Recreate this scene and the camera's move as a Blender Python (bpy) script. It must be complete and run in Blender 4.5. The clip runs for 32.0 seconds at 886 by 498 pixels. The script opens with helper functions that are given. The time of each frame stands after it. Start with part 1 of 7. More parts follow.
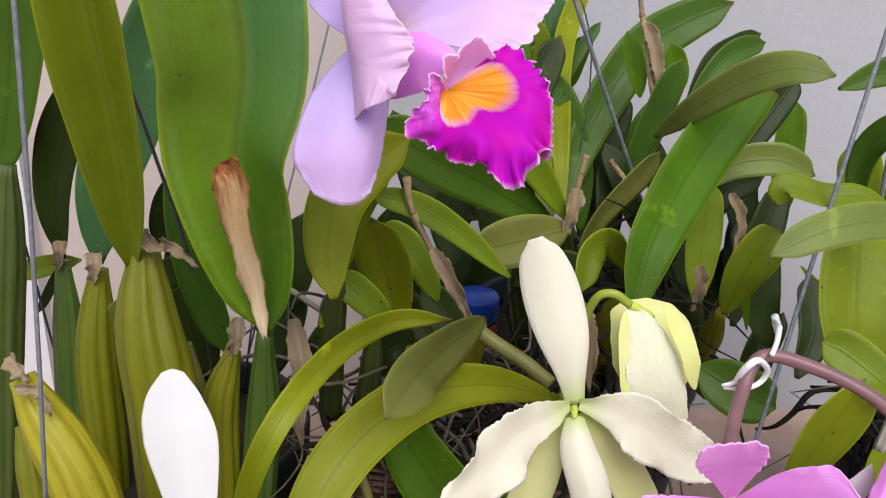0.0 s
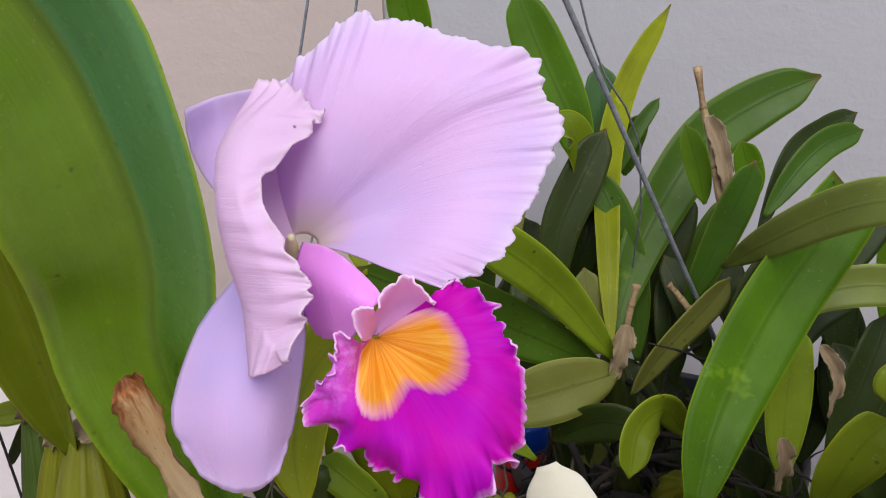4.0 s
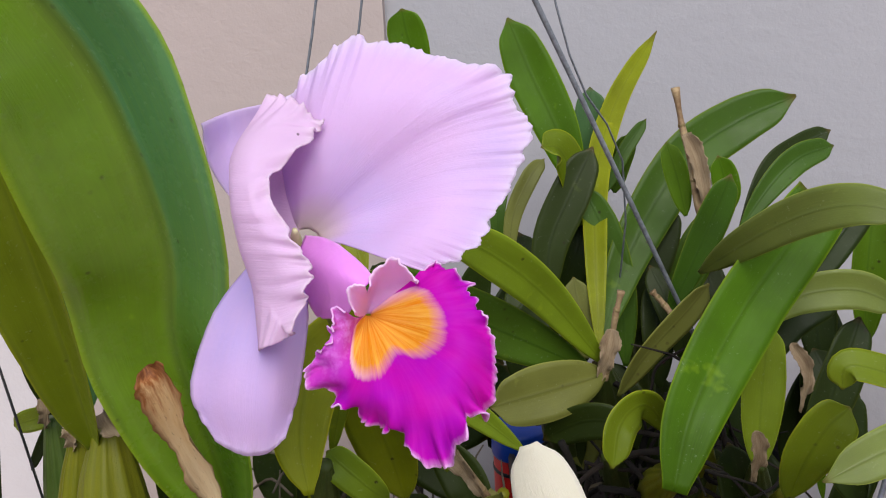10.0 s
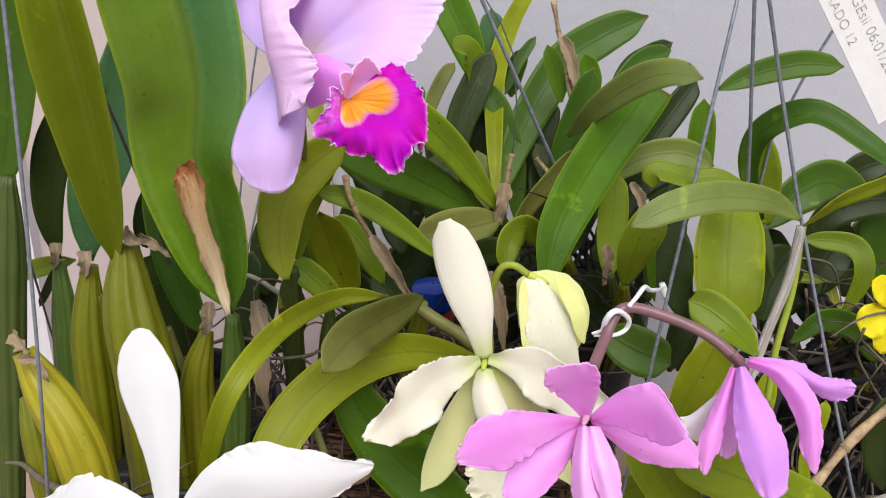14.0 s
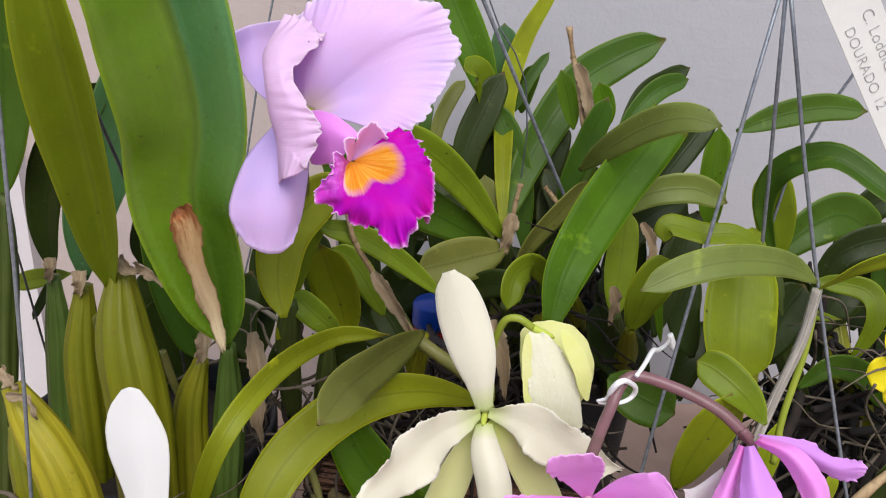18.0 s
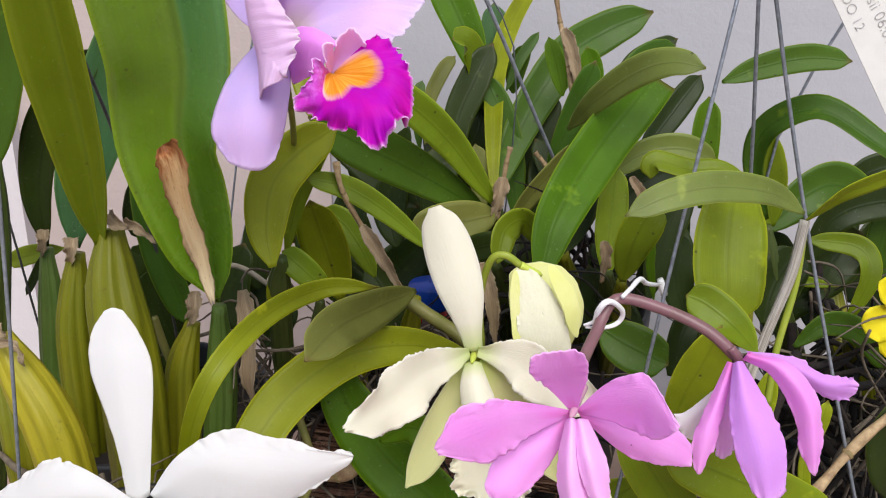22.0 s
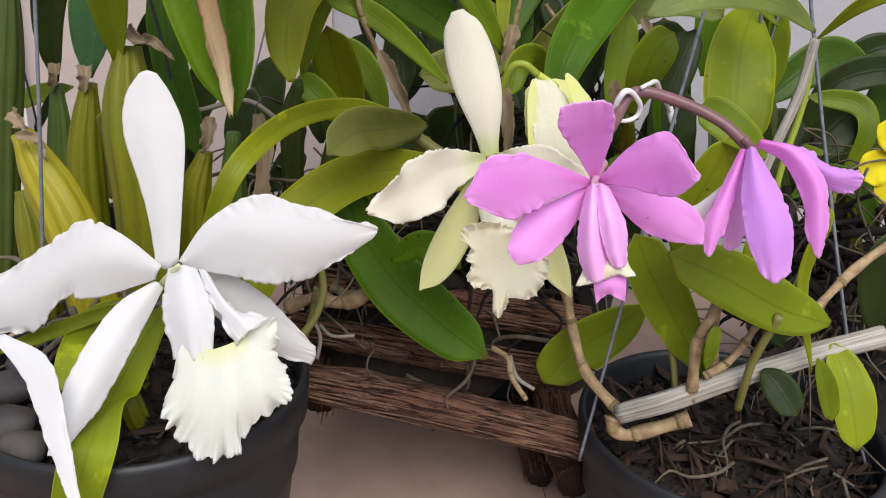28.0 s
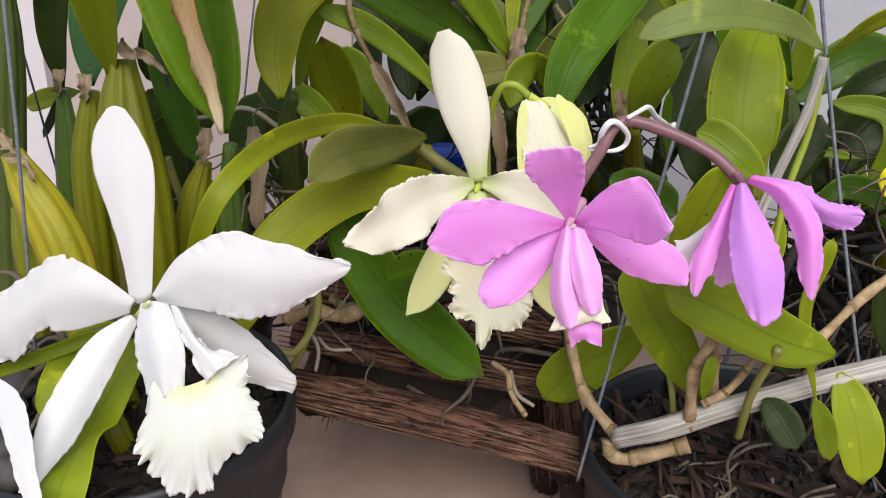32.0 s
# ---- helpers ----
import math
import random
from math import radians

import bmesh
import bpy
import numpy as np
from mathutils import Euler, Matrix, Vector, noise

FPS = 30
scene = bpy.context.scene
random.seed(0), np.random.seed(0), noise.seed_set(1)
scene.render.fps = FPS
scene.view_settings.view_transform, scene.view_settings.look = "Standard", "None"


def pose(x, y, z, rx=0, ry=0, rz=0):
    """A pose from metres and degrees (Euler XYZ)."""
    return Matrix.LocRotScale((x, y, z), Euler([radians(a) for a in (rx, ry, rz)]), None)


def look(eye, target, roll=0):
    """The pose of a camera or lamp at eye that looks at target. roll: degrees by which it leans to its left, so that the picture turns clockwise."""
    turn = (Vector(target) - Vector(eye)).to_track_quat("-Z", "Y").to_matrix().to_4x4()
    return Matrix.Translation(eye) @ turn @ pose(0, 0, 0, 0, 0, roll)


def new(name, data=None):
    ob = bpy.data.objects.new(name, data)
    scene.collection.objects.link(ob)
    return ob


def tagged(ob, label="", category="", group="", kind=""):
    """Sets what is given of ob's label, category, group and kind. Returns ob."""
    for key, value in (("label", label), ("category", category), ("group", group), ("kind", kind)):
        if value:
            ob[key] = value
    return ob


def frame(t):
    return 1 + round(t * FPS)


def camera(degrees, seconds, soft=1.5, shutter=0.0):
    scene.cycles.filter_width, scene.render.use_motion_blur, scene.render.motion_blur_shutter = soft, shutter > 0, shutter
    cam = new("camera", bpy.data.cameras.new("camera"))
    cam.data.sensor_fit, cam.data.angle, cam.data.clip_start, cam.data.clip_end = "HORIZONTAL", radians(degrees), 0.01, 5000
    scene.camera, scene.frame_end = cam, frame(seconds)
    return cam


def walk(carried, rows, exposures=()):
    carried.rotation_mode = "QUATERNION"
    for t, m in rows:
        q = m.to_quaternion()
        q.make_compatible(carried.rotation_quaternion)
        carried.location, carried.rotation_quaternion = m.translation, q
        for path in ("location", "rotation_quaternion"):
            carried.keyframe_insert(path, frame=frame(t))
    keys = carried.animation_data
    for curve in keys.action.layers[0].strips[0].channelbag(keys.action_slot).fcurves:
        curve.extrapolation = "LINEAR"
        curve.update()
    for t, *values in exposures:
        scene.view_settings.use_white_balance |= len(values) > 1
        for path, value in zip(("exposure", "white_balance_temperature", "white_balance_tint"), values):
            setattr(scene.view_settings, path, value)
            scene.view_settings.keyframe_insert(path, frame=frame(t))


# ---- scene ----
cam = camera(53.15, 32.0, soft=1.1)
PATH = [  # seconds, place, yaw, pitch, roll
    (0, -0.0554, 0.0821, 0.5425, -1.88, -21.06, 1.43),
    (0.5, -0.0439, 0.1314, 0.5453, -0.71, -21.78, 0.34),
    (1, -0.0322, 0.1574, 0.5390, 0.46, -21.71, -0.95),
    (1.5, -0.0167, 0.1798, 0.5504, 2.08, -22.69, -1.71),
    (2, -0.0155, 0.2174, 0.5761, 3.48, -22.04, -1.40),
    (2.5, -0.0221, 0.2194, 0.5747, 3.71, -21.23, -1.31),
    (3, -0.0145, 0.2121, 0.5774, 4.31, -20.89, -1.91),
    (3.5, -0.0136, 0.2090, 0.5770, 4.17, -20.48, -1.92),
    (5.5, -0.0088, 0.2024, 0.5663, 4.61, -18.41, -2.08),
    (6, -0.0069, 0.2041, 0.5674, 4.95, -18.79, -2.18),
    (6.5, -0.0098, 0.2008, 0.5672, 4.52, -18.77, -1.91),
    (7, -0.0077, 0.1970, 0.5678, 4.78, -18.83, -2.04),
    (7.5, -0.0123, 0.1997, 0.5695, 4.35, -19.15, -1.86),
    (8, -0.0069, 0.1961, 0.5701, 4.90, -18.99, -2.23),
    (8.5, -0.0078, 0.1915, 0.5729, 4.70, -18.97, -2.24),
    (9, -0.0029, 0.1845, 0.5805, 5.25, -18.95, -2.62),
    (9.5, -0.0016, 0.1822, 0.5767, 5.32, -18.30, -2.64),
    (10, -0.0041, 0.1725, 0.5750, 4.65, -17.94, -2.46),
    (10.5, -0.0019, 0.1495, 0.5702, 4.26, -16.98, -2.79),
    (11, -0.0065, 0.1082, 0.5679, 2.74, -16.36, -2.63),
    (11.5, -0.0030, 0.0938, 0.5649, 2.63, -16.34, -2.84),
    (12, 0.0006, 0.0620, 0.5451, 1.09, -18.30, -2.06),
    (12.5, -0.0018, 0.0294, 0.5349, 0.24, -17.41, -1.34),
    (13, 0.0000, -0.0000, 0.5500, -0.00, -19.00, -1.20),
    (13.5, -0.0105, -0.0056, 0.5525, -1.17, -19.45, -0.64),
    (14, -0.0123, -0.0061, 0.5572, -1.48, -20.23, -0.43),
    (14.5, -0.0115, -0.0068, 0.5548, -1.42, -20.24, -0.37),
    (16.5, -0.0023, 0.0044, 0.5592, -0.58, -20.97, -0.24),
    (17, -0.0064, 0.0133, 0.5673, -0.96, -21.81, 0.41),
    (17.5, -0.0102, 0.0221, 0.5914, -1.14, -22.83, 0.88),
    (18, -0.0127, 0.0258, 0.5935, -1.32, -22.16, 1.53),
    (18.5, -0.0083, 0.0199, 0.5827, -0.79, -20.61, 1.38),
    (19, -0.0034, 0.0009, 0.5601, -0.38, -18.66, 1.03),
    (19.5, -0.0025, -0.0174, 0.5583, -0.89, -18.09, 0.43),
    (20, 0.0005, -0.0149, 0.5543, -0.71, -18.42, 0.28),
    (20.5, -0.0017, -0.0144, 0.5578, -1.10, -19.09, 0.51),
    (21, -0.0006, -0.0137, 0.5548, -0.93, -19.06, 0.44),
    (21.5, 0.0012, -0.0042, 0.5513, -0.68, -19.60, 0.33),
    (22, -0.0011, 0.0047, 0.5390, -0.86, -19.48, 0.44),
    (22.5, -0.0113, 0.0302, 0.5498, -1.68, -21.67, 1.08),
    (23, -0.0134, 0.0456, 0.5527, -1.86, -22.23, 1.91),
    (23.5, -0.0157, 0.0349, 0.5693, -1.83, -21.93, 2.46),
    (24, -0.0167, 0.0280, 0.5621, -1.62, -20.66, 2.82),
    (24.5, -0.0089, 0.0226, 0.5380, -0.69, -19.44, 2.20),
    (25, 0.0027, 0.0016, 0.5165, -0.16, -20.47, 1.30),
    (25.5, 0.0153, -0.0180, 0.5014, 0.45, -20.92, 0.57),
    (26, 0.0018, -0.0264, 0.4938, -1.05, -20.99, 1.76),
    (26.5, -0.0077, -0.0206, 0.4874, -1.74, -22.51, 2.74),
    (28.5, -0.0321, -0.0412, 0.4526, -2.82, -22.06, 2.84),
    (29, -0.0403, -0.0273, 0.4477, -2.90, -22.59, 3.40),
    (29.5, -0.0353, -0.0186, 0.4528, -1.83, -23.87, 3.22),
    (30, -0.0264, -0.0168, 0.4621, -0.68, -24.40, 2.66),
    (30.5, -0.0038, -0.0104, 0.4753, 1.10, -25.40, 1.87),
    (31, 0.0058, -0.0104, 0.4847, 1.83, -25.09, 1.90),
    (31.5, 0.0182, -0.0155, 0.4894, 2.25, -24.62, 1.27),
    (32, 0.0138, -0.0122, 0.4914, 1.10, -24.75, 1.70),
]
walk(cam, [(t, pose(x, y, z, 90 + pitch, 0, yaw) @ pose(0, 0, 0, 0, 0, roll)) for t, x, y, z, yaw, pitch, roll in PATH],
     [(0, 0.62, 6350, 10), (2, 0.46, 6350, 10), (3, 0.34, 6350, 10), (10, 0.38, 6350, 10), (12.5, 0.66, 6350, 10), (17, 0.55, 6350, 10), (18, 0.5, 6350, 10), (19, 0.55, 6350, 10), (25, 0.6, 6350, 10), (29, 0.46, 6350, 10), (31, 0.54, 6350, 10), (32, 0.57, 6350, 10)])

# ---- light ----
world = bpy.data.worlds.new("sky")
scene.world = world
world.use_nodes = True
wn = world.node_tree.nodes
sky = wn.new("ShaderNodeTexSky")
sky.sky_type, sky.sun_disc = "NISHITA", False
sky.sun_elevation, sky.sun_rotation = radians(50), radians(192)
world.node_tree.links.new(sky.outputs[0], wn["Background"].inputs[0])
wn["Background"].inputs[1].default_value = 0.09
sun = new("sun", bpy.data.lights.new("sun", "SUN"))
sun.data.energy, sun.data.angle, sun.data.color = 3.0, radians(46), (1, 0.95, 0.88)
sun.matrix_basis = look((0.22, -1, 1.2), (0, 0, 0))


# ---- materials ----
class Nodes:
    """A material with short calls to add and join nodes."""

    def __init__(self, name, rough=0.5, spec=0.5, metal=0.0):
        self.m = bpy.data.materials.new(name)
        self.m.use_nodes = True
        self.t = self.m.node_tree
        self.b = self.t.nodes["Principled BSDF"]
        self.b.inputs["Roughness"].default_value = rough
        self.b.inputs["Specular IOR Level"].default_value = spec
        self.b.inputs["Metallic"].default_value = metal

    def add(self, kind, **kw):
        n = self.t.nodes.new("ShaderNode" + kind)
        for k, v in kw.items():
            if k in n.inputs:
                n.inputs[k].default_value = v
        return n

    def join(self, a, b):
        self.t.links.new(a, b)

    def coords(self, which="Object", scale=(1, 1, 1)):
        c = self.t.nodes.new("ShaderNodeTexCoord")
        m = self.t.nodes.new("ShaderNodeMapping")
        m.inputs["Scale"].default_value = scale
        self.join(c.outputs[which], m.inputs[0])
        return m.outputs[0]

    def noise(self, vec, scale, detail=4, rough=0.6):
        n = self.add("TexNoise", Scale=scale, Detail=detail, Roughness=rough)
        self.join(vec, n.inputs["Vector"])
        return n.outputs["Fac"]

    def ramp(self, fac, stops):
        r = self.t.nodes.new("ShaderNodeValToRGB")
        e = r.color_ramp.elements
        while len(e) < len(stops):
            e.new(0.5)
        for el, (p, c) in zip(e, stops):
            el.position = p
            el.color = (*c, 1) if len(c) == 3 else c
        self.join(fac, r.inputs[0])
        return r.outputs[0]

    def mix(self, fac, a, b, mode="MIX"):
        n = self.t.nodes.new("ShaderNodeMix")
        n.data_type, n.blend_type = "RGBA", mode
        for sock, val in ((n.inputs[0], fac), (n.inputs[6], a), (n.inputs[7], b)):
            if isinstance(val, bpy.types.NodeSocket):
                self.join(val, sock)
            elif isinstance(val, tuple):
                sock.default_value = (*val, 1)
            else:
                sock.default_value = val
        return n.outputs[2]

    def math(self, op, a, b=0.0, c=0.0):
        n = self.t.nodes.new("ShaderNodeMath")
        n.operation = op
        for sock, val in zip(n.inputs, (a, b, c)):
            if isinstance(val, bpy.types.NodeSocket):
                self.join(val, sock)
            else:
                sock.default_value = val
        return n.outputs[0]

    def color(self, sock):
        self.join(sock, self.b.inputs["Base Color"])
        self.col = sock

    def bump(self, height, strength=0.3, dist=0.001):
        n = self.add("Bump", Strength=strength, Distance=dist)
        self.join(height, n.inputs["Height"])
        self.join(n.outputs[0], self.b.inputs["Normal"])

    def thin(self, share, tint=(1, 1, 1)):
        """Lets part of the light through, as leaves and petals do."""
        tr = self.t.nodes.new("ShaderNodeBsdfTranslucent")
        self.join(self.mix(1.0, self.col, tint, "MULTIPLY"), tr.inputs[0])
        mx = self.t.nodes.new("ShaderNodeMixShader")
        mx.inputs[0].default_value = share
        out = self.t.nodes["Material Output"]
        self.join(self.b.outputs[0], mx.inputs[1])
        self.join(tr.outputs[0], mx.inputs[2])
        self.join(mx.outputs[0], out.inputs[0])

    def uv(self):
        c = self.t.nodes.new("ShaderNodeTexCoord")
        s = self.t.nodes.new("ShaderNodeSeparateXYZ")
        self.join(c.outputs["UV"], s.inputs[0])
        return s.outputs[0], s.outputs[1]

    def random(self):
        return self.t.nodes.new("ShaderNodeObjectInfo").outputs["Random"]


def leaf_material(name, base, edge, gloss=0.42, sheen=0.24, vein=0.5, sky_sheen=None):
    k = Nodes(name, gloss, sheen)
    u, v = k.uv()
    ob = k.coords("Object")
    big = k.noise(ob, 22, 4)
    fine = k.noise(k.coords("UV", (2.5, 75, 1)), 1.0, 4, 0.7)
    grain = k.noise(ob, 900, 2)
    dark = tuple(c * 0.6 for c in base)
    c = k.mix(k.ramp(big, ((0.3, (0, 0, 0)), (0.72, (1, 1, 1)))), dark, base)
    # Painted light: one half kept darker, its upper part tinted like reflected sky.
    if sky_sheen:
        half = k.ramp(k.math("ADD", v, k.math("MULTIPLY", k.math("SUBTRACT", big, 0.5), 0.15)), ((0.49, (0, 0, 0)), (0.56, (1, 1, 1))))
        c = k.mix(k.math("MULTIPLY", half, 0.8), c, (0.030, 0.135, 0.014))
        c = k.mix(k.math("MULTIPLY", k.math("MULTIPLY", half, k.ramp(u, ((0.35, (0, 0, 0)), (0.65, (1, 1, 1))))), 0.85), c, sky_sheen)
    c = k.mix(k.math("MULTIPLY", k.ramp(fine, ((0.4, (0, 0, 0)), (0.7, (1, 1, 1)))), 0.24), c, tuple(x * 1.4 for x in base))
    c = k.mix(k.math("MULTIPLY", k.random(), 0.25), c, edge)
    across = k.math("ABSOLUTE", k.math("SUBTRACT", v, 0.5))
    rim = k.ramp(across, ((0.465, (0, 0, 0)), (0.497, (1, 1, 1))))
    c = k.mix(k.math("MULTIPLY", rim, 0.8), c, tuple(x * 1.25 for x in edge))
    rib = k.ramp(across, ((0.0, (1, 1, 1)), (0.012, (0.7, 0.7, 0.7)), (0.05, (0, 0, 0))))
    c = k.mix(k.math("MULTIPLY", rib, vein), c, dark)
    yellow = k.ramp(k.noise(ob, 48, 3), ((0.66, (0, 0, 0)), (0.74, (1, 1, 1))))
    c = k.mix(k.math("MULTIPLY", yellow, 0.28), c, tuple(x * 1.9 for x in edge))
    tip = k.ramp(k.math("ADD", u, k.math("MULTIPLY", k.math("SUBTRACT", big, 0.5), 0.12)), ((0.95, (0, 0, 0)), (1.0, (1, 1, 1))))
    c = k.mix(k.math("MULTIPLY", tip, 0.7), c, (0.12, 0.07, 0.02))
    vor = k.t.nodes.new("ShaderNodeTexVoronoi")
    vor.inputs["Scale"].default_value = 130
    k.join(ob, vor.inputs["Vector"])
    speck = k.ramp(vor.outputs["Distance"], ((0.08, (1, 1, 1)), (0.17, (0, 0, 0))))
    mask = k.ramp(k.noise(ob, 34, 3), ((0.54, (0, 0, 0)), (0.64, (1, 1, 1))))
    c = k.mix(k.math("MULTIPLY", k.math("MULTIPLY", speck, mask), 0.8), c, (0.025, 0.014, 0.005))
    scuff = k.ramp(k.noise(k.coords("UV", (5, 22, 1)), 4.0, 6, 0.8), ((0.66, (0, 0, 0)), (0.71, (1, 1, 1))))
    c = k.mix(k.math("MULTIPLY", scuff, 0.32), c, (0.36, 0.38, 0.25))
    dust = k.ramp(k.noise(ob, 420, 3, 0.8), ((0.64, (0, 0, 0)), (0.7, (1, 1, 1))))
    c = k.mix(k.math("MULTIPLY", dust, 0.2), c, tuple(0.3 + x for x in base))
    k.color(c)
    k.join(k.ramp(k.noise(ob, 60, 5, 0.7), ((0.3, (gloss - 0.08,) * 3), (0.7, (gloss + 0.14,) * 3))), k.b.inputs["Roughness"])
    relief = k.math("ADD", k.math("MULTIPLY", fine, 0.6), k.math("MULTIPLY", grain, 0.25))
    k.bump(k.math("SUBTRACT", relief, rib), 0.3, 0.0008)
    k.thin(0.28, (1.0, 1.1, 0.3))
    return k.m


LEAVES = {
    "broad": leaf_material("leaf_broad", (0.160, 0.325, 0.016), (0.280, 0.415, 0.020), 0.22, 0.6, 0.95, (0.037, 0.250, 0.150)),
    "green": leaf_material("leaf_green", (0.048, 0.121, 0.008), (0.137, 0.189, 0.013)),
    "bright": leaf_material("leaf_bright", (0.071, 0.163, 0.003), (0.158, 0.242, 0.008), 0.45, 0.16),
    "olive": leaf_material("leaf_olive", (0.156, 0.222, 0.006), (0.275, 0.308, 0.011)),
    "yellow": leaf_material("leaf_yellow", (0.231, 0.268, 0.005), (0.350, 0.350, 0.009)),
    "light": leaf_material("leaf_light", (0.186, 0.274, 0.012), (0.300, 0.372, 0.018)),
    "lime": leaf_material("leaf_lime", (0.236, 0.301, 0.007), (0.356, 0.391, 0.014)),
    # dark green leaves; the shade inside the clump is put into this colour
    "dark": leaf_material("leaf_dark_shade", (0.022, 0.040, 0.004), (0.050, 0.065, 0.007)),
    "pale": leaf_material("leaf_pale", (0.175, 0.225, 0.040), (0.26, 0.31, 0.05), 0.4, 0.4),
    "grey": leaf_material("leaf_grey", (0.160, 0.172, 0.034), (0.235, 0.245, 0.050)),
    "teal": leaf_material("leaf_teal", (0.050, 0.132, 0.039), (0.110, 0.198, 0.066)),
}


def petal_material(name, base, vein, rim, share=0.3, heart=None, rough=0.55, vmix=0.5, polar=False, cloud=None, mottle=0.35, lines=26, spec=0.2, relief=0.5):
    k = Nodes(name, rough, spec)
    u, v = k.uv()
    if lines:
        streak = k.noise(k.coords("UV", (1.3, lines, 1)), 1.0, 4, 0.7)
        hair = k.noise(k.coords("UV", (2.5, lines * 4, 1)), 1.0, 3, 0.7)
    else:
        streak = k.noise(k.coords("Object", (1, 1, 0.35)), 130, 4, 0.7)
        hair = k.noise(k.coords("Object", (1, 1, 0.3)), 420, 3, 0.7)
    c = k.mix(k.math("MULTIPLY", k.ramp(streak, ((0.42, (0, 0, 0)), (0.66, (1, 1, 1)))), vmix), base, vein)
    c = k.mix(k.math("MULTIPLY", k.ramp(hair, ((0.5, (0, 0, 0)), (0.7, (1, 1, 1)))), vmix * 0.6), c, vein)
    mott = k.noise(k.coords("Object"), 45, 3)
    c = k.mix(k.math("MULTIPLY", mott, mottle), c, rim)
    if cloud:
        c = k.mix(k.math("MULTIPLY", k.ramp(k.noise(k.coords("Object"), 24, 2), ((0.36, (0, 0, 0)), (0.64, (1, 1, 1)))), 0.8), c, cloud)
    if polar:
        ragged = k.math("ADD", u, k.math("MULTIPLY", k.math("SUBTRACT", hair, 0.5), 0.05))
        c = k.mix(k.ramp(ragged, ((0.9, (0, 0, 0)), (0.96, (0.35, 0.35, 0.35)), (1.0, (0.95, 0.95, 0.95)))), c, rim)
    else:
        across = k.math("ABSOLUTE", k.math("SUBTRACT", v, 0.5))
        c = k.mix(k.ramp(across, ((0.42, (0, 0, 0)), (0.5, (0.7, 0.7, 0.7)))), c, rim)
    if heart:
        c = k.mix(k.ramp(u, ((0.0, (1, 1, 1)), (0.2, (0, 0, 0)))), c, heart)
    vor = k.t.nodes.new("ShaderNodeTexVoronoi")
    vor.inputs["Scale"].default_value = 60
    k.join(k.coords("Object"), vor.inputs["Vector"])
    c = k.mix(k.math("MULTIPLY", k.ramp(vor.outputs["Distance"], ((0.02, (1, 1, 1)), (0.032, (0, 0, 0)))), 0.7), c, (0.07, 0.04, 0.05))
    k.color(c)
    crinkle = k.math("ADD", k.math("ADD", streak, k.math("MULTIPLY", hair, 0.8)), k.math("MULTIPLY", k.noise(k.coords("Object"), 500, 3), 0.7))
    k.bump(crinkle, relief, 0.0007)
    k.thin(share)
    return k.m


LAVFAN = petal_material("lavender_fan", (0.745, 0.585, 0.915), (0.830, 0.580, 0.880), (0.850, 0.745, 0.920), 0.45, (0.725, 0.614, 0.577), 0.55, 0.3, True, (0.835, 0.590, 0.880), 0.3, 60, 0.08, 0.4)
LAVSEPAL = petal_material("lavender_sepal", (0.600, 0.470, 0.850), (0.680, 0.490, 0.820), (0.770, 0.620, 0.880), 0.42, None, 0.6, 0.3, True, (0.760, 0.540, 0.830), 0.35, 24, 0.08, 0.3)
LAVFOLD = petal_material("lavender_fold", (0.781, 0.549, 0.800), (0.763, 0.530, 0.781), (0.856, 0.707, 0.837), 0.42, None, 0.6, 0.3, True, (0.818, 0.614, 0.818), 0.35, 30, 0.08, 0.35)
LIPTUBE = petal_material("lilac_tube", (0.80, 0.29, 0.82), (0.82, 0.33, 0.82), (0.84, 0.42, 0.86), 0.25, None, 0.5, 0.3, True, None, 0.35, 0, 0.15, 0.35)
LIPLOBE = petal_material("lilac_lobe", (0.92, 0.56, 0.92), (0.88, 0.46, 0.88), (0.94, 0.72, 0.94), 0.4, None, 0.55, 0.3, True, None, 0.35, 0, 0.12, 0.3)
LIPSNOW = petal_material("white_lip", (0.801, 0.801, 0.752), (0.782, 0.791, 0.684), (0.821, 0.821, 0.810), 0.38, (0.782, 0.782, 0.449), 0.6, 0.3, True, (0.801, 0.810, 0.723), 0.3, 30, 0.1, 0.3)
LIPBUTTER = petal_material("cream_lip", (0.84, 0.81, 0.60), (0.80, 0.78, 0.53), (0.87, 0.85, 0.74), 0.3, None, 0.5, 0.3, True, None, 0.35, 40, 0.15, 0.3)
PINKFAN = petal_material("pink_fan", (0.880, 0.350, 0.870), (0.900, 0.335, 0.800), (0.945, 0.560, 0.930), 0.45, (0.86, 0.27, 0.72), 0.6, 0.45, True, (0.920, 0.480, 0.900), 0.3, 22, 0.12, 0.4)
PINKTUBE = petal_material("pink_tube", (0.924, 0.525, 0.903), (0.892, 0.462, 0.861), (0.945, 0.630, 0.924), 0.35, None, 0.5, 0.3, True, None, 0.35, 0)
WHITEFAN = petal_material("white_tube", (0.785, 0.779, 0.785), (0.765, 0.759, 0.779), (0.795, 0.769, 0.749), 0.38, None, 0.65, 0.25, True, None, 0.3, 18, 0.1, 0.14)
CREAM = petal_material("cream_petal", (0.80, 0.77, 0.62), (0.77, 0.74, 0.57), (0.83, 0.80, 0.72), 0.3, (0.58, 0.66, 0.26), 0.5, 0.4)
CREAMY = petal_material("cream_sepal", (0.62, 0.62, 0.28), (0.56, 0.58, 0.22), (0.70, 0.68, 0.40), 0.25, (0.5, 0.6, 0.12))
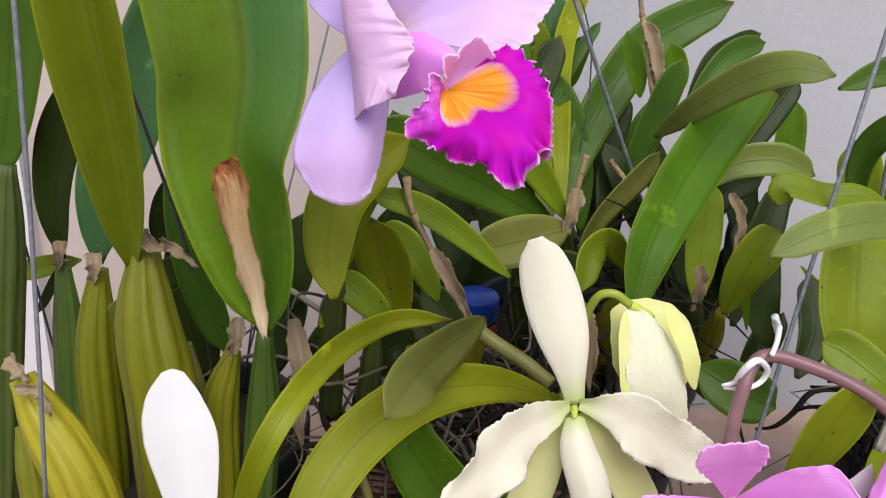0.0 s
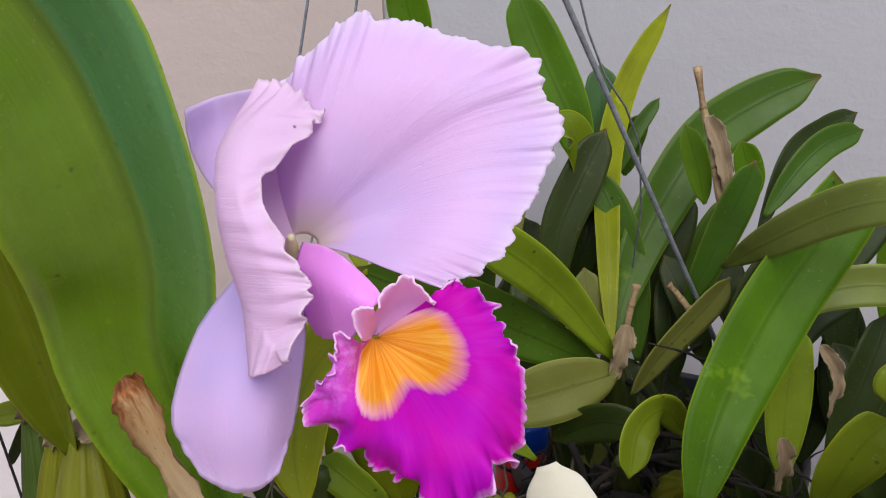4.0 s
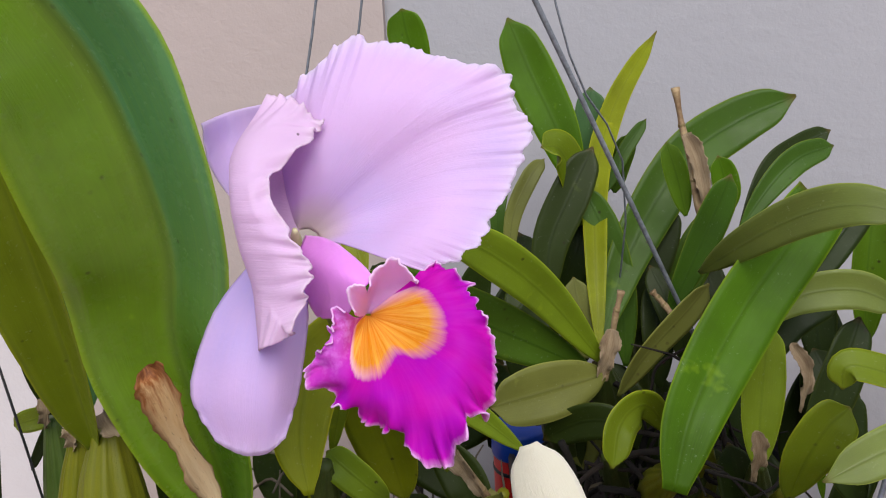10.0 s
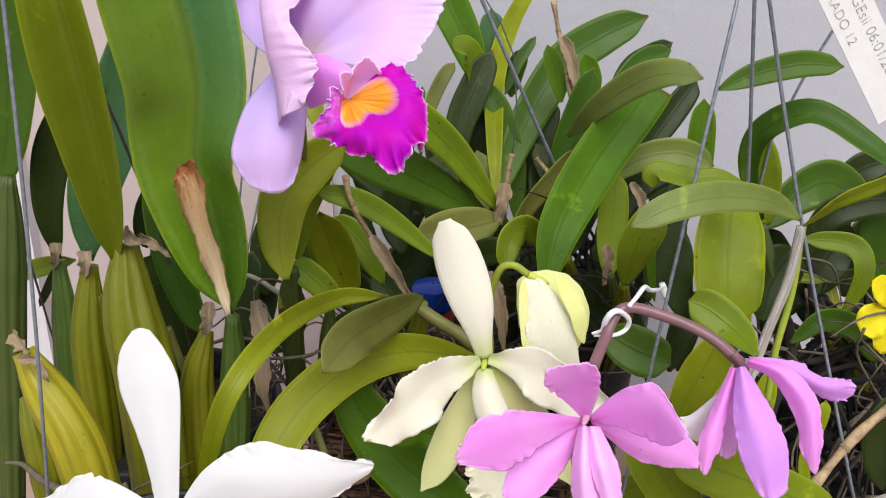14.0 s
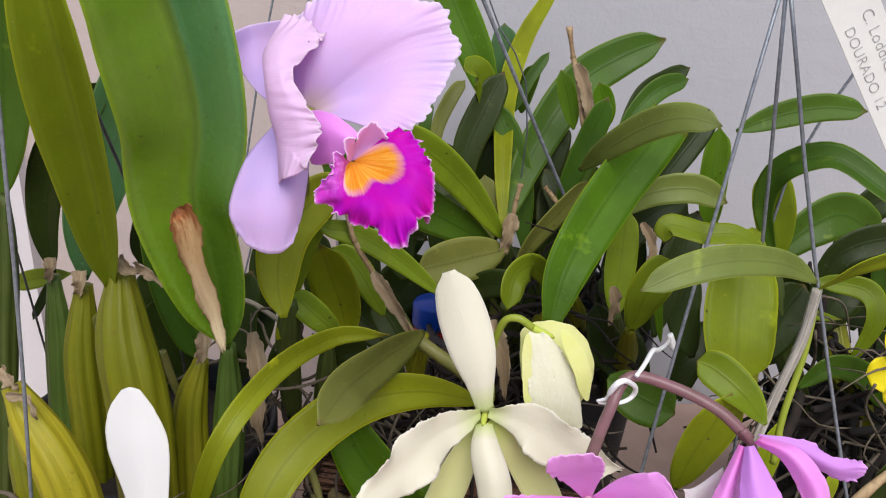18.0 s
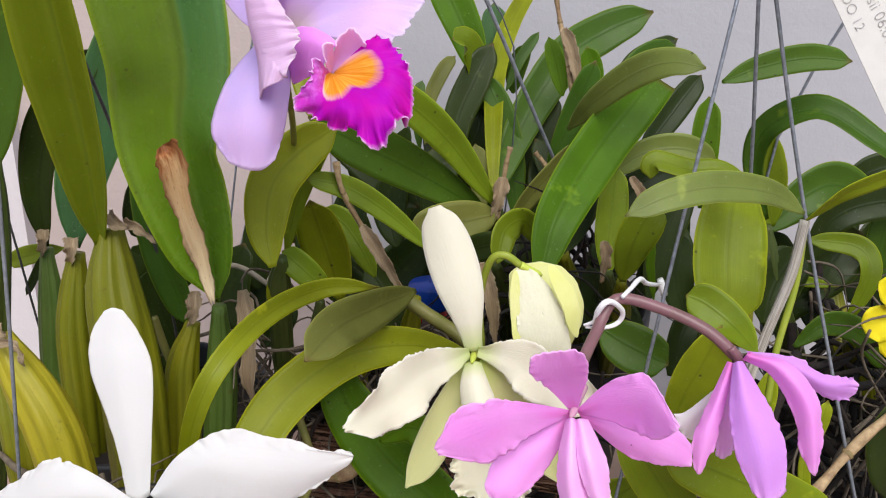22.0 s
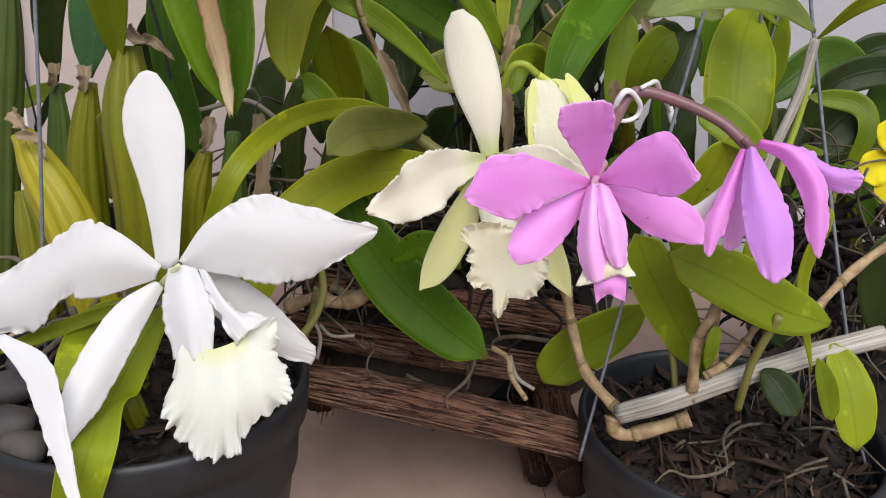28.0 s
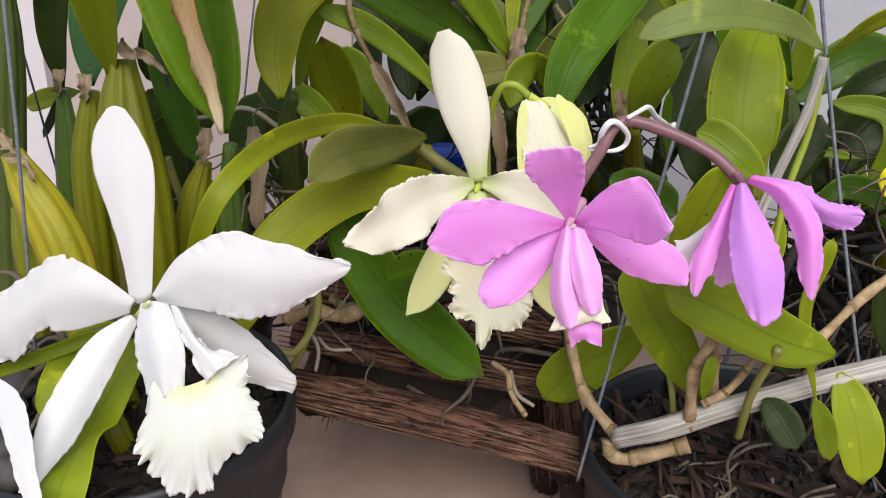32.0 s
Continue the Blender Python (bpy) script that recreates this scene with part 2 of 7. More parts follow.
PALEFAN = petal_material("pale_green_hood", (0.64, 0.66, 0.20), (0.58, 0.62, 0.15), (0.74, 0.74, 0.40), 0.25, None, 0.5, 0.3, True, (0.70, 0.70, 0.34), 0.35, 0)
CREAMFAN = petal_material("cream_inner_petal", (0.70, 0.69, 0.52), (0.64, 0.64, 0.42), (0.74, 0.72, 0.60), 0.25, None, 0.5, 0.3, True, None, 0.35, 0)
VIOLETFAN = petal_material("violet_fan", (0.742, 0.371, 0.912), (0.827, 0.371, 0.869), (0.869, 0.509, 0.933), 0.42, None, 0.55, 0.3, True, (0.742, 0.360, 0.827), 0.25, 22, 0.12, 0.4)
PINKLIGHTFAN = petal_material("pale_pink_fan", (0.80, 0.42, 0.80), (0.76, 0.36, 0.74), (0.85, 0.60, 0.82), 0.4, None, 0.55, 0.3, True, None, 0.3, 0)
YELLOW = petal_material("yellow_petal", (0.78, 0.66, 0.008), (0.72, 0.56, 0.008), (0.82, 0.72, 0.03), 0.25, (0.4, 0.1, 0.01))


def lip_material():
    """A velvety magenta lip with a streaked orange heart, a pale throat side and a pale toothed rim."""
    k = Nodes("magenta_lip", 0.6, 0.1)
    u, v = k.uv()
    ob = k.coords("Object")
    hair = k.noise(k.coords("UV", (2.0, 90, 1)), 1.0, 4, 0.7)
    broad = k.noise(k.coords("UV", (1.2, 24, 1)), 1.0, 4, 0.7)
    c = k.mix(k.ramp(k.noise(ob, 40, 3), ((0.36, (0, 0, 0)), (0.62, (1, 1, 1)))), (0.52, 0.002, 0.36), (0.38, 0.002, 0.44))
    c = k.mix(k.math("MULTIPLY", k.ramp(hair, ((0.45, (0, 0, 0)), (0.65, (1, 1, 1)))), 0.15), c, (0.60, 0.03, 0.52))
    fleck = k.ramp(k.noise(ob, 260, 3, 0.7), ((0.45, (0, 0, 0)), (0.6, (1, 1, 1))))
    side = k.ramp(v, ((0.0, (1, 1, 1)), (0.1, (0.75, 0.75, 0.75)), (0.24, (0, 0, 0))))
    c = k.mix(k.math("MULTIPLY", side, k.ramp(fleck, ((0, (0.45, 0.45, 0.45)), (1, (1, 1, 1))))), c, (0.70, 0.24, 0.76))
    ragged = k.math("ADD", u, k.math("MULTIPLY", k.math("SUBTRACT", hair, 0.5), 0.05))
    c = k.mix(k.ramp(ragged, ((0.955, (0, 0, 0)), (0.985, (0.3, 0.3, 0.3)), (1.0, (0.95, 0.95, 0.95)))), c, (0.84, 0.50, 0.86))
    p = k.t.nodes.new("ShaderNodeUVMap")
    p.uv_map = "patch"
    sep = k.t.nodes.new("ShaderNodeSeparateXYZ")
    k.join(p.outputs[0], sep.inputs[0])
    edge = k.math("ADD", sep.outputs[0], k.math("MULTIPLY", k.math("SUBTRACT", broad, 0.5), 0.2))
    edge = k.math("ADD", edge, k.math("MULTIPLY", k.math("SUBTRACT", hair, 0.5), 0.1))
    halo = k.ramp(v, ((0.0, (1, 1, 1)), (0.24, (1, 1, 1)), (0.36, (0.15, 0.15, 0.15)), (0.85, (0.2, 0.2, 0.2)), (1.0, (0.8, 0.8, 0.8))))
    c = k.mix(k.math("MULTIPLY", k.ramp(edge, ((0.9, (1, 1, 1)), (1.25, (0, 0, 0)))), halo), c, (0.86, 0.50, 0.76))
    heart = k.mix(k.ramp(broad, ((0.4, (0, 0, 0)), (0.6, (1, 1, 1)))), (0.84, 0.44, 0.06), (0.74, 0.25, 0.008))
    heart = k.mix(k.math("MULTIPLY", k.ramp(hair, ((0.5, (0, 0, 0)), (0.66, (1, 1, 1)))), 0.3), heart, (0.88, 0.52, 0.18))
    wedge = k.ramp(v, ((0.0, (1, 1, 1)), (0.06, (0, 0, 0)), (0.86, (0, 0, 0)), (0.96, (1, 1, 1))))
    heart = k.mix(k.math("MULTIPLY", wedge, 0.85), heart, (0.86, 0.50, 0.66))
    c = k.mix(k.ramp(edge, ((0.74, (1, 1, 1)), (1.02, (0, 0, 0)))), c, heart)
    k.color(c)
    k.bump(k.math("ADD", k.math("MULTIPLY", k.math("ADD", broad, hair), 0.5), k.math("MULTIPLY", k.noise(ob, 600, 3), 0.8)), 0.25, 0.0006)
    k.thin(0.22)
    return k.m


MAGENTA = lip_material()


def plain(name, a, b, rough=0.5, scale=60, metal=0.0, bump=0.3, dist=0.001, stretch=(1, 1, 1), where="Object", pieces=0.0):
    """Two mottled colours with fine relief."""
    k = Nodes(name, rough, 0.4, metal)
    vec = k.coords(where, stretch)
    n = k.noise(vec, scale, 5, 0.65)
    c = k.mix(k.ramp(n, ((0.35, (0, 0, 0)), (0.68, (1, 1, 1)))), a, b)
    c = k.mix(k.math("MULTIPLY", k.noise(k.coords("Object"), scale * 0.2, 3), 0.4), c, tuple((p + q) * 0.35 for p, q in zip(a, b)))
    c = k.mix(k.math("MULTIPLY", k.random(), 0.25), c, b)
    if pieces:
        own = k.t.nodes.new("ShaderNodeNewGeometry").outputs["Random Per Island"]
        c = k.mix(k.math("MULTIPLY", k.math("POWER", own, 1.6), pieces), c, tuple(x * 0.2 for x in b))
    k.color(c)
    k.bump(k.noise(vec, scale * 3, 5, 0.7), bump, dist)
    return k.m


CREAMGREEN = plain("column_pale", (0.7, 0.72, 0.5), (0.5, 0.58, 0.2))
CREAMCOL = plain("column_cream", (0.72, 0.66, 0.4), (0.55, 0.58, 0.25))
LIMECOL = plain("stalk_lime", (0.36, 0.46, 0.04), (0.5, 0.55, 0.1))
PINKCOL = plain("column_pink", (0.6, 0.32, 0.5), (0.45, 0.25, 0.3))
BROWN = plain("brown_heart", (0.2, 0.05, 0.01), (0.5, 0.2, 0.02))
TWIGS = {
    "joint": plain("stem_joint", (0.28, 0.20, 0.09), (0.11, 0.085, 0.03), 0.75, 120, bump=0.6),
    "tan": plain("twig_tan", (0.50, 0.37, 0.20), (0.15, 0.08, 0.04), 0.7, 90, bump=0.6),
    "olive": plain("stem_olive", (0.13, 0.14, 0.025), (0.2, 0.18, 0.05), 0.5, 80),
    "grey": plain("root_grey", (0.32, 0.29, 0.23), (0.2, 0.17, 0.12), 0.8, 100),
    "lime": plain("stem_lime", (0.28, 0.32, 0.03), (0.2, 0.26, 0.02), 0.45, 80),
    "plum": plain("stem_plum", (0.21, 0.095, 0.115), (0.13, 0.07, 0.065), 0.4, 70, bump=0.15),
    "drycane": plain("dry_cane", (0.62, 0.59, 0.53), (0.10, 0.075, 0.045), 0.75, 1.0, stretch=(1.6, 24, 1), where="UV", bump=0.7),
}
PLUM = TWIGS["plum"]
SHEATHS = {
    "dry": plain("dry_sheath", (0.43, 0.345, 0.225), (0.20, 0.125, 0.065), 0.8, 1.0, stretch=(2, 22, 1), where="UV", bump=0.7),
}


def sheath_material():
    k = Nodes("brown_sheath", 0.62, 0.3)
    u, v = k.uv()
    n = k.noise(k.coords("UV", (5, 7, 1)), 1.0, 6, 0.7)
    c = k.ramp(k.math("ADD", u, k.math("MULTIPLY", k.math("SUBTRACT", n, 0.5), 0.9)), ((0.0, (0.10, 0.028, 0.006)), (0.14, (0.27, 0.10, 0.03)), (0.34, (0.56, 0.38, 0.19)), (1.0, (0.80, 0.68, 0.45))))
    fleck = k.ramp(k.noise(k.coords("UV", (30, 14, 1)), 1.0, 4, 0.7), ((0.6, (0, 0, 0)), (0.68, (1, 1, 1))))
    c = k.mix(k.math("MULTIPLY", fleck, 0.6), c, (0.12, 0.045, 0.012))
    border = k.ramp(k.math("ADD", k.math("ABSOLUTE", k.math("SUBTRACT", v, 0.5)), k.math("MULTIPLY", k.math("SUBTRACT", n, 0.5), 0.4)), ((0.36, (0, 0, 0)), (0.5, (1, 1, 1))))
    c = k.mix(k.math("MULTIPLY", border, 0.85), c, (0.17, 0.062, 0.014))
    k.color(c)
    k.bump(n, 0.6, 0.001)
    return k.m


SHEATHS["brown"] = sheath_material()


def bulb_material(name, a, b, groove):
    k = Nodes(name, 0.45, 0.25)
    u, v = k.uv()
    ob = k.coords("Object")
    c = k.mix(k.ramp(k.noise(ob, 35, 4), ((0.3, (0, 0, 0)), (0.7, (1, 1, 1)))), a, b)
    stripe = k.noise(k.coords("UV", (1.2, 30, 1)), 1.0, 3)
    c = k.mix(k.math("MULTIPLY", k.ramp(stripe, ((0.42, (0, 0, 0)), (0.62, (1, 1, 1)))), 0.38), c, groove)
    scab = k.ramp(k.noise(ob, 95, 4, 0.75), ((0.62, (0, 0, 0)), (0.72, (1, 1, 1))))
    c = k.mix(k.math("MULTIPLY", scab, 0.6), c, (0.09, 0.055, 0.015))
    c = k.mix(k.math("MULTIPLY", k.random(), 0.25), c, groove)
    k.color(c)
    k.bump(k.math("ADD", stripe, k.math("MULTIPLY", k.noise(ob, 500, 4, 0.7), 0.5)), 0.5, 0.001)
    return k.m


BULBS = {
    "green": bulb_material("bulb_green", (0.07, 0.125, 0.02), (0.10, 0.15, 0.03), (0.045, 0.085, 0.012)),
    "olive": bulb_material("bulb_olive", (0.14, 0.148, 0.004), (0.18, 0.17, 0.005), (0.07, 0.085, 0.005)),
    "yellow": bulb_material("bulb_yellow", (0.28, 0.25, 0.01), (0.34, 0.28, 0.015), (0.17, 0.16, 0.01)),
    "dark": bulb_material("bulb_dark", (0.05, 0.075, 0.014), (0.075, 0.09, 0.02), (0.03, 0.05, 0.01)),
}
STEEL = plain("galvanised_wire", (0.30, 0.33, 0.38), (0.14, 0.15, 0.17), 0.42, 240, 0.4, 0.2)
DARKWIRE = plain("dark_wire", (0.10, 0.10, 0.11), (0.05, 0.05, 0.05), 0.5, 300, 0.5, 0.2)
POT = plain("black_plastic", (0.009, 0.010, 0.012), (0.016, 0.017, 0.020), 0.5, 40, bump=0.15)
SOIL = plain("dark_soil", (0.016, 0.013, 0.011), (0.035, 0.026, 0.018), 0.95, 150, bump=1.0, dist=0.003)
CHIP = plain("bark_chip", (0.066, 0.029, 0.014), (0.011, 0.007, 0.005), 0.85, 120, bump=0.8, pieces=0.97)
ROOT = plain("pale_root", (0.17, 0.14, 0.10), (0.06, 0.042, 0.027), 0.8, 120, bump=0.5)


def bark_material():
    """Weathered log: long grain, black cracks, red-brown and grey-tan patches."""
    k = Nodes("log_bark", 0.88, 0.25)
    ob = k.coords("Object")
    grain = k.math("ADD", k.math("MULTIPLY", k.noise(k.coords("UV", (3.2, 26, 1)), 1.0, 8, 0.75), 0.6), k.math("MULTIPLY", k.noise(ob, 110, 6, 0.75), 0.4))
    c = k.mix(k.ramp(grain, ((0.40, (0, 0, 0)), (0.60, (1, 1, 1)))), (0.050, 0.021, 0.013), (0.31, 0.160, 0.100))
    flake = k.ramp(k.noise(ob, 75, 6, 0.75), ((0.56, (0, 0, 0)), (0.64, (1, 1, 1))))
    c = k.mix(k.math("MULTIPLY", flake, 0.55), c, (0.36, 0.235, 0.165))
    c = k.mix(k.math("MULTIPLY", k.ramp(k.noise(ob, 40, 4), ((0.45, (0, 0, 0)), (0.65, (1, 1, 1)))), 0.6), c, (0.13, 0.052, 0.03))
    c = k.mix(k.math("MULTIPLY", k.random(), 0.5), c, (0.09, 0.042, 0.028))
    gap = k.math("ABSOLUTE", k.math("SUBTRACT", k.noise(k.coords("UV", (3, 22, 1)), 1.0, 4, 0.6), 0.5))
    crack = k.ramp(gap, ((0.008, (1, 1, 1)), (0.03, (0, 0, 0))))
    c = k.mix(k.math("MULTIPLY", crack, 0.9), c, (0.012, 0.007, 0.005))
    k.color(c)
    k.bump(k.math("SUBTRACT", k.math("ADD", grain, k.math("MULTIPLY", k.noise(ob, 300, 4), 0.4)), k.math("MULTIPLY", crack, 1.2)), 1.0, 0.0035)
    return k.m


BARK = bark_material()
FLAKE = plain("bark_flake", (0.24, 0.13, 0.075), (0.06, 0.028, 0.018), 0.85, 90, bump=0.8)
GRIT = plain("black_grit", (0.028, 0.017, 0.011), (0.008, 0.006, 0.005), 0.9, 150, bump=0.8, pieces=0.9)
STONE = plain("river_stone", (0.09, 0.078, 0.076), (0.05, 0.042, 0.042), 0.7, 70, bump=0.3)
LEDGE = plain("tan_stone", (0.30, 0.195, 0.155), (0.42, 0.295, 0.24), 0.45, 14, bump=0.2)
TIE = plain("white_tie", (0.82, 0.82, 0.82), (0.74, 0.74, 0.75), 0.45, 200)
TAG = plain("white_plastic_tag", (0.66, 0.65, 0.62), (0.58, 0.57, 0.55), 0.45, 60, bump=0.15)
INK = plain("grey_pencil", (0.27, 0.26, 0.26), (0.42, 0.40, 0.40), 0.6, 300)
BLUE = plain("blue_plastic", (0.006, 0.05, 0.36), (0.008, 0.06, 0.44), 0.35, 40, bump=0.1)
RED = plain("red_plastic", (0.55, 0.015, 0.012), (0.46, 0.012, 0.01), 0.35, 40, bump=0.1)


def wall_material(name, base):
    k = Nodes(name, 0.75, 0.2)
    ob = k.coords("Object")
    stain = k.noise(ob, 3.5, 5, 0.6)
    c = k.mix(k.ramp(stain, ((0.3, (0, 0, 0)), (0.7, (1, 1, 1)))), tuple(x * 0.93 for x in base), base)
    c = k.mix(k.math("MULTIPLY", k.ramp(k.noise(ob, 40, 5, 0.7), ((0.66, (0, 0, 0)), (0.74, (1, 1, 1)))), 0.3), c, tuple(x * 0.8 for x in base))
    k.color(c)
    k.bump(k.math("ADD", k.noise(ob, 55, 4), k.math("MULTIPLY", k.noise(ob, 260, 3), 0.35)), 0.35, 0.003)
    return k.m


WALL = wall_material("painted_plaster", (0.375, 0.365, 0.39))
ROSE = wall_material("rose_plaster", (0.44, 0.365, 0.345))
LIT_END = wall_material("lit_plaster", (0.57, 0.535, 0.55))


# ---- shapes ----
def spline(pts, n):
    """n + 1 points on a smooth curve through pts."""
    p = [Vector(q) for q in pts]
    p = [2 * p[0] - p[1]] + p + [2 * p[-1] - p[-2]]
    out, k = [], len(p) - 3
    for i in range(n + 1):
        s = i / n * k
        j = min(int(s), k - 1)
        u = s - j
        a, b, c, d = p[j:j + 4]
        out.append(0.5 * (2 * b + (c - a) * u + (2 * a - 5 * b + 4 * c - d) * u * u + (3 * b - a - 3 * c + d) * u ** 3))
    return out


def blend(values, u):
    s = u * (len(values) - 1)
    i = min(int(s), len(values) - 2)
    f = s - i
    a, b = values[max(i - 1, 0)], values[i]
    c, d = values[i + 1], values[min(i + 2, len(values) - 1)]
    return max(1e-4, 0.5 * (2 * b + (c - a) * f + (2 * a - 5 * b + 4 * c - d) * f * f + (3 * b - a - 3 * c + d) * f ** 3))


SEPAL = (0.3, 0.68, 0.94, 1.0, 0.86, 0.56, 0.06)
PETAL = (0.2, 0.55, 0.88, 1.0, 0.93, 0.66, 0.10)
DORSAL = (0.36, 0.44, 0.58, 0.76, 0.90, 0.98, 1.0, 0.96, 0.86, 0.68, 0.25)
FAN = (0.12, 0.46, 0.80, 0.96, 1.0, 0.88, 0.40)
TONGUE = (0.5, 0.75, 0.92, 1.0, 1.0, 0.9, 0.45)
LEAF = (0.14, 0.48, 0.71, 0.85, 0.94, 0.99, 1.0, 0.97, 0.88, 0.68, 0.05)


def blade(pts, width, shape=LEAF, face=(0, -1, 0.3), roll=0, roll2=None, cup=0.1, fold=0.0, wave=0.0, waves=5, jag=0.0, thick=0.0016, n=22, m=8, seed=0.0):
    """A leaf or petal: a strip along a curve, with an outline, a cupped or folded section and a wavy, notched edge."""
    roll2 = roll if roll2 is None else roll2
    line = spline(pts, n)
    face = Vector(face)
    verts, faces, uvs = [], [], []
    for i, c in enumerate(line):
        u = i / n
        t = (line[min(i + 1, n)] - line[max(i - 1, 0)]).normalized()
        side = (Matrix.Rotation(radians(roll + (roll2 - roll) * u), 3, t) @ t.cross(face).normalized())
        nor = side.cross(t).normalized()
        w = max(0.012, blend(shape, u)) * width / 2
        for j in range(m + 1):
            v = 2 * j / m - 1
            a = abs(v)
            ph = seed + (0 if v < 0 else 1.7)
            e = wave * (a ** 2.5 * math.sin(u * waves * 6.283 + ph) + 0.8 * a ** 9 * noise.noise((u * waves * 7, ph, 2.2))) * min(1, 0.25 + 1.5 * u)
            e += width * 0.025 * noise.noise((u * 2.3 + seed, v * 1.1, seed * 3.7))
            g = 1 + jag * a ** 4 * (noise.noise((u * waves * 9, ph, 1.3)) + 0.8 * noise.noise((u * waves * 23, ph, 4.1)) + 0.5 * a ** 6 * noise.noise((u * waves * 51, ph, 6.1)))
            tip = jag * width * u ** 12 * noise.noise((v * 9, seed, 7.7))
            p = c + side * (v * w * g) + t * tip + nor * (cup * w * 2 * a ** 1.6 + fold * w * 2 * a + e)
            th = thick * (1 - 0.75 * a ** 3) / 2
            verts += [p + nor * th, p - nor * th]
    k = m + 1
    for i in range(n):
        for j in range(m):
            q = [i * k + j, (i + 1) * k + j, (i + 1) * k + j + 1, i * k + j + 1]
            w4 = [(i / n, j / m), ((i + 1) / n, j / m), ((i + 1) / n, (j + 1) / m), (i / n, (j + 1) / m)]
            faces += [[2 * x for x in q], [2 * x + 1 for x in q[::-1]]]
            uvs += [w4, w4[::-1]]
        for j in (0, m):
            a, b = i * k + j, (i + 1) * k + j
            faces.append([2 * a, 2 * a + 1, 2 * b + 1, 2 * b] if j == 0 else [2 * b, 2 * b + 1, 2 * a + 1, 2 * a])
            uvs.append([(i / n, j / m)] * 4)
    for i in (0, n):
        for j in range(m):
            a, b = i * k + j, i * k + j + 1
            faces.append([2 * a, 2 * b, 2 * b + 1, 2 * a + 1] if i == 0 else [2 * b, 2 * a, 2 * a + 1, 2 * b + 1])
            uvs.append([(i / n, j / m)] * 4)
    return verts, faces, uvs


def rod(pts, radii, sides=10, n=18, ridges=0, depth=0.0, rough=0.0, seed=0.0):
    """A rod along a curve; radii spread over its length, ridged or rough if asked."""
    line = spline(pts, n)
    verts, faces, uvs = [], [], []
    ref = Vector((0.31, -0.9, 0.23))
    for i, c in enumerate(line):
        t = (line[min(i + 1, n)] - line[max(i - 1, 0)]).normalized()
        a = t.cross(ref).normalized()
        ref = a.cross(t).normalized()
        for j in range(sides):
            q = 6.2832 * j / sides
            r = blend(radii, i / n) * (1 + depth * math.cos(q * ridges + 0.4 * math.sin(i * 0.35 + seed)))
            if rough:
                r *= 1 + rough * noise.noise((i * 0.16 + seed, math.cos(q) * 1.4, math.sin(q) * 1.4)) + 0.6 * rough * noise.noise((i * 0.2, q * 3, seed)) + 0.7 * rough * noise.noise((i * 0.07, math.cos(q) * 5, math.sin(q) * 5 + seed)) * (rough > 0.15)
            verts.append(c + r * (a * math.cos(q) + ref * math.sin(q)))
    for i in range(n):
        for j in range(sides):
            b = (j + 1) % sides
            faces.append([i * sides + j, i * sides + b, (i + 1) * sides + b, (i + 1) * sides + j])
            v0, v1 = j / sides, (j + 1) / sides
            uvs.append([(i / n, v0), (i / n, v1), ((i + 1) / n, v1), ((i + 1) / n, v0)])
    faces += [list(range(sides))[::-1], list(range(n * sides, (n + 1) * sides))]
    uvs += [[(0, 0)] * sides, [(1, 0)] * sides]
    return verts, faces, uvs


def spin(profile, centre, sides=48):
    """A round vessel from (radius, height) pairs."""
    verts, faces, uvs = [], [], []
    k = len(profile)
    for j in range(sides):
        q = 6.2832 * j / sides
        verts += [Vector(centre) + Vector((r * math.cos(q), r * math.sin(q), h)) for r, h in profile]
    for j in range(sides):
        for i in range(k - 1):
            a, b = j * k + i, ((j + 1) % sides) * k + i
            faces.append([a, b, b + 1, a + 1])
            uvs.append([(j / sides, i / k)] * 4)
    return verts, faces, uvs


def block(x0, x1, y0, y1, z0, z1):
    v = [Vector((x, y, z)) for x in (x0, x1) for y in (y0, y1) for z in (z0, z1)]
    f = [[0, 1, 3, 2], [4, 6, 7, 5], [0, 4, 5, 1], [2, 3, 7, 6], [0, 2, 6, 4], [1, 5, 7, 3]]
    return v, f, [[(0, 0)] * 4] * 6


def part(name, shape, material, parent=None, label="", smooth=True):
    """Links a shape as one mesh object, under a thing or a part."""
    verts, faces, uvs = shape
    me = bpy.data.meshes.new(name)
    me.from_pydata(verts, [], faces)
    layer = me.uv_layers.new(name="uv")
    layer.data.foreach_set("uv", [x for face in uvs for p in face for x in p])
    if smooth:
        me.polygons.foreach_set("use_smooth", [True] * len(faces))
    me.materials.append(material)
    ob = new(name, me)
    ob.parent = parent
    if label:
        ob["label"] = label
    return ob


def many(name, shapes, material, parent=None, label="", smooth=True):
    """One mesh from many small shapes."""
    V, F, U = [], [], []
    for v, f, u in shapes:
        o = len(V)
        V += v
        F += [[x + o for x in q] for q in f]
        U += u
    return part(name, (V, F, U), material, parent, label, smooth)


def thing(name, at, label, category, group=""):
    ob = new(name)
    ob.empty_display_size = 0.02
    return tagged(ob, label, category, group)


count = [0]


def leaf(plant, pts, width, tint, **kw):
    count[0] += 1
    return part("leaf", blade(pts, width, seed=count[0] * 0.61, **{"fold": 0.05, "n": 34, "wave": width * 0.02, "waves": 2, **kw}), LEAVES[tint], plant)


def bulb(plant, pts, width, tint):
    count[0] += 1
    r = width / 2
    return part("pseudobulb", rod(pts, (0.42 * r, 0.72 * r, 0.95 * r, r, r, 0.95 * r, 0.8 * r), 44, 26, 9, 0.065, 0.07, count[0]), BULBS[tint], plant)


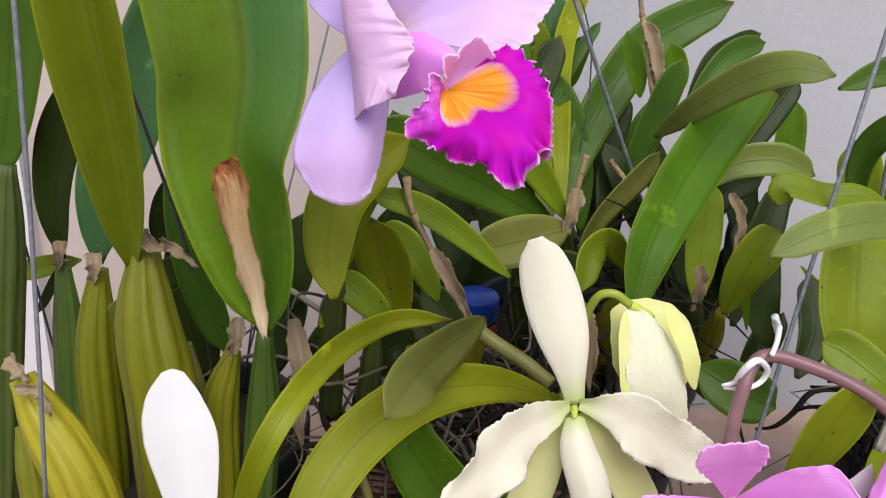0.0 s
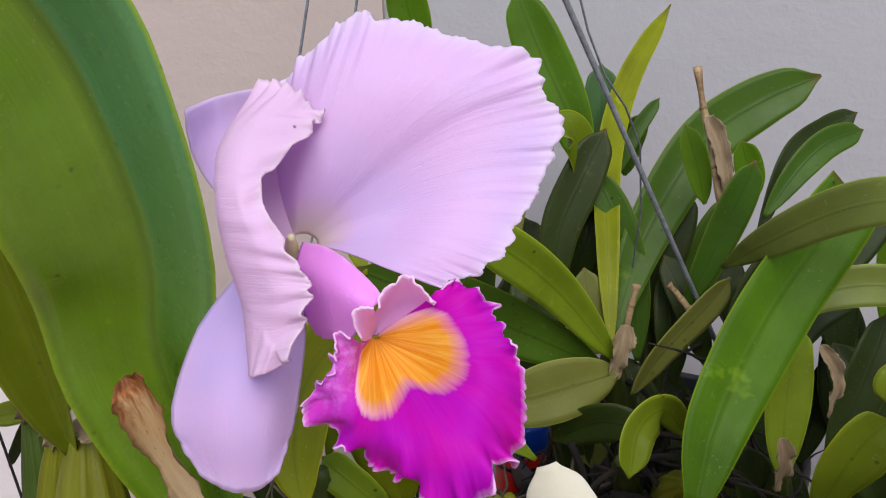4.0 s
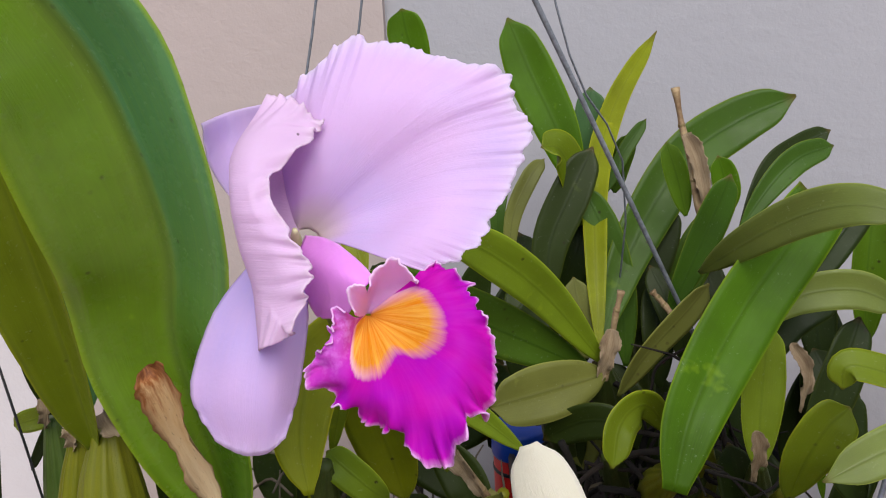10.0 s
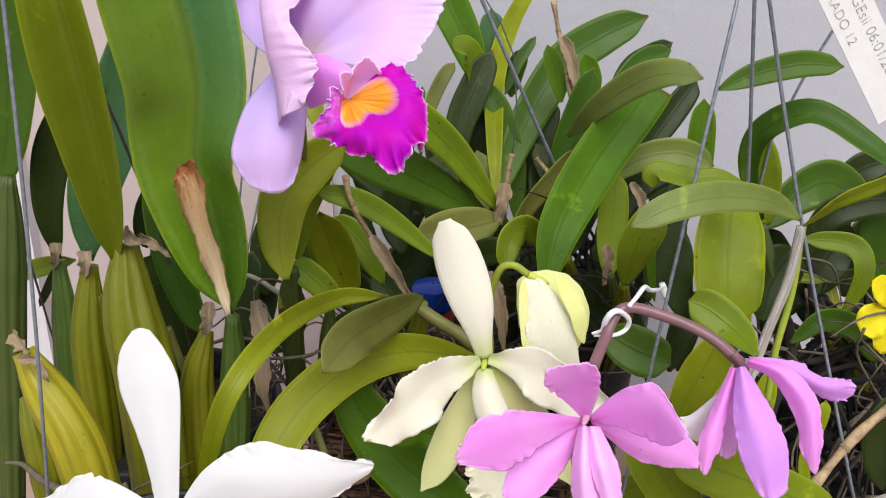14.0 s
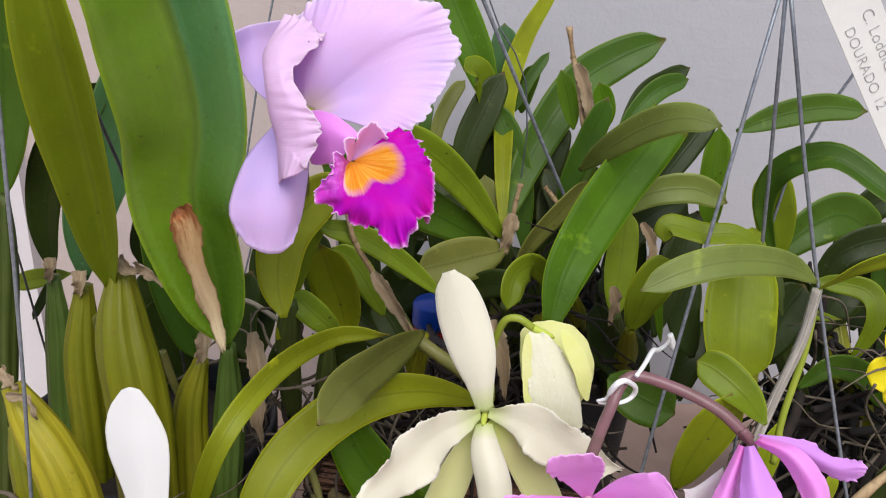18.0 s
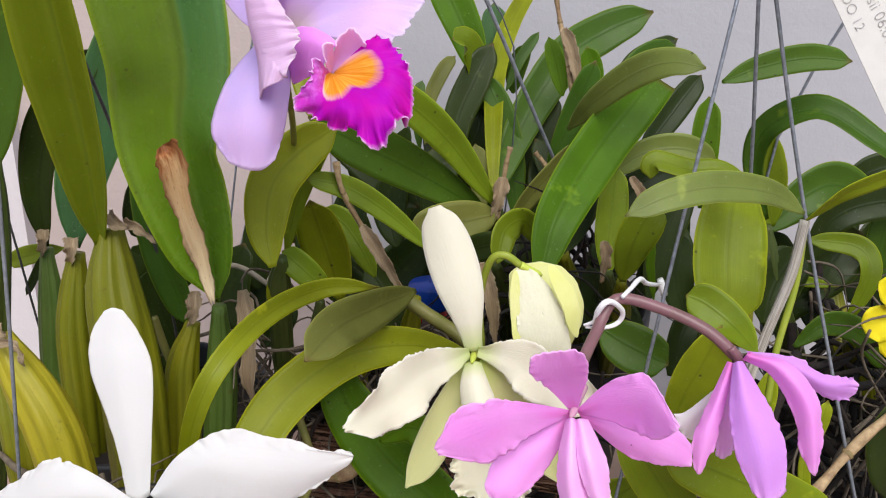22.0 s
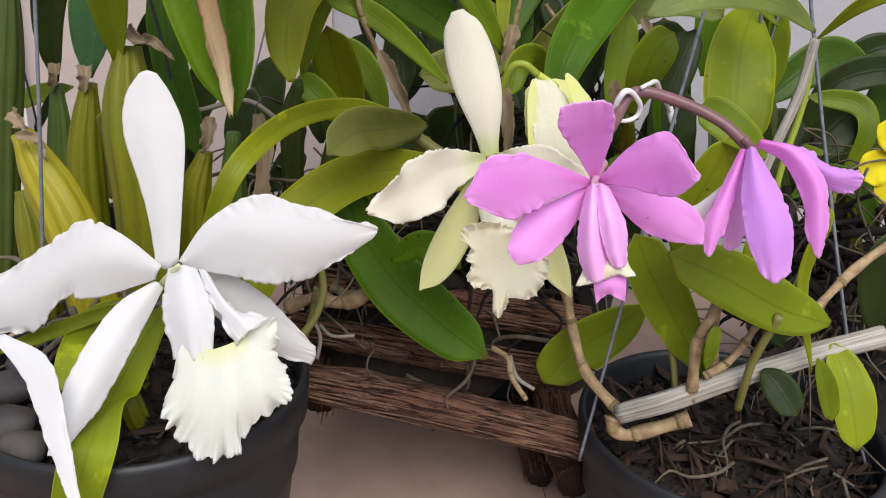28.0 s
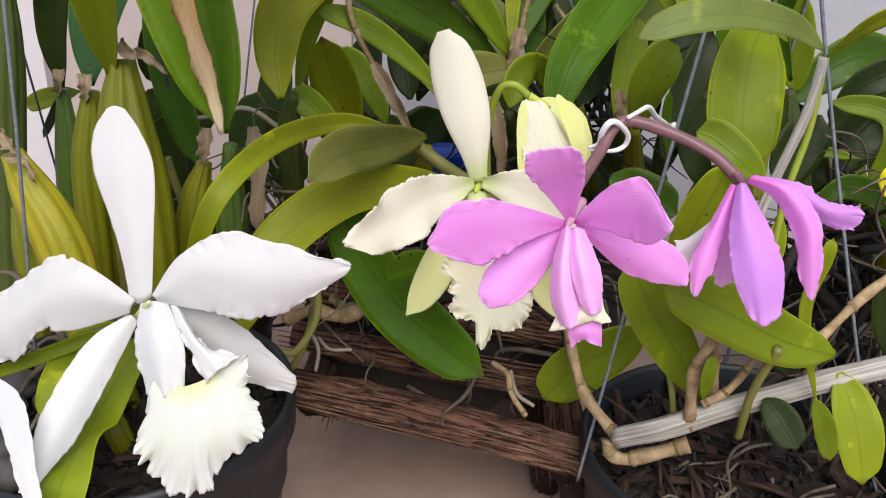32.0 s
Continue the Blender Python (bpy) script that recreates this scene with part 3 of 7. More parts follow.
def twig(plant, pts, width, tint, knobs=0, ridge=0):
    count[0] += 1
    r = width / 2
    radii = (r * 1.25, r * 0.8, r, r * 0.85, r * 1.1, r * 0.9, r * 1.15) if knobs else (r, r, r)
    stem = part("stem", rod(pts, radii, 16, 30, 6 if ridge else 0, 0.12 if ridge else 0, 0.16 if knobs else 0.08, count[0]), TWIGS[tint], plant)
    if tint == "tan":
        line = spline(pts, 30)
        for i in (9, 19, 29):
            a, b = line[i - 1], line[i]
            d = (b - a).normalized() * r * 0.5
            part("node", rod((a - d, a, a + d), (r * 1.0, r * 1.16, r * 0.98), 14, 6, rough=0.2, seed=i), TWIGS["joint"], stem)
    return stem


def sheath(plant, pts, width, tint):
    """A dry, curled and torn bract."""
    count[0] += 1
    return part("dry_sheath", blade(pts, width, (0.55, 0.95, 1.0, 0.8, 0.85, 0.6, 0.42, 0.12) if tint == "dry" else (0.45, 1.0, 0.95, 0.85, 0.8, 0.76, 0.66, 0.5, 0.16), cup=0.5, wave=0.002, waves=3, jag=0.22, thick=0.0006, n=40, m=12, seed=count[0] * 1.3), SHEATHS[tint], plant)


def flower(plant, root, heart, material, label):
    """The stalk's end and the column; its petals are hung on it."""
    r, h = Vector(root), Vector(heart)
    return part("flower", rod((r, (r + h) / 2, h, h + (h - r) * 0.25), (0.0024, 0.0021, 0.0019, 0.0016, 0.0008), 12, 12), material, plant, label)


def petal(parent, name, pts, width, shape, material, **kw):
    count[0] += 1
    return part(name, blade(pts, width, shape, thick=0.0007, seed=count[0] * 0.83, **{"n": 24, "m": 10, **kw}), material, parent)


def around(radii, x, closed):
    """The reach at x, a smooth curve through the given ones."""
    k, n = len(radii), int(x)
    f = x - n
    a, b, c, d = [radii[m % k] if closed else radii[max(0, min(k - 1, m))] for m in (n - 1, n, n + 1, n + 2)]
    return 0.5 * (2 * b + (c - a) * f + (2 * a - 5 * b + 4 * c - d) * f * f + (3 * b - a - 3 * c + d) * f ** 3)


def fan(parent, name, centre, right, up, radii, material, a0=0, a1=360, bowl=0.0, reach=1.0, lift=0.0, cup=0.0, lean=(0, 0), frill=0.0, jag=0.02, rings=22, sides=150, wob=0.03, patch=(), calm=None, label=""):
    """A petal or lip that spreads from a centre, its reach given for even steps of the angle from a0 to a1; its rim is pleated and toothed."""
    count[0] += 1
    centre, right, up = Vector(centre), Vector(right).normalized(), Vector(up).normalized()
    out = right.cross(up).normalized()
    closed, k, seed = a1 - a0 >= 360, len(radii), count[0] * 0.77
    cols = sides if closed else sides + 1
    most = max(radii)
    angle = [radians(a0 + (a1 - a0) * j / sides) for j in range(cols)]
    rim = [around(radii, j / sides * (k if closed else k - 1), closed) for j in range(cols)]
    length = [0.0]
    for j in range(1, cols):
        length.append(length[-1] + (Vector((math.cos(angle[j]), math.sin(angle[j]))) * rim[j] - Vector((math.cos(angle[j - 1]), math.sin(angle[j - 1]))) * rim[j - 1]).length)
    heart = [around(patch, j / sides * len(patch), True) for j in range(cols)] if patch else [1.0] * cols
    verts, faces, uvs, spot = [], [], [], []
    for i in range(rings + 1):
        s = 0.002 + 0.998 * (1 - (1 - i / rings) ** 1.4)
        for j in range(cols):
            q, l = angle[j], length[j]
            still = 1.0
            if calm:
                off = abs((math.degrees(q) - (calm[0] + calm[1]) / 2 + 180) % 360 - 180) - (calm[1] - calm[0]) / 2
                still = min(1.0, max(0.0, off / 20))
            tooth = 1.5 * (abs(noise.noise((l * 62, seed, 1))) - 0.2) + 1.4 * (abs(noise.noise((l * 190, seed, 2))) - 0.2) + 0.7 * noise.noise((l * 650, seed, 3))
            tooth *= 0.45 + 2.2 * abs(noise.noise((l * 23, seed, 8)))
            r = (rim[j] + jag * most * s ** 10 * tooth * still) * s
            cx, cy = r * math.cos(q), r * math.sin(q)
            h = lift - bowl * math.exp(-1.5 * (r / reach) ** 2) + cup * (r / most) ** 2 + lean[0] * cx + lean[1] * cy
            h += most * wob * noise.noise((cx * 60, cy * 60, seed)) * min(1, s * 2)
            h += still * frill * (0.6 * s ** 6 * noise.noise((l * 60 + 1.5 * s, s * 2.5, seed)) + 1.2 * s ** 9 * noise.noise((l * 150 + 3 * s, s * 4, seed + 5)) + 0.9 * s ** 15 * noise.noise((l * 400, s, seed + 9)))
            verts.append(centre + right * cx + up * cy + out * h)
            spot.append((r / max(1e-5, heart[j]), j / sides))
    for i in range(rings):
        for j in range(sides):
            b = (j + 1) % cols
            faces.append([i * cols + j, (i + 1) * cols + j, (i + 1) * cols + b, i * cols + b])
            u0, u1, v0, v1 = i / rings, (i + 1) / rings, j / sides, (j + 1) / sides
            uvs.append([(u0, v0), (u1, v0), (u1, v1), (u0, v1)])
    ob = part(name, (verts, faces, uvs), material, parent, label)
    if patch:
        ob.data.uv_layers.new(name="patch").data.foreach_set("uv", [x for face in faces for p in face for x in spot[p]])
    sol = ob.modifiers.new("thickness", "SOLIDIFY")
    sol.thickness, sol.offset = 0.0004, -1
    return ob


def grid(rails, n, m):
    """A smooth surface through a few rails: (n + 1) x (m + 1) points."""
    lines = [spline(rail, n) for rail in rails]
    return [spline([line[i] for line in lines], m) for i in range(n + 1)]


def sheet(parent, name, rails, material, edge="tip", frill=0.0, teeth=0.0, n=30, m=30, thick=0.0005, heart=(), label=""):
    """A petal spanned by rails that run from its base to its rim; the free edge is pleated and toothed."""
    count[0] += 1
    seed = count[0] * 0.91
    rows = grid(rails, n, m)
    span = sum((rows[n][j + 1] - rows[n][j]).length for j in range(m))
    reach = sum((rows[i + 1][m // 2] - rows[i][m // 2]).length for i in range(n))
    verts, faces, uvs, rim = [], [], [], []
    for i in range(n + 1):
        for j in range(m + 1):
            u, v = i / n, j / m
            p = rows[i][j]
            along = rows[min(i + 1, n)][j] - rows[max(i - 1, 0)][j]
            across = rows[i][min(j + 1, m)] - rows[i][max(j - 1, 0)]
            nor = along.cross(across)
            nor = nor.normalized() if nor.length > 1e-12 else Vector((0, -1, 0))
            side = abs(2 * v - 1)
            s = {"tip": u, "side": side, "all": max(u, side * min(1, 3 * u)), "first": max(u, (1 - 2.5 * v) * min(1, 2 * u))}[edge]
            rim.append(s)
            arc = v * span if edge == "tip" or u >= side else u * reach
            e = s ** 3 * 0.55 * noise.noise((arc * 95, s * 1.2, seed)) + s ** 6 * 1.1 * noise.noise((arc * 260, s * 2, seed)) + s ** 12 * 0.5 * noise.noise((arc * 700, s * 3, seed))
            e += 0.15 * noise.noise(p * 45 + Vector((seed, seed, 0)))
            out = along.normalized() if edge == "tip" else (across.normalized() * (1 if v > 0.5 else -1) if side > u else along.normalized())
            t = s ** 6 * 2.6 * noise.noise((arc * 85, seed, 7)) + s ** 12 * (1.5 * noise.noise((arc * 240, seed, 0)) + 0.8 * abs(noise.noise((arc * 620, seed, 3))) - 0.15)
            verts.append(p + nor * (frill * e) + out * (teeth * t))
    k = m + 1
    for i in range(n):
        for j in range(m):
            q = [i * k + j, (i + 1) * k + j, (i + 1) * k + j + 1, i * k + j + 1]
            faces.append(q)
            uvs.append([(rim[x], (x % k) / m) for x in q])
    ob = part(name, (verts, faces, uvs), material, parent, label)
    sol = ob.modifiers.new("thickness", "SOLIDIFY")
    sol.thickness, sol.offset = thick, 0
    if heart:
        spot = [(i / n / blend(heart, j / m), j / m) for i in range(n + 1) for j in range(m + 1)]
        ob.data.uv_layers.new(name="patch").data.foreach_set("uv", [x for face in faces for q in face for x in spot[q]])
    return ob


def pot(at, radius, height, label):
    """A tapering nursery pot with a rolled rim, filled with soil."""
    ob = thing("flower_pot", at, label, "pot", "plant pots")
    r = radius
    part("body", spin(((0.01, 0.001), (r * 0.72, 0.001), (r * 0.74, 0.006), (r * 0.95, height - 0.025), (r * 0.955, height - 0.022), (r * 0.9, height - 0.02)), at), POT, ob)
    part("rim", spin(((r * 0.955, height - 0.026), (r, height - 0.024), (r * 1.01, height - 0.004), (r * 1.0, height), (r * 0.97, height), (r * 0.955, height - 0.004), (r * 0.93, height - 0.06)), at), POT, ob)
    soil = [(0.0005, height - 0.022)] + [(r * 0.94 * q, height - 0.022 - 0.006 * q * q) for q in (0.25, 0.5, 0.75, 1)]
    v, f, u = spin(soil, at, 40)
    v = [p + Vector((0, 0, 0.006 * noise.noise(p * 60))) for p in v]
    part("soil", (v, f, u), SOIL, ob)
    return ob


def shard(c, size, rnd):
    """A splinter of bark: a long, thin, uneven wedge."""
    turn = Matrix.Rotation(rnd.uniform(0, 6.283), 3, "Z") @ Matrix.Rotation(rnd.uniform(-0.7, 0.7), 3, "Y") @ Matrix.Rotation(rnd.uniform(-1, 1), 3, "X")
    half = Vector((size * rnd.uniform(0.5, 1.3), size * rnd.uniform(0.18, 0.45), size * rnd.uniform(0.08, 0.25)))
    v, f, u = block(-1, 1, -1, 1, -1, 1)
    v = [Vector(c) + turn @ Vector([x * h * rnd.uniform(0.45, 1.1) for x, h in zip(p, half)]) for p in v]
    return v, f, u


def chips(parent, name, at, radius, z, number, seed, material, size=0.009):
    """Loose bark on the soil of a pot."""
    rnd = random.Random(seed)
    out = []
    for i in range(number):
        a, d = rnd.uniform(0, 6.283), radius * math.sqrt(rnd.random())
        c = (at[0] + d * math.cos(a), at[1] + d * math.sin(a), z + rnd.uniform(-0.004, 0.006))
        out.append(shard(c, size * rnd.uniform(0.4, 1.5), rnd))
    return many(name, out, material, parent, smooth=False)


def roots(parent, box, number, seed, material, radius=0.0014, reach=0.05, name="roots"):
    """A tangle of thin roots inside a box."""
    rnd = random.Random(seed)
    out = []
    for i in range(number):
        p = Vector([rnd.uniform(a, b) for a, b in box])
        d = Vector((rnd.uniform(-1, 1), rnd.uniform(-1, 1), rnd.uniform(-0.9, 0.3))).normalized()
        pts = [p]
        for s in range(4):
            d = (d + Vector((rnd.uniform(-1, 1), rnd.uniform(-1, 1), rnd.uniform(-1, 0.6))) * 0.7).normalized()
            pts.append(pts[-1] + d * reach * rnd.uniform(0.2, 0.4))
        r = radius * rnd.uniform(0.5, 1.4)
        out.append(rod(pts, (r, r, r * 0.8, r * 0.4), 6, 12, rough=0.2, seed=i))
    return many(name, out, material, parent)


def wire(pts, material=STEEL, r=0.00115, label="bare galvanised hanger wire of a pot"):
    return tagged(part("hanger_wire", rod(pts, (r, r, r), 8, 10), material), label, "wire", "hanger wires")


# ---- structure ----
def upright(name, shape, material, label):
    return tagged(part(name, shape, material, smooth=False), label, "wall", kind="structure")


upright("wall_back", block(-0.115, 6, 1.0, 1.2, -0.4, 2.6), WALL, "smooth painted plaster wall, pale grey")
upright("wall_left", block(-0.46, -0.115, 0.985, 1.2, -0.4, 2.6), ROSE, "smooth pinkish tan plaster wall behind the tall leaves")
# Added raised slab; its whiter plaster stands in for soft light on the wall.
upright("wall_lit_end", block(-6, -0.46, 0.965, 1.2, -0.4, 2.6), LIT_END, "added slab at the wall's left end, soft light put into its whiter plaster")
tagged(part("ground", block(-30, 30, -30, 1.1, -0.3, -0.012), LEDGE, smooth=False), "tan stone floor under the pots", "floor", kind="structure")

# ---- pots and basket ----
pot((-0.174, 0.412, -0.012), 0.095, 0.209, "black plastic pot holding the white-flowered orchid")
pot((0.212, 0.497, -0.012), 0.107, 0.129, "black plastic pot holding the pink-flowered orchid")
pot((-0.24, 0.66, -0.012), 0.105, 0.19, "black plastic pot holding the tall lavender orchid")
pot((0.10, 0.80, -0.012), 0.11, 0.22, "black plastic pot by the wall, hidden by leaves")
pot((0.40, 0.68, -0.012), 0.11, 0.16, "black plastic pot of the yellow-flowered orchid")

basket = thing("log_basket", (0, 0.6, 0), "rough brown log basket packed with bark and roots", "basket")


def log(a, b, r, seed):
    a, b = Vector(a), Vector(b)
    mid = (a + b) / 2 + Vector((0, 0, 0.004 * math.sin(seed * 2.1)))
    piece = part("log", rod((a, mid, b), (r * 0.92, r, r * 1.05, r * 0.95, r), 48, 60, 5, 0.05, 0.18, seed * 3.1), BARK, basket)
    rnd = random.Random(seed)
    axis = (b - a).normalized()
    side = axis.cross(Vector((0, 0, 1))).normalized()
    over = side.cross(axis)
    out = []
    for i in range(90):
        q, l = rnd.uniform(0, 6.283), rnd.uniform(0.008, 0.032)
        c = a + (b - a) * rnd.uniform(0.05, 0.95) + (side * math.cos(q) + over * math.sin(q)) * r * rnd.uniform(0.97, 1.1)
        tilt = (axis + side * rnd.uniform(-0.04, 0.04) + over * rnd.uniform(-0.04, 0.04)) * l
        out.append(rod((c - tilt, c + over * rnd.uniform(0, 0.001), c + tilt), (0.0003, rnd.uniform(0.0005, 0.0013), 0.0003), 5, 4, rough=0.5, seed=i))
    tagged(many("bark_flake", out, FLAKE, piece), kind="stuff")


log((-0.115, 0.545, 0.117), (0.118, 0.508, 0.088), 0.0135, 1)
log((-0.11, 0.572, 0.147), (0.105, 0.556, 0.117), 0.011, 2)
log((-0.10, 0.592, 0.176), (0.12, 0.580, 0.150), 0.0135, 3)
log((-0.11, 0.75, 0.117), (0.12, 0.74, 0.1), 0.0135, 4)
log((0.095, 0.585, 0.003), (0.1, 0.76, 0.003), 0.0135, 5)
log((0.112, 0.53, 0.036), (0.112, 0.77, 0.03), 0.014, 6)
log((0.102, 0.525, 0.066), (0.106, 0.76, 0.06), 0.014, 7)
log((-0.092, 0.60, 0.062), (-0.09, 0.76, 0.062), 0.0135, 10)
log((-0.096, 0.56, 0.09), (-0.094, 0.76, 0.09), 0.0125, 11)
part("filling", (lambda s: ([p + Vector((0, 0, 0.02 * noise.noise(p * 35))) for p in s[0]], s[1], s[2]))(spin(((0.11, 0.085), (0.115, 0.13), (0.10, 0.175), (0.06, 0.195), (0.001, 0.2)), (0.0, 0.68, 0.0), 60)), SOIL, basket)
tagged(roots(basket, ((-0.10, 0.11), (0.60, 0.70), (0.17, 0.225)), 150, 5, ROOT, 0.0014, 0.07, "root_tangle"), kind="stuff")
tagged(roots(basket, ((-0.10, 0.11), (0.585, 0.68), (0.15, 0.22)), 240, 6, GRIT, 0.0022, 0.05, "bark"), kind="stuff")
tagged(roots(basket, ((-0.08, 0.10), (0.535, 0.57), (0.11, 0.16)), 7, 21, ROOT, 0.0016, 0.06, "root_tangle"), kind="stuff")

# ---- plants ----
tall = thing("orchid_plant", (-0.24, 0.66, 0.15), "tall green orchid with ridged pseudobulbs and a lavender flower", "orchid", "orchids")
basketed = thing("orchid_plant", (0.0, 0.65, 0.19), "olive-leaved orchid in the log basket, cream flowers", "orchid", "orchids")
walled = thing("orchid_plant", (0.10, 0.80, 0.2), "dense strap-leaved orchid against the grey wall", "orchid", "orchids")
potted = thing("orchid_plant", (0.212, 0.497, 0.1), "orchid with dry canes and two bright pink flowers", "orchid", "orchids")
far = thing("orchid_plant", (0.40, 0.68, 0.13), "arching-leaved orchid with a yellow flower", "orchid", "orchids")
blanca = thing("orchid_plant", (-0.168, 0.42, 0.17), "orchid with pure white flowers in a black pot", "orchid", "orchids")

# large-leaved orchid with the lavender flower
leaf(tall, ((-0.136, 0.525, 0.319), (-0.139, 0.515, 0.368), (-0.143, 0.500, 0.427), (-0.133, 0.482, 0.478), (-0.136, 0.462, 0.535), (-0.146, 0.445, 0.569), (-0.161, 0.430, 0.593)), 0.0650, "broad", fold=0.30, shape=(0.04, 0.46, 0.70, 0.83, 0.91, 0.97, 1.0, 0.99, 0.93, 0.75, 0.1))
leaf(tall, ((-0.218, 0.560, 0.344), (-0.210, 0.535, 0.407), (-0.208, 0.515, 0.471), (-0.208, 0.500, 0.523), (-0.210, 0.490, 0.567)), 0.0374, "olive", fold=0.35)
leaf(tall, ((-0.303, 0.666, 0.307), (-0.302, 0.666, 0.353), (-0.286, 0.660, 0.400), (-0.260, 0.655, 0.436), (-0.235, 0.650, 0.462)), 0.0314, "dark", cup=0.2)
leaf(tall, ((-0.263, 0.625, 0.320), (-0.255, 0.635, 0.367), (-0.236, 0.645, 0.417), (-0.215, 0.650, 0.466), (-0.201, 0.650, 0.507)), 0.0474, "teal", cup=0.15)
leaf(tall, ((-0.331, 0.648, 0.367), (-0.316, 0.645, 0.416), (-0.303, 0.640, 0.475), (-0.291, 0.630, 0.538), (-0.285, 0.620, 0.581)), 0.0489, "green", cup=0.1)
leaf(tall, ((-0.0990, 0.5200, 0.3442), (-0.1027, 0.5280, 0.3677), (-0.0984, 0.5370, 0.3935), (-0.0830, 0.5450, 0.4114), (-0.0588, 0.5520, 0.4271)), 0.0312, "yellow", cup=0.1, roll=5)
leaf(tall, ((-0.100, 0.575, 0.332), (-0.090, 0.570, 0.370), (-0.077, 0.565, 0.399), (-0.066, 0.560, 0.416)), 0.0129, "olive", cup=0.1)
leaf(tall, ((-0.178, 0.600, 0.270), (-0.183, 0.600, 0.289), (-0.192, 0.600, 0.325), (-0.198, 0.605, 0.367), (-0.199, 0.610, 0.399)), 0.0250, "green", cup=0.2)
leaf(tall, ((-0.235, 0.670, 0.314), (-0.224, 0.670, 0.338), (-0.213, 0.675, 0.369)), 0.0319, "dark")
leaf(tall, ((-0.235, 0.660, 0.307), (-0.218, 0.665, 0.291), (-0.210, 0.670, 0.266)), 0.0393, "dark")
leaf(tall, ((-0.247, 0.620, 0.299), (-0.256, 0.620, 0.266), (-0.253, 0.620, 0.227)), 0.0273, "grey", cup=0.15)
leaf(tall, ((-0.296, 0.680, 0.300), (-0.327, 0.690, 0.291), (-0.352, 0.700, 0.280)), 0.0162, "olive")
leaf(tall, ((-0.308, 0.670, 0.299), (-0.315, 0.670, 0.284), (-0.327, 0.670, 0.263)), 0.0075, "dark")
leaf(tall, ((-0.080, 0.600, 0.419), (-0.088, 0.620, 0.447), (-0.083, 0.640, 0.472), (-0.068, 0.660, 0.491)), 0.0205, "yellow")
bulb(tall, ((-0.212, 0.563, 0.355), (-0.211, 0.555, 0.317), (-0.204, 0.545, 0.261), (-0.202, 0.540, 0.181), (-0.202, 0.530, 0.079)), 0.0396, "olive")
bulb(tall, ((-0.303, 0.666, 0.305), (-0.304, 0.660, 0.242), (-0.311, 0.655, 0.138), (-0.320, 0.650, 0.024)), 0.0224, "green")
bulb(tall, ((-0.263, 0.625, 0.316), (-0.269, 0.620, 0.261), (-0.270, 0.615, 0.173), (-0.277, 0.610, 0.056)), 0.0274, "olive")
bulb(tall, ((-0.170, 0.584, 0.278), (-0.180, 0.580, 0.238), (-0.184, 0.575, 0.163), (-0.187, 0.570, 0.077)), 0.0252, "olive")
bulb(tall, ((-0.148, 0.575, 0.295), (-0.152, 0.580, 0.238), (-0.158, 0.580, 0.174), (-0.164, 0.580, 0.080)), 0.0227, "green")
bulb(tall, ((-0.254, 0.482, 0.316), (-0.241, 0.476, 0.291), (-0.227, 0.470, 0.264), (-0.218, 0.465, 0.227), (-0.211, 0.460, 0.192)), 0.0305, "yellow")
bulb(tall, ((-0.271, 0.510, 0.270), (-0.265, 0.505, 0.250), (-0.261, 0.500, 0.222), (-0.261, 0.500, 0.169)), 0.0223, "olive")
bulb(tall, ((-0.300, 0.600, 0.393), (-0.309, 0.600, 0.338), (-0.322, 0.600, 0.261), (-0.344, 0.600, 0.120)), 0.0231, "dark")
bulb(tall, ((-0.313, 0.620, 0.369), (-0.329, 0.620, 0.308), (-0.348, 0.620, 0.226), (-0.347, 0.620, 0.152)), 0.0273, "dark")
sheath(tall, ((-0.145, 0.474, 0.432), (-0.140, 0.475, 0.423), (-0.140, 0.490, 0.391), (-0.138, 0.508, 0.355), (-0.137, 0.518, 0.322)), 0.0160, "brown")
sheath(tall, ((-0.201, 0.560, 0.360), (-0.190, 0.550, 0.360), (-0.179, 0.550, 0.350)), 0.0076, "dry")
sheath(tall, ((-0.209, 0.555, 0.368), (-0.203, 0.550, 0.363), (-0.196, 0.550, 0.360)), 0.0098, "dry")
sheath(tall, ((-0.261, 0.620, 0.329), (-0.261, 0.615, 0.322), (-0.266, 0.620, 0.308)), 0.0111, "dry")
sheath(tall, ((-0.299, 0.660, 0.322), (-0.299, 0.655, 0.314), (-0.305, 0.660, 0.300)), 0.0099, "dry")
sheath(tall, ((-0.163, 0.575, 0.306), (-0.164, 0.570, 0.293), (-0.170, 0.575, 0.280)), 0.0105, "dry")
sheath(tall, ((-0.257, 0.480, 0.329), (-0.251, 0.475, 0.324), (-0.247, 0.475, 0.318)), 0.0083, "dry")
sheath(tall, ((-0.251, 0.468, 0.318), (-0.238, 0.466, 0.317), (-0.234, 0.465, 0.304)), 0.0057, "dry")
twig(tall, ((-0.203, 0.600, 0.275), (-0.195, 0.600, 0.242), (-0.183, 0.600, 0.212)), 0.0061, "olive")
twig(tall, ((-0.202, 0.620, 0.318), (-0.187, 0.620, 0.299), (-0.147, 0.620, 0.308), (-0.118, 0.620, 0.290)), 0.0039, "grey")
twig(tall, ((-0.100, 0.610, 0.330), (-0.094, 0.590, 0.385), (-0.082, 0.520, 0.432), (-0.074, 0.455, 0.470)), 0.0036, "olive")

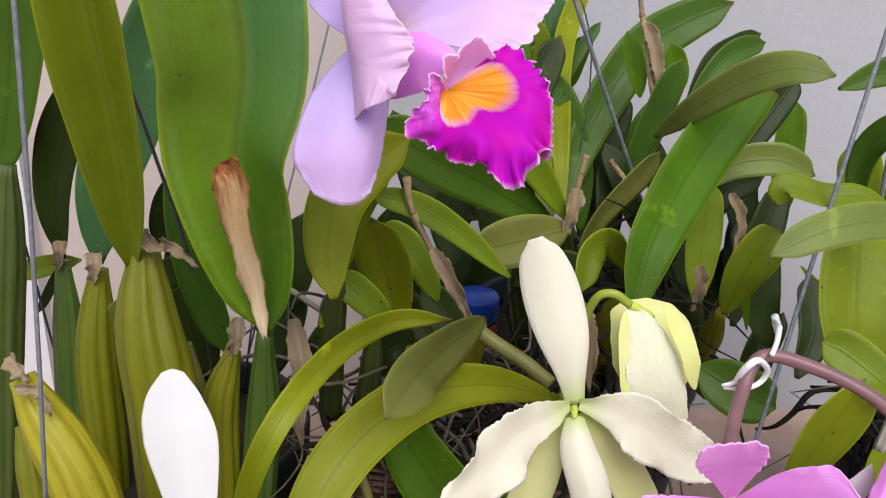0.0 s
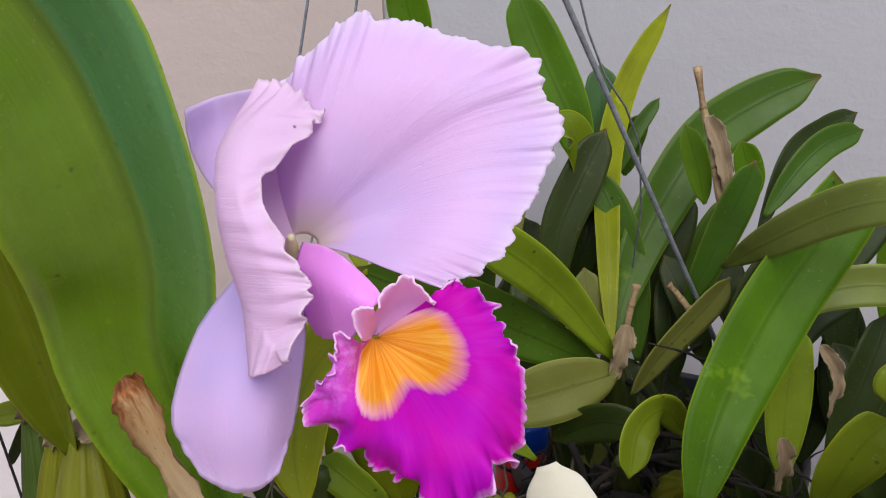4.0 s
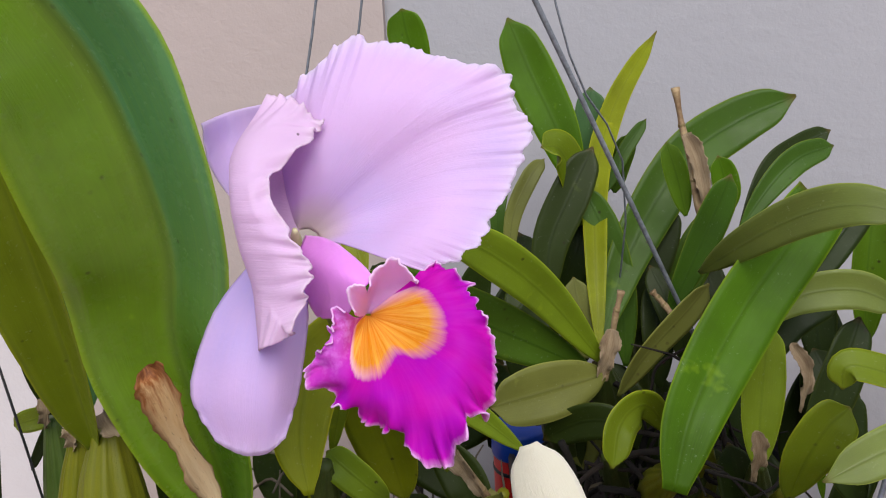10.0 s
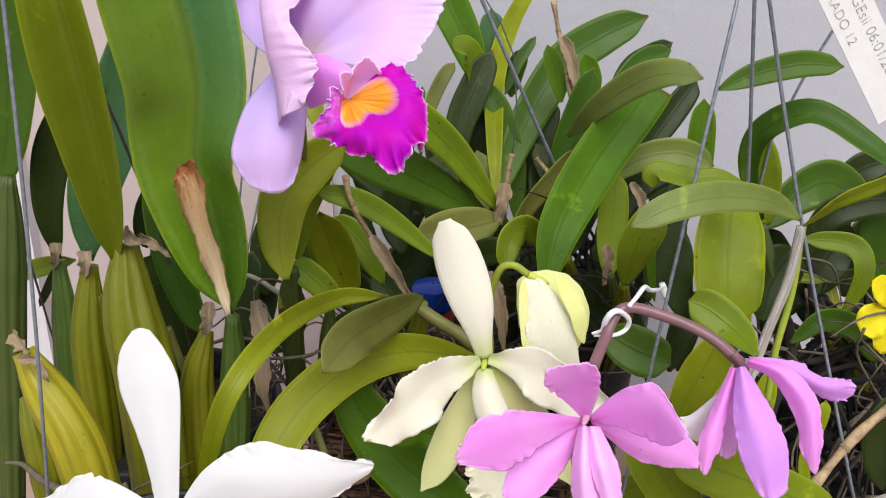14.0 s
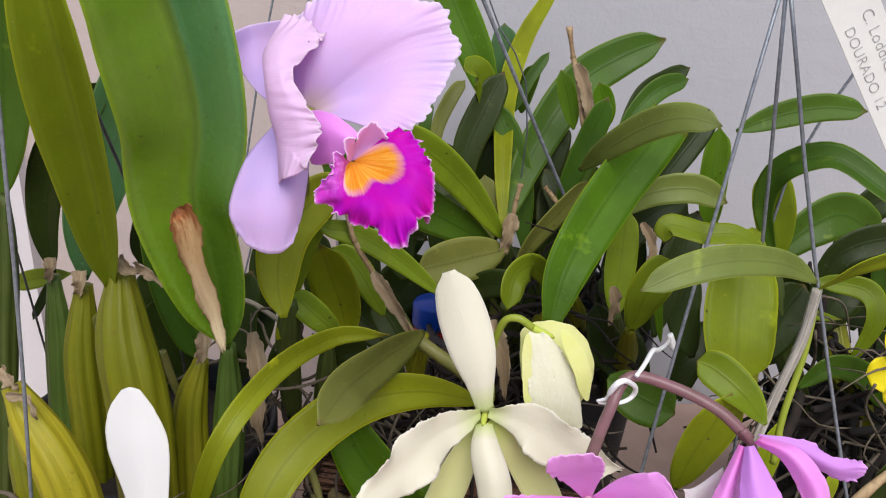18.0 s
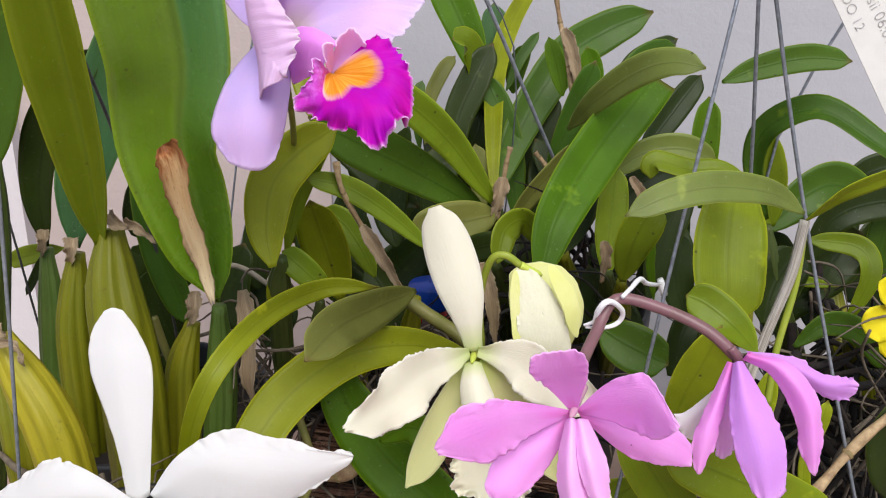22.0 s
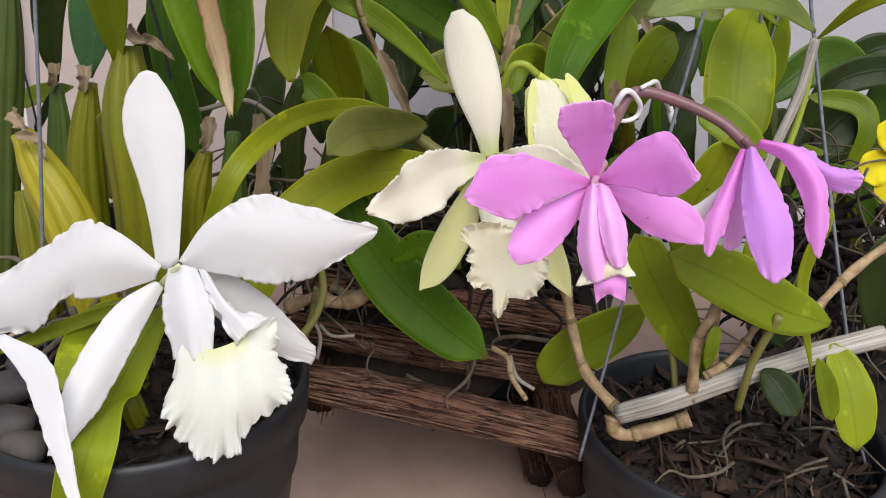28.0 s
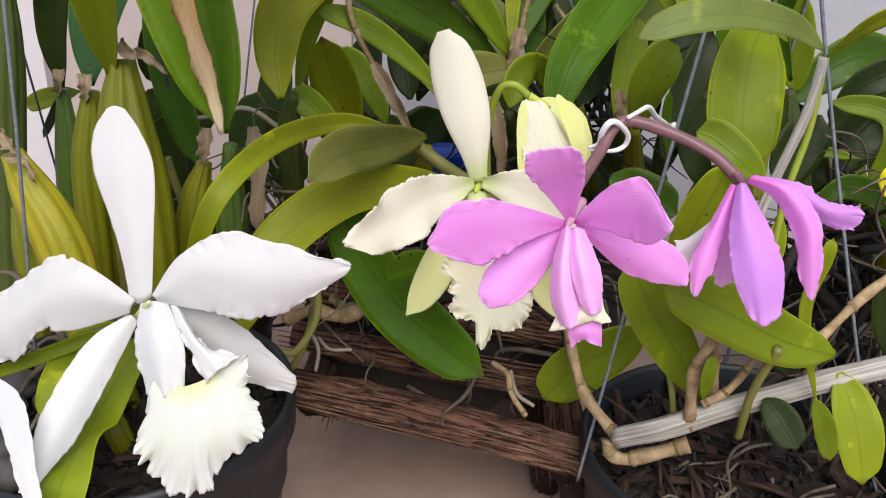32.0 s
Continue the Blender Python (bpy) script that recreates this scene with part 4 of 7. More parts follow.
# orchid in the log basket with the cream flowers
leaf(basketed, ((-0.156, 0.470, 0.186), (-0.142, 0.450, 0.254), (-0.124, 0.450, 0.304), (-0.099, 0.490, 0.325), (-0.068, 0.530, 0.327), (-0.034, 0.538, 0.324)), 0.0138, "yellow", cup=0.12, roll=-5, roll2=10)
leaf(basketed, ((0.032, 0.550, 0.266), (-0.012, 0.535, 0.284), (-0.053, 0.515, 0.287), (-0.087, 0.490, 0.272), (-0.107, 0.465, 0.248), (-0.116, 0.450, 0.213)), 0.0310, "yellow", cup=0.1, roll=10)
leaf(basketed, ((-0.0120, 0.5800, 0.3044), (-0.0376, 0.5200, 0.3164), (-0.0547, 0.4700, 0.3262), (-0.0685, 0.4350, 0.3224)), 0.0276, "grey", cup=0.1, fold=0.08)
leaf(basketed, ((-0.0663, 0.6000, 0.2890), (-0.0712, 0.5950, 0.3183), (-0.0772, 0.5850, 0.3481), (-0.0819, 0.5750, 0.3715)), 0.0322, "yellow", cup=0.15)
leaf(basketed, ((-0.0710, 0.5700, 0.3073), (-0.0801, 0.5660, 0.3189), (-0.0915, 0.5660, 0.3304), (-0.1012, 0.5700, 0.3373)), 0.0194, "light", cup=0.1)
leaf(basketed, ((-0.067, 0.540, 0.278), (-0.057, 0.530, 0.246), (-0.031, 0.520, 0.210), (0.001, 0.505, 0.186), (0.034, 0.490, 0.167)), 0.0427, "bright", cup=0.08)
leaf(basketed, ((-0.033, 0.500, 0.233), (-0.017, 0.495, 0.246), (-0.003, 0.490, 0.245), (0.012, 0.485, 0.235)), 0.0205, "bright")
leaf(basketed, ((-0.041, 0.600, 0.307), (-0.051, 0.600, 0.330), (-0.063, 0.605, 0.346), (-0.078, 0.610, 0.355)), 0.0200, "light")
leaf(basketed, ((-0.027, 0.620, 0.242), (-0.032, 0.630, 0.276), (-0.050, 0.640, 0.301)), 0.0268, "dark")
leaf(basketed, ((-0.113, 0.570, 0.302), (-0.107, 0.570, 0.315), (-0.102, 0.570, 0.328)), 0.0096, "yellow")
twig(basketed, ((-0.061, 0.553, 0.403), (-0.058, 0.555, 0.384), (-0.047, 0.565, 0.357), (-0.035, 0.575, 0.333), (-0.017, 0.590, 0.293)), 0.0039, "tan", knobs=1)
sheath(basketed, ((-0.046, 0.560, 0.359), (-0.038, 0.562, 0.344), (-0.029, 0.570, 0.324), (-0.020, 0.580, 0.301)), 0.0096, "dry")
twig(basketed, ((-0.021, 0.600, 0.291), (-0.000, 0.590, 0.280), (0.016, 0.580, 0.273), (0.031, 0.570, 0.264)), 0.0100, "olive")
sheath(basketed, ((-0.127, 0.560, 0.313), (-0.122, 0.550, 0.289), (-0.125, 0.550, 0.254), (-0.125, 0.560, 0.225)), 0.0128, "dry")
sheath(basketed, ((0.028, 0.500, 0.355), (0.035, 0.495, 0.335), (0.039, 0.500, 0.301)), 0.0106, "dry")
twig(basketed, ((0.030, 0.490, 0.306), (0.028, 0.485, 0.339), (0.033, 0.478, 0.364), (0.041, 0.475, 0.369), (0.050, 0.475, 0.363)), 0.0044, "lime")
twig(basketed, ((-0.089, 0.520, 0.245), (-0.079, 0.510, 0.204), (-0.094, 0.500, 0.175), (-0.117, 0.500, 0.178)), 0.0053, "olive")

# orchid beside the wall, many leaved
leaf(walled, ((0.071, 0.545, 0.330), (0.083, 0.565, 0.364), (0.112, 0.600, 0.399), (0.142, 0.625, 0.429), (0.159, 0.640, 0.445)), 0.0363, "bright", cup=0.04, fold=0.1, shape=(0.34, 0.62, 0.82, 0.93, 0.99, 1.0, 1.0, 0.98, 0.94, 0.88))
leaf(walled, ((0.0989, 0.6400, 0.4071), (0.1110, 0.6050, 0.4338), (0.1302, 0.5800, 0.4557), (0.1478, 0.5620, 0.4654), (0.1671, 0.5500, 0.4638)), 0.0208, "pale", roll=-8, cup=0.08, fold=0.02)
leaf(walled, ((0.052, 0.700, 0.339), (0.075, 0.740, 0.388), (0.111, 0.770, 0.438), (0.151, 0.790, 0.462), (0.192, 0.797, 0.478)), 0.0359, "green", cup=0.1)
leaf(walled, ((0.0494, 0.6800, 0.3377), (0.0498, 0.7200, 0.3878), (0.0556, 0.7800, 0.4307), (0.0770, 0.8500, 0.4709), (0.1158, 0.9180, 0.5147)), 0.0178, "yellow", cup=0.2)
leaf(walled, ((0.046, 0.800, 0.412), (0.030, 0.810, 0.457), (0.012, 0.820, 0.496), (-0.004, 0.830, 0.535)), 0.0350, "bright", cup=0.1)
leaf(walled, ((0.056, 0.830, 0.385), (0.057, 0.840, 0.443), (0.057, 0.850, 0.481)), 0.0259, "teal")
leaf(walled, ((0.042, 0.760, 0.384), (0.038, 0.750, 0.430), (0.028, 0.740, 0.456), (0.016, 0.730, 0.461)), 0.0247, "olive", roll=30)
leaf(walled, ((0.019, 0.720, 0.358), (0.021, 0.730, 0.395), (0.035, 0.740, 0.427), (0.050, 0.750, 0.456)), 0.0270, "dark")
leaf(walled, ((-0.006, 0.760, 0.368), (-0.003, 0.770, 0.402), (0.009, 0.780, 0.428), (0.020, 0.790, 0.440)), 0.0131, "grey")
leaf(walled, ((-0.011, 0.800, 0.353), (-0.014, 0.810, 0.394), (-0.009, 0.820, 0.414)), 0.0117, "green")
leaf(walled, ((0.050, 0.664, 0.341), (0.016, 0.640, 0.393), (-0.013, 0.615, 0.427), (-0.036, 0.590, 0.447)), 0.0251, "light", cup=0.08)
leaf(walled, ((0.043, 0.670, 0.334), (-0.009, 0.640, 0.373), (-0.050, 0.615, 0.401), (-0.084, 0.600, 0.423)), 0.0353, "green", cup=0.08)
leaf(walled, ((0.001, 0.570, 0.337), (-0.028, 0.565, 0.365), (-0.054, 0.560, 0.384), (-0.083, 0.555, 0.393)), 0.0160, "light", cup=0.1)
leaf(walled, ((0.051, 0.660, 0.336), (0.017, 0.645, 0.333), (-0.018, 0.630, 0.330)), 0.0346, "grey", cup=0.05)
leaf(walled, ((0.079, 0.600, 0.330), (0.064, 0.590, 0.353), (0.049, 0.575, 0.350), (0.044, 0.565, 0.330)), 0.0199, "olive", roll=-20)
leaf(walled, ((0.058, 0.655, 0.324), (0.073, 0.655, 0.350), (0.095, 0.660, 0.374), (0.110, 0.665, 0.391)), 0.0178, "grey", roll=25)
leaf(walled, ((0.104, 0.710, 0.419), (0.099, 0.715, 0.441), (0.092, 0.720, 0.464)), 0.0148, "bright")
leaf(walled, ((0.092, 0.690, 0.362), (0.105, 0.690, 0.395), (0.117, 0.690, 0.427), (0.125, 0.690, 0.450)), 0.0199, "green")
leaf(walled, ((0.070, 0.740, 0.322), (0.081, 0.740, 0.353), (0.093, 0.750, 0.391), (0.103, 0.760, 0.414)), 0.0297, "dark")
leaf(walled, ((0.126, 0.600, 0.308), (0.128, 0.610, 0.344), (0.132, 0.620, 0.385)), 0.0227, "light")
leaf(walled, ((0.126, 0.550, 0.324), (0.127, 0.535, 0.354), (0.133, 0.530, 0.373), (0.142, 0.530, 0.383)), 0.0257, "olive")
leaf(walled, ((0.133, 0.660, 0.365), (0.159, 0.660, 0.384), (0.190, 0.660, 0.388), (0.217, 0.660, 0.377)), 0.0230, "pale", cup=0.1)
leaf(walled, ((0.233, 0.740, 0.317), (0.233, 0.750, 0.366), (0.237, 0.760, 0.411)), 0.0251, "bright", cup=0.2)
leaf(walled, ((0.155, 0.660, 0.379), (0.173, 0.670, 0.400), (0.192, 0.680, 0.423), (0.207, 0.690, 0.439)), 0.0206, "dark")
leaf(walled, ((0.078, 0.860, 0.396), (0.080, 0.860, 0.418), (0.090, 0.860, 0.443)), 0.0189, "green")
leaf(walled, ((0.020, 0.750, 0.313), (0.024, 0.750, 0.345), (0.039, 0.750, 0.381), (0.044, 0.760, 0.404)), 0.0258, "dark")
leaf(walled, ((0.162, 0.600, 0.289), (0.157, 0.600, 0.317), (0.157, 0.600, 0.337)), 0.0067, "bright")
leaf(walled, ((0.042, 0.690, 0.332), (0.039, 0.700, 0.354), (0.035, 0.710, 0.380)), 0.0189, "grey")
leaf(walled, ((0.097, 0.620, 0.318), (0.109, 0.640, 0.339), (0.118, 0.650, 0.368)), 0.0220, "dark")
leaf(walled, ((0.060, 0.620, 0.309), (0.052, 0.630, 0.319), (0.035, 0.640, 0.315), (0.013, 0.650, 0.297)), 0.0222, "dark")
leaf(walled, ((-0.093, 0.700, 0.392), (-0.074, 0.690, 0.385), (-0.037, 0.680, 0.354), (-0.010, 0.670, 0.338)), 0.0230, "dark")
leaf(walled, ((0.138, 0.720, 0.393), (0.163, 0.750, 0.436), (0.189, 0.770, 0.449), (0.211, 0.780, 0.457)), 0.0162, "dark")
leaf(walled, ((0.135, 0.700, 0.414), (0.155, 0.710, 0.439), (0.173, 0.720, 0.452), (0.196, 0.730, 0.457)), 0.0176, "green", cup=0.15)
leaf(walled, ((0.125, 0.700, 0.421), (0.125, 0.700, 0.439), (0.119, 0.700, 0.459)), 0.0166, "bright")
leaf(walled, ((-0.071, 0.880, 0.486), (-0.081, 0.880, 0.516), (-0.086, 0.880, 0.542)), 0.0305, "bright", cup=0.1)
leaf(walled, ((0.070, 0.840, 0.402), (0.083, 0.850, 0.430), (0.101, 0.860, 0.454)), 0.0111, "green")
twig(walled, ((0.059, 0.660, 0.389), (0.056, 0.660, 0.374), (0.054, 0.662, 0.355), (0.050, 0.660, 0.332)), 0.0040, "tan", knobs=1)
sheath(walled, ((0.054, 0.658, 0.366), (0.051, 0.656, 0.350), (0.047, 0.660, 0.332)), 0.0116, "dry")
twig(walled, ((0.081, 0.685, 0.379), (0.087, 0.684, 0.372), (0.093, 0.680, 0.365)), 0.0037, "tan", knobs=1)
twig(walled, ((0.094, 0.707, 0.499), (0.098, 0.706, 0.478), (0.104, 0.705, 0.456), (0.110, 0.700, 0.425), (0.115, 0.700, 0.414)), 0.0041, "tan", knobs=1)
sheath(walled, ((0.100, 0.703, 0.472), (0.107, 0.702, 0.457), (0.112, 0.700, 0.437), (0.114, 0.700, 0.421)), 0.0109, "dry")
sheath(walled, ((0.138, 0.600, 0.382), (0.147, 0.600, 0.365), (0.145, 0.600, 0.343)), 0.0074, "dry")
sheath(walled, ((0.119, 0.585, 0.340), (0.121, 0.585, 0.327), (0.120, 0.590, 0.307)), 0.0090, "dry")

# orchid in the black pot with the pink flowers
leaf(potted, ((0.2077, 0.4760, 0.3941), (0.1850, 0.4680, 0.4076), (0.1516, 0.4560, 0.4144), (0.1226, 0.4460, 0.4122), (0.0992, 0.4400, 0.4031)), 0.0179, "pale", roll=12, cup=0.08)
leaf(potted, ((0.196, 0.500, 0.393), (0.170, 0.500, 0.411), (0.149, 0.500, 0.412), (0.128, 0.500, 0.417), (0.126, 0.500, 0.407)), 0.0143, "olive", roll=30)
leaf(potted, ((0.198, 0.550, 0.397), (0.184, 0.525, 0.377), (0.179, 0.505, 0.346), (0.183, 0.495, 0.317)), 0.0451, "lime", cup=0.1)
leaf(potted, ((0.173, 0.430, 0.330), (0.166, 0.450, 0.337), (0.153, 0.460, 0.346), (0.143, 0.465, 0.349)), 0.0218, "olive")
leaf(potted, ((0.143, 0.470, 0.257), (0.147, 0.460, 0.290), (0.155, 0.455, 0.316), (0.160, 0.450, 0.337)), 0.0267, "lime", cup=0.1)
leaf(potted, ((0.112, 0.540, 0.294), (0.130, 0.530, 0.286), (0.155, 0.525, 0.275)), 0.0323, "green", cup=0.1)
leaf(potted, ((0.2320, 0.4320, 0.2289), (0.1989, 0.4260, 0.2407), (0.1578, 0.4200, 0.2628), (0.1236, 0.4180, 0.2772)), 0.0332, "olive", cup=0.05)
leaf(potted, ((0.172, 0.460, 0.177), (0.147, 0.455, 0.215), (0.125, 0.450, 0.251), (0.112, 0.450, 0.276)), 0.0314, "olive", cup=0.1)
leaf(potted, ((0.140, 0.500, 0.205), (0.119, 0.510, 0.181), (0.095, 0.515, 0.158), (0.078, 0.517, 0.133)), 0.0374, "olive", cup=0.08)
leaf(potted, ((0.2464, 0.4500, 0.2062), (0.2527, 0.4400, 0.1903), (0.2574, 0.4300, 0.1725), (0.2616, 0.4200, 0.1466)), 0.0282, "lime", cup=0.1)
leaf(potted, ((0.201, 0.440, 0.192), (0.209, 0.430, 0.184), (0.218, 0.420, 0.171)), 0.0206, "dark")
leaf(potted, ((0.202, 0.380, 0.233), (0.210, 0.380, 0.216), (0.218, 0.380, 0.194)), 0.0118, "olive")
leaf(potted, ((0.196, 0.470, 0.213), (0.204, 0.470, 0.226), (0.220, 0.460, 0.196)), 0.0193, "dark")
leaf(potted, ((0.232, 0.440, 0.191), (0.209, 0.430, 0.255), (0.209, 0.420, 0.295), (0.211, 0.420, 0.307)), 0.0083, "lime")
leaf(potted, ((0.213, 0.500, 0.285), (0.209, 0.500, 0.260), (0.204, 0.500, 0.234)), 0.0172, "lime")
leaf(potted, ((0.210, 0.476, 0.390), (0.219, 0.460, 0.409), (0.235, 0.450, 0.422), (0.252, 0.440, 0.434)), 0.0105, "lime", roll=30)
leaf(potted, ((0.161, 0.430, 0.197), (0.160, 0.425, 0.215), (0.161, 0.425, 0.230)), 0.0084, "olive")
twig(potted, ((0.1199, 0.4550, 0.1479), (0.1424, 0.4420, 0.1652), (0.1773, 0.4450, 0.1787), (0.2213, 0.4500, 0.1922), (0.2430, 0.4520, 0.1992), (0.2812, 0.4550, 0.2103)), 0.0136, "drycane", ridge=1)
twig(potted, ((0.116, 0.457, 0.144), (0.116, 0.455, 0.137), (0.125, 0.453, 0.133), (0.142, 0.451, 0.139), (0.164, 0.450, 0.149)), 0.0097, "tan", knobs=1)
twig(potted, ((0.086, 0.510, 0.213), (0.092, 0.500, 0.185), (0.101, 0.483, 0.161), (0.121, 0.457, 0.146)), 0.0074, "tan", knobs=1)
twig(potted, ((0.170, 0.440, 0.262), (0.161, 0.430, 0.238), (0.155, 0.435, 0.212), (0.159, 0.440, 0.169)), 0.0072, "tan", knobs=1)
twig(potted, ((0.168, 0.450, 0.227), (0.172, 0.450, 0.200), (0.174, 0.450, 0.167)), 0.0068, "tan", knobs=1)
twig(potted, ((0.140, 0.460, 0.212), (0.148, 0.455, 0.191), (0.153, 0.450, 0.162)), 0.0041, "olive")
twig(potted, ((0.195, 0.420, 0.239), (0.189, 0.430, 0.202), (0.190, 0.440, 0.163)), 0.0052, "olive")
twig(potted, ((0.194, 0.440, 0.227), (0.180, 0.440, 0.199), (0.165, 0.440, 0.186)), 0.0053, "tan", knobs=1)
twig(potted, ((0.209, 0.476, 0.390), (0.204, 0.472, 0.359), (0.193, 0.468, 0.324), (0.181, 0.460, 0.290)), 0.0058, "drycane", ridge=1)
twig(potted, ((0.211, 0.480, 0.385), (0.210, 0.478, 0.350), (0.201, 0.470, 0.312), (0.198, 0.465, 0.280)), 0.0041, "lime")
twig(potted, ((0.066, 0.370, 0.347), (0.080, 0.400, 0.355), (0.092, 0.413, 0.368), (0.114, 0.408, 0.365), (0.135, 0.400, 0.357), (0.150, 0.393, 0.345)), 0.0059, "plum")

# orchid with the yellow flower
leaf(far, ((0.261, 0.660, 0.333), (0.241, 0.650, 0.378), (0.245, 0.640, 0.409), (0.271, 0.620, 0.425), (0.302, 0.600, 0.408), (0.333, 0.590, 0.386)), 0.0206, "green", cup=0.2, roll=-20)
leaf(far, ((0.196, 0.605, 0.447), (0.222, 0.610, 0.456), (0.256, 0.615, 0.462), (0.287, 0.615, 0.460)), 0.0192, "green", cup=0.1)
leaf(far, ((0.282, 0.700, 0.314), (0.269, 0.700, 0.359), (0.260, 0.700, 0.393)), 0.0360, "olive", cup=0.1)
leaf(far, ((0.295, 0.750, 0.292), (0.331, 0.760, 0.322), (0.365, 0.770, 0.330), (0.406, 0.780, 0.305)), 0.0418, "green", cup=0.1)
leaf(far, ((0.376, 0.800, 0.269), (0.400, 0.800, 0.327), (0.435, 0.800, 0.344)), 0.0325, "dark")
leaf(far, ((0.314, 0.700, 0.278), (0.332, 0.700, 0.320), (0.369, 0.700, 0.335), (0.403, 0.700, 0.330)), 0.0288, "dark")
leaf(far, ((0.316, 0.620, 0.261), (0.328, 0.620, 0.300), (0.321, 0.630, 0.320), (0.284, 0.640, 0.323)), 0.0176, "olive")
leaf(far, ((0.409, 0.720, 0.238), (0.389, 0.720, 0.271), (0.387, 0.720, 0.308), (0.399, 0.720, 0.324)), 0.0299, "green")
leaf(far, ((0.270, 0.600, 0.252), (0.293, 0.600, 0.271), (0.326, 0.610, 0.256), (0.354, 0.620, 0.222)), 0.0203, "green")
leaf(far, ((0.303, 0.500, 0.189), (0.299, 0.500, 0.234), (0.313, 0.500, 0.264)), 0.0417, "dark")
leaf(far, ((0.238, 0.700, 0.294), (0.266, 0.700, 0.268), (0.295, 0.700, 0.268), (0.346, 0.700, 0.260)), 0.0108, "olive")
twig(far, ((0.2345, 0.4680, 0.2115), (0.2673, 0.4850, 0.2400), (0.3026, 0.5000, 0.2609), (0.3367, 0.5100, 0.2849)), 0.0066, "tan", knobs=1)

# orchid with the white flowers
leaf(blanca, ((-0.1512, 0.4050, 0.2453), (-0.1637, 0.3880, 0.2284), (-0.1718, 0.3620, 0.2123), (-0.1687, 0.3165, 0.2112), (-0.1767, 0.3100, 0.1824), (-0.1836, 0.3090, 0.1531)), 0.0253, "lime", cup=0.02)
leaf(blanca, ((-0.1748, 0.4300, 0.2299), (-0.1875, 0.4100, 0.2290), (-0.1933, 0.3850, 0.2236), (-0.1948, 0.3600, 0.2085)), 0.0258, "lime", cup=0.1)
leaf(blanca, ((-0.157, 0.410, 0.244), (-0.185, 0.400, 0.240), (-0.210, 0.390, 0.233), (-0.243, 0.385, 0.220)), 0.0079, "lime", cup=0.2)
bulb(blanca, ((-0.184, 0.430, 0.195), (-0.181, 0.430, 0.176), (-0.175, 0.420, 0.154)), 0.0116, "olive")
bulb(blanca, ((-0.183, 0.400, 0.196), (-0.174, 0.390, 0.188), (-0.170, 0.390, 0.173)), 0.0139, "olive")
twig(blanca, ((-0.156, 0.395, 0.253), (-0.169, 0.400, 0.246), (-0.195, 0.420, 0.226), (-0.191, 0.430, 0.179)), 0.0052, "plum")

# knobbly rhizomes and roots on the log basket
twig(basketed, ((-0.1084, 0.5450, 0.1749), (-0.0877, 0.5400, 0.1851), (-0.0715, 0.5350, 0.1839), (-0.0558, 0.5350, 0.1881), (-0.0437, 0.5400, 0.1994)), 0.0103, "tan", knobs=1)
twig(basketed, ((-0.0768, 0.5500, 0.1896), (-0.0652, 0.5450, 0.1859), (-0.0522, 0.5400, 0.1911)), 0.0072, "joint", knobs=1)
twig(basketed, ((-0.0875, 0.5450, 0.1915), (-0.0888, 0.5350, 0.1787), (-0.0947, 0.5300, 0.1587), (-0.1049, 0.5300, 0.1399)), 0.0048, "olive")
twig(basketed, ((-0.0912, 0.5350, 0.1741), (-0.0836, 0.5300, 0.1592), (-0.0858, 0.5280, 0.1419)), 0.0028, "grey")
twig(basketed, ((0.0410, 0.5300, 0.1536), (0.0518, 0.5220, 0.1496), (0.0550, 0.5150, 0.1379), (0.0661, 0.5120, 0.1217)), 0.0040, "tan")
twig(basketed, ((0.0544, 0.5300, 0.1473), (0.0589, 0.5150, 0.1381), (0.0712, 0.5120, 0.1303)), 0.0028, "grey")
twig(basketed, ((-0.0841, 0.5350, 0.1655), (-0.0744, 0.5250, 0.1624), (-0.0584, 0.5200, 0.1658)), 0.0024, "grey")

# stems low among the leaves
bulb(walled, ((0.051, 0.670, 0.336), (0.058, 0.700, 0.288), (0.074, 0.740, 0.194)), 0.0214, "dark")
bulb(walled, ((0.074, 0.570, 0.324), (0.076, 0.620, 0.281), (0.088, 0.720, 0.181)), 0.0202, "olive")
bulb(walled, ((0.018, 0.660, 0.322), (0.026, 0.700, 0.267), (0.042, 0.740, 0.182)), 0.0196, "dark")
bulb(walled, ((0.097, 0.620, 0.318), (0.115, 0.680, 0.255), (0.128, 0.740, 0.170)), 0.0193, "olive")
bulb(walled, ((0.126, 0.600, 0.312), (0.144, 0.660, 0.243), (0.156, 0.740, 0.158)), 0.0189, "dark")
bulb(walled, ((0.128, 0.560, 0.320), (0.142, 0.620, 0.261), (0.157, 0.720, 0.169)), 0.0160, "olive")
bulb(walled, ((0.046, 0.600, 0.317), (0.058, 0.660, 0.263), (0.075, 0.740, 0.170)), 0.0159, "dark")
bulb(walled, ((0.083, 0.760, 0.348), (0.088, 0.760, 0.294), (0.091, 0.760, 0.220)), 0.0177, "dark")
bulb(basketed, ((-0.058, 0.600, 0.273), (-0.058, 0.610, 0.237), (-0.056, 0.630, 0.185)), 0.0159, "olive")
bulb(basketed, ((-0.100, 0.560, 0.336), (-0.107, 0.580, 0.298), (-0.113, 0.620, 0.211)), 0.0164, "dark")
bulb(basketed, ((-0.011, 0.610, 0.287), (-0.018, 0.620, 0.251), (-0.028, 0.630, 0.196)), 0.0151, "olive")
bulb(basketed, ((0.034, 0.550, 0.267), (0.034, 0.580, 0.233), (0.027, 0.620, 0.180)), 0.0128, "olive")
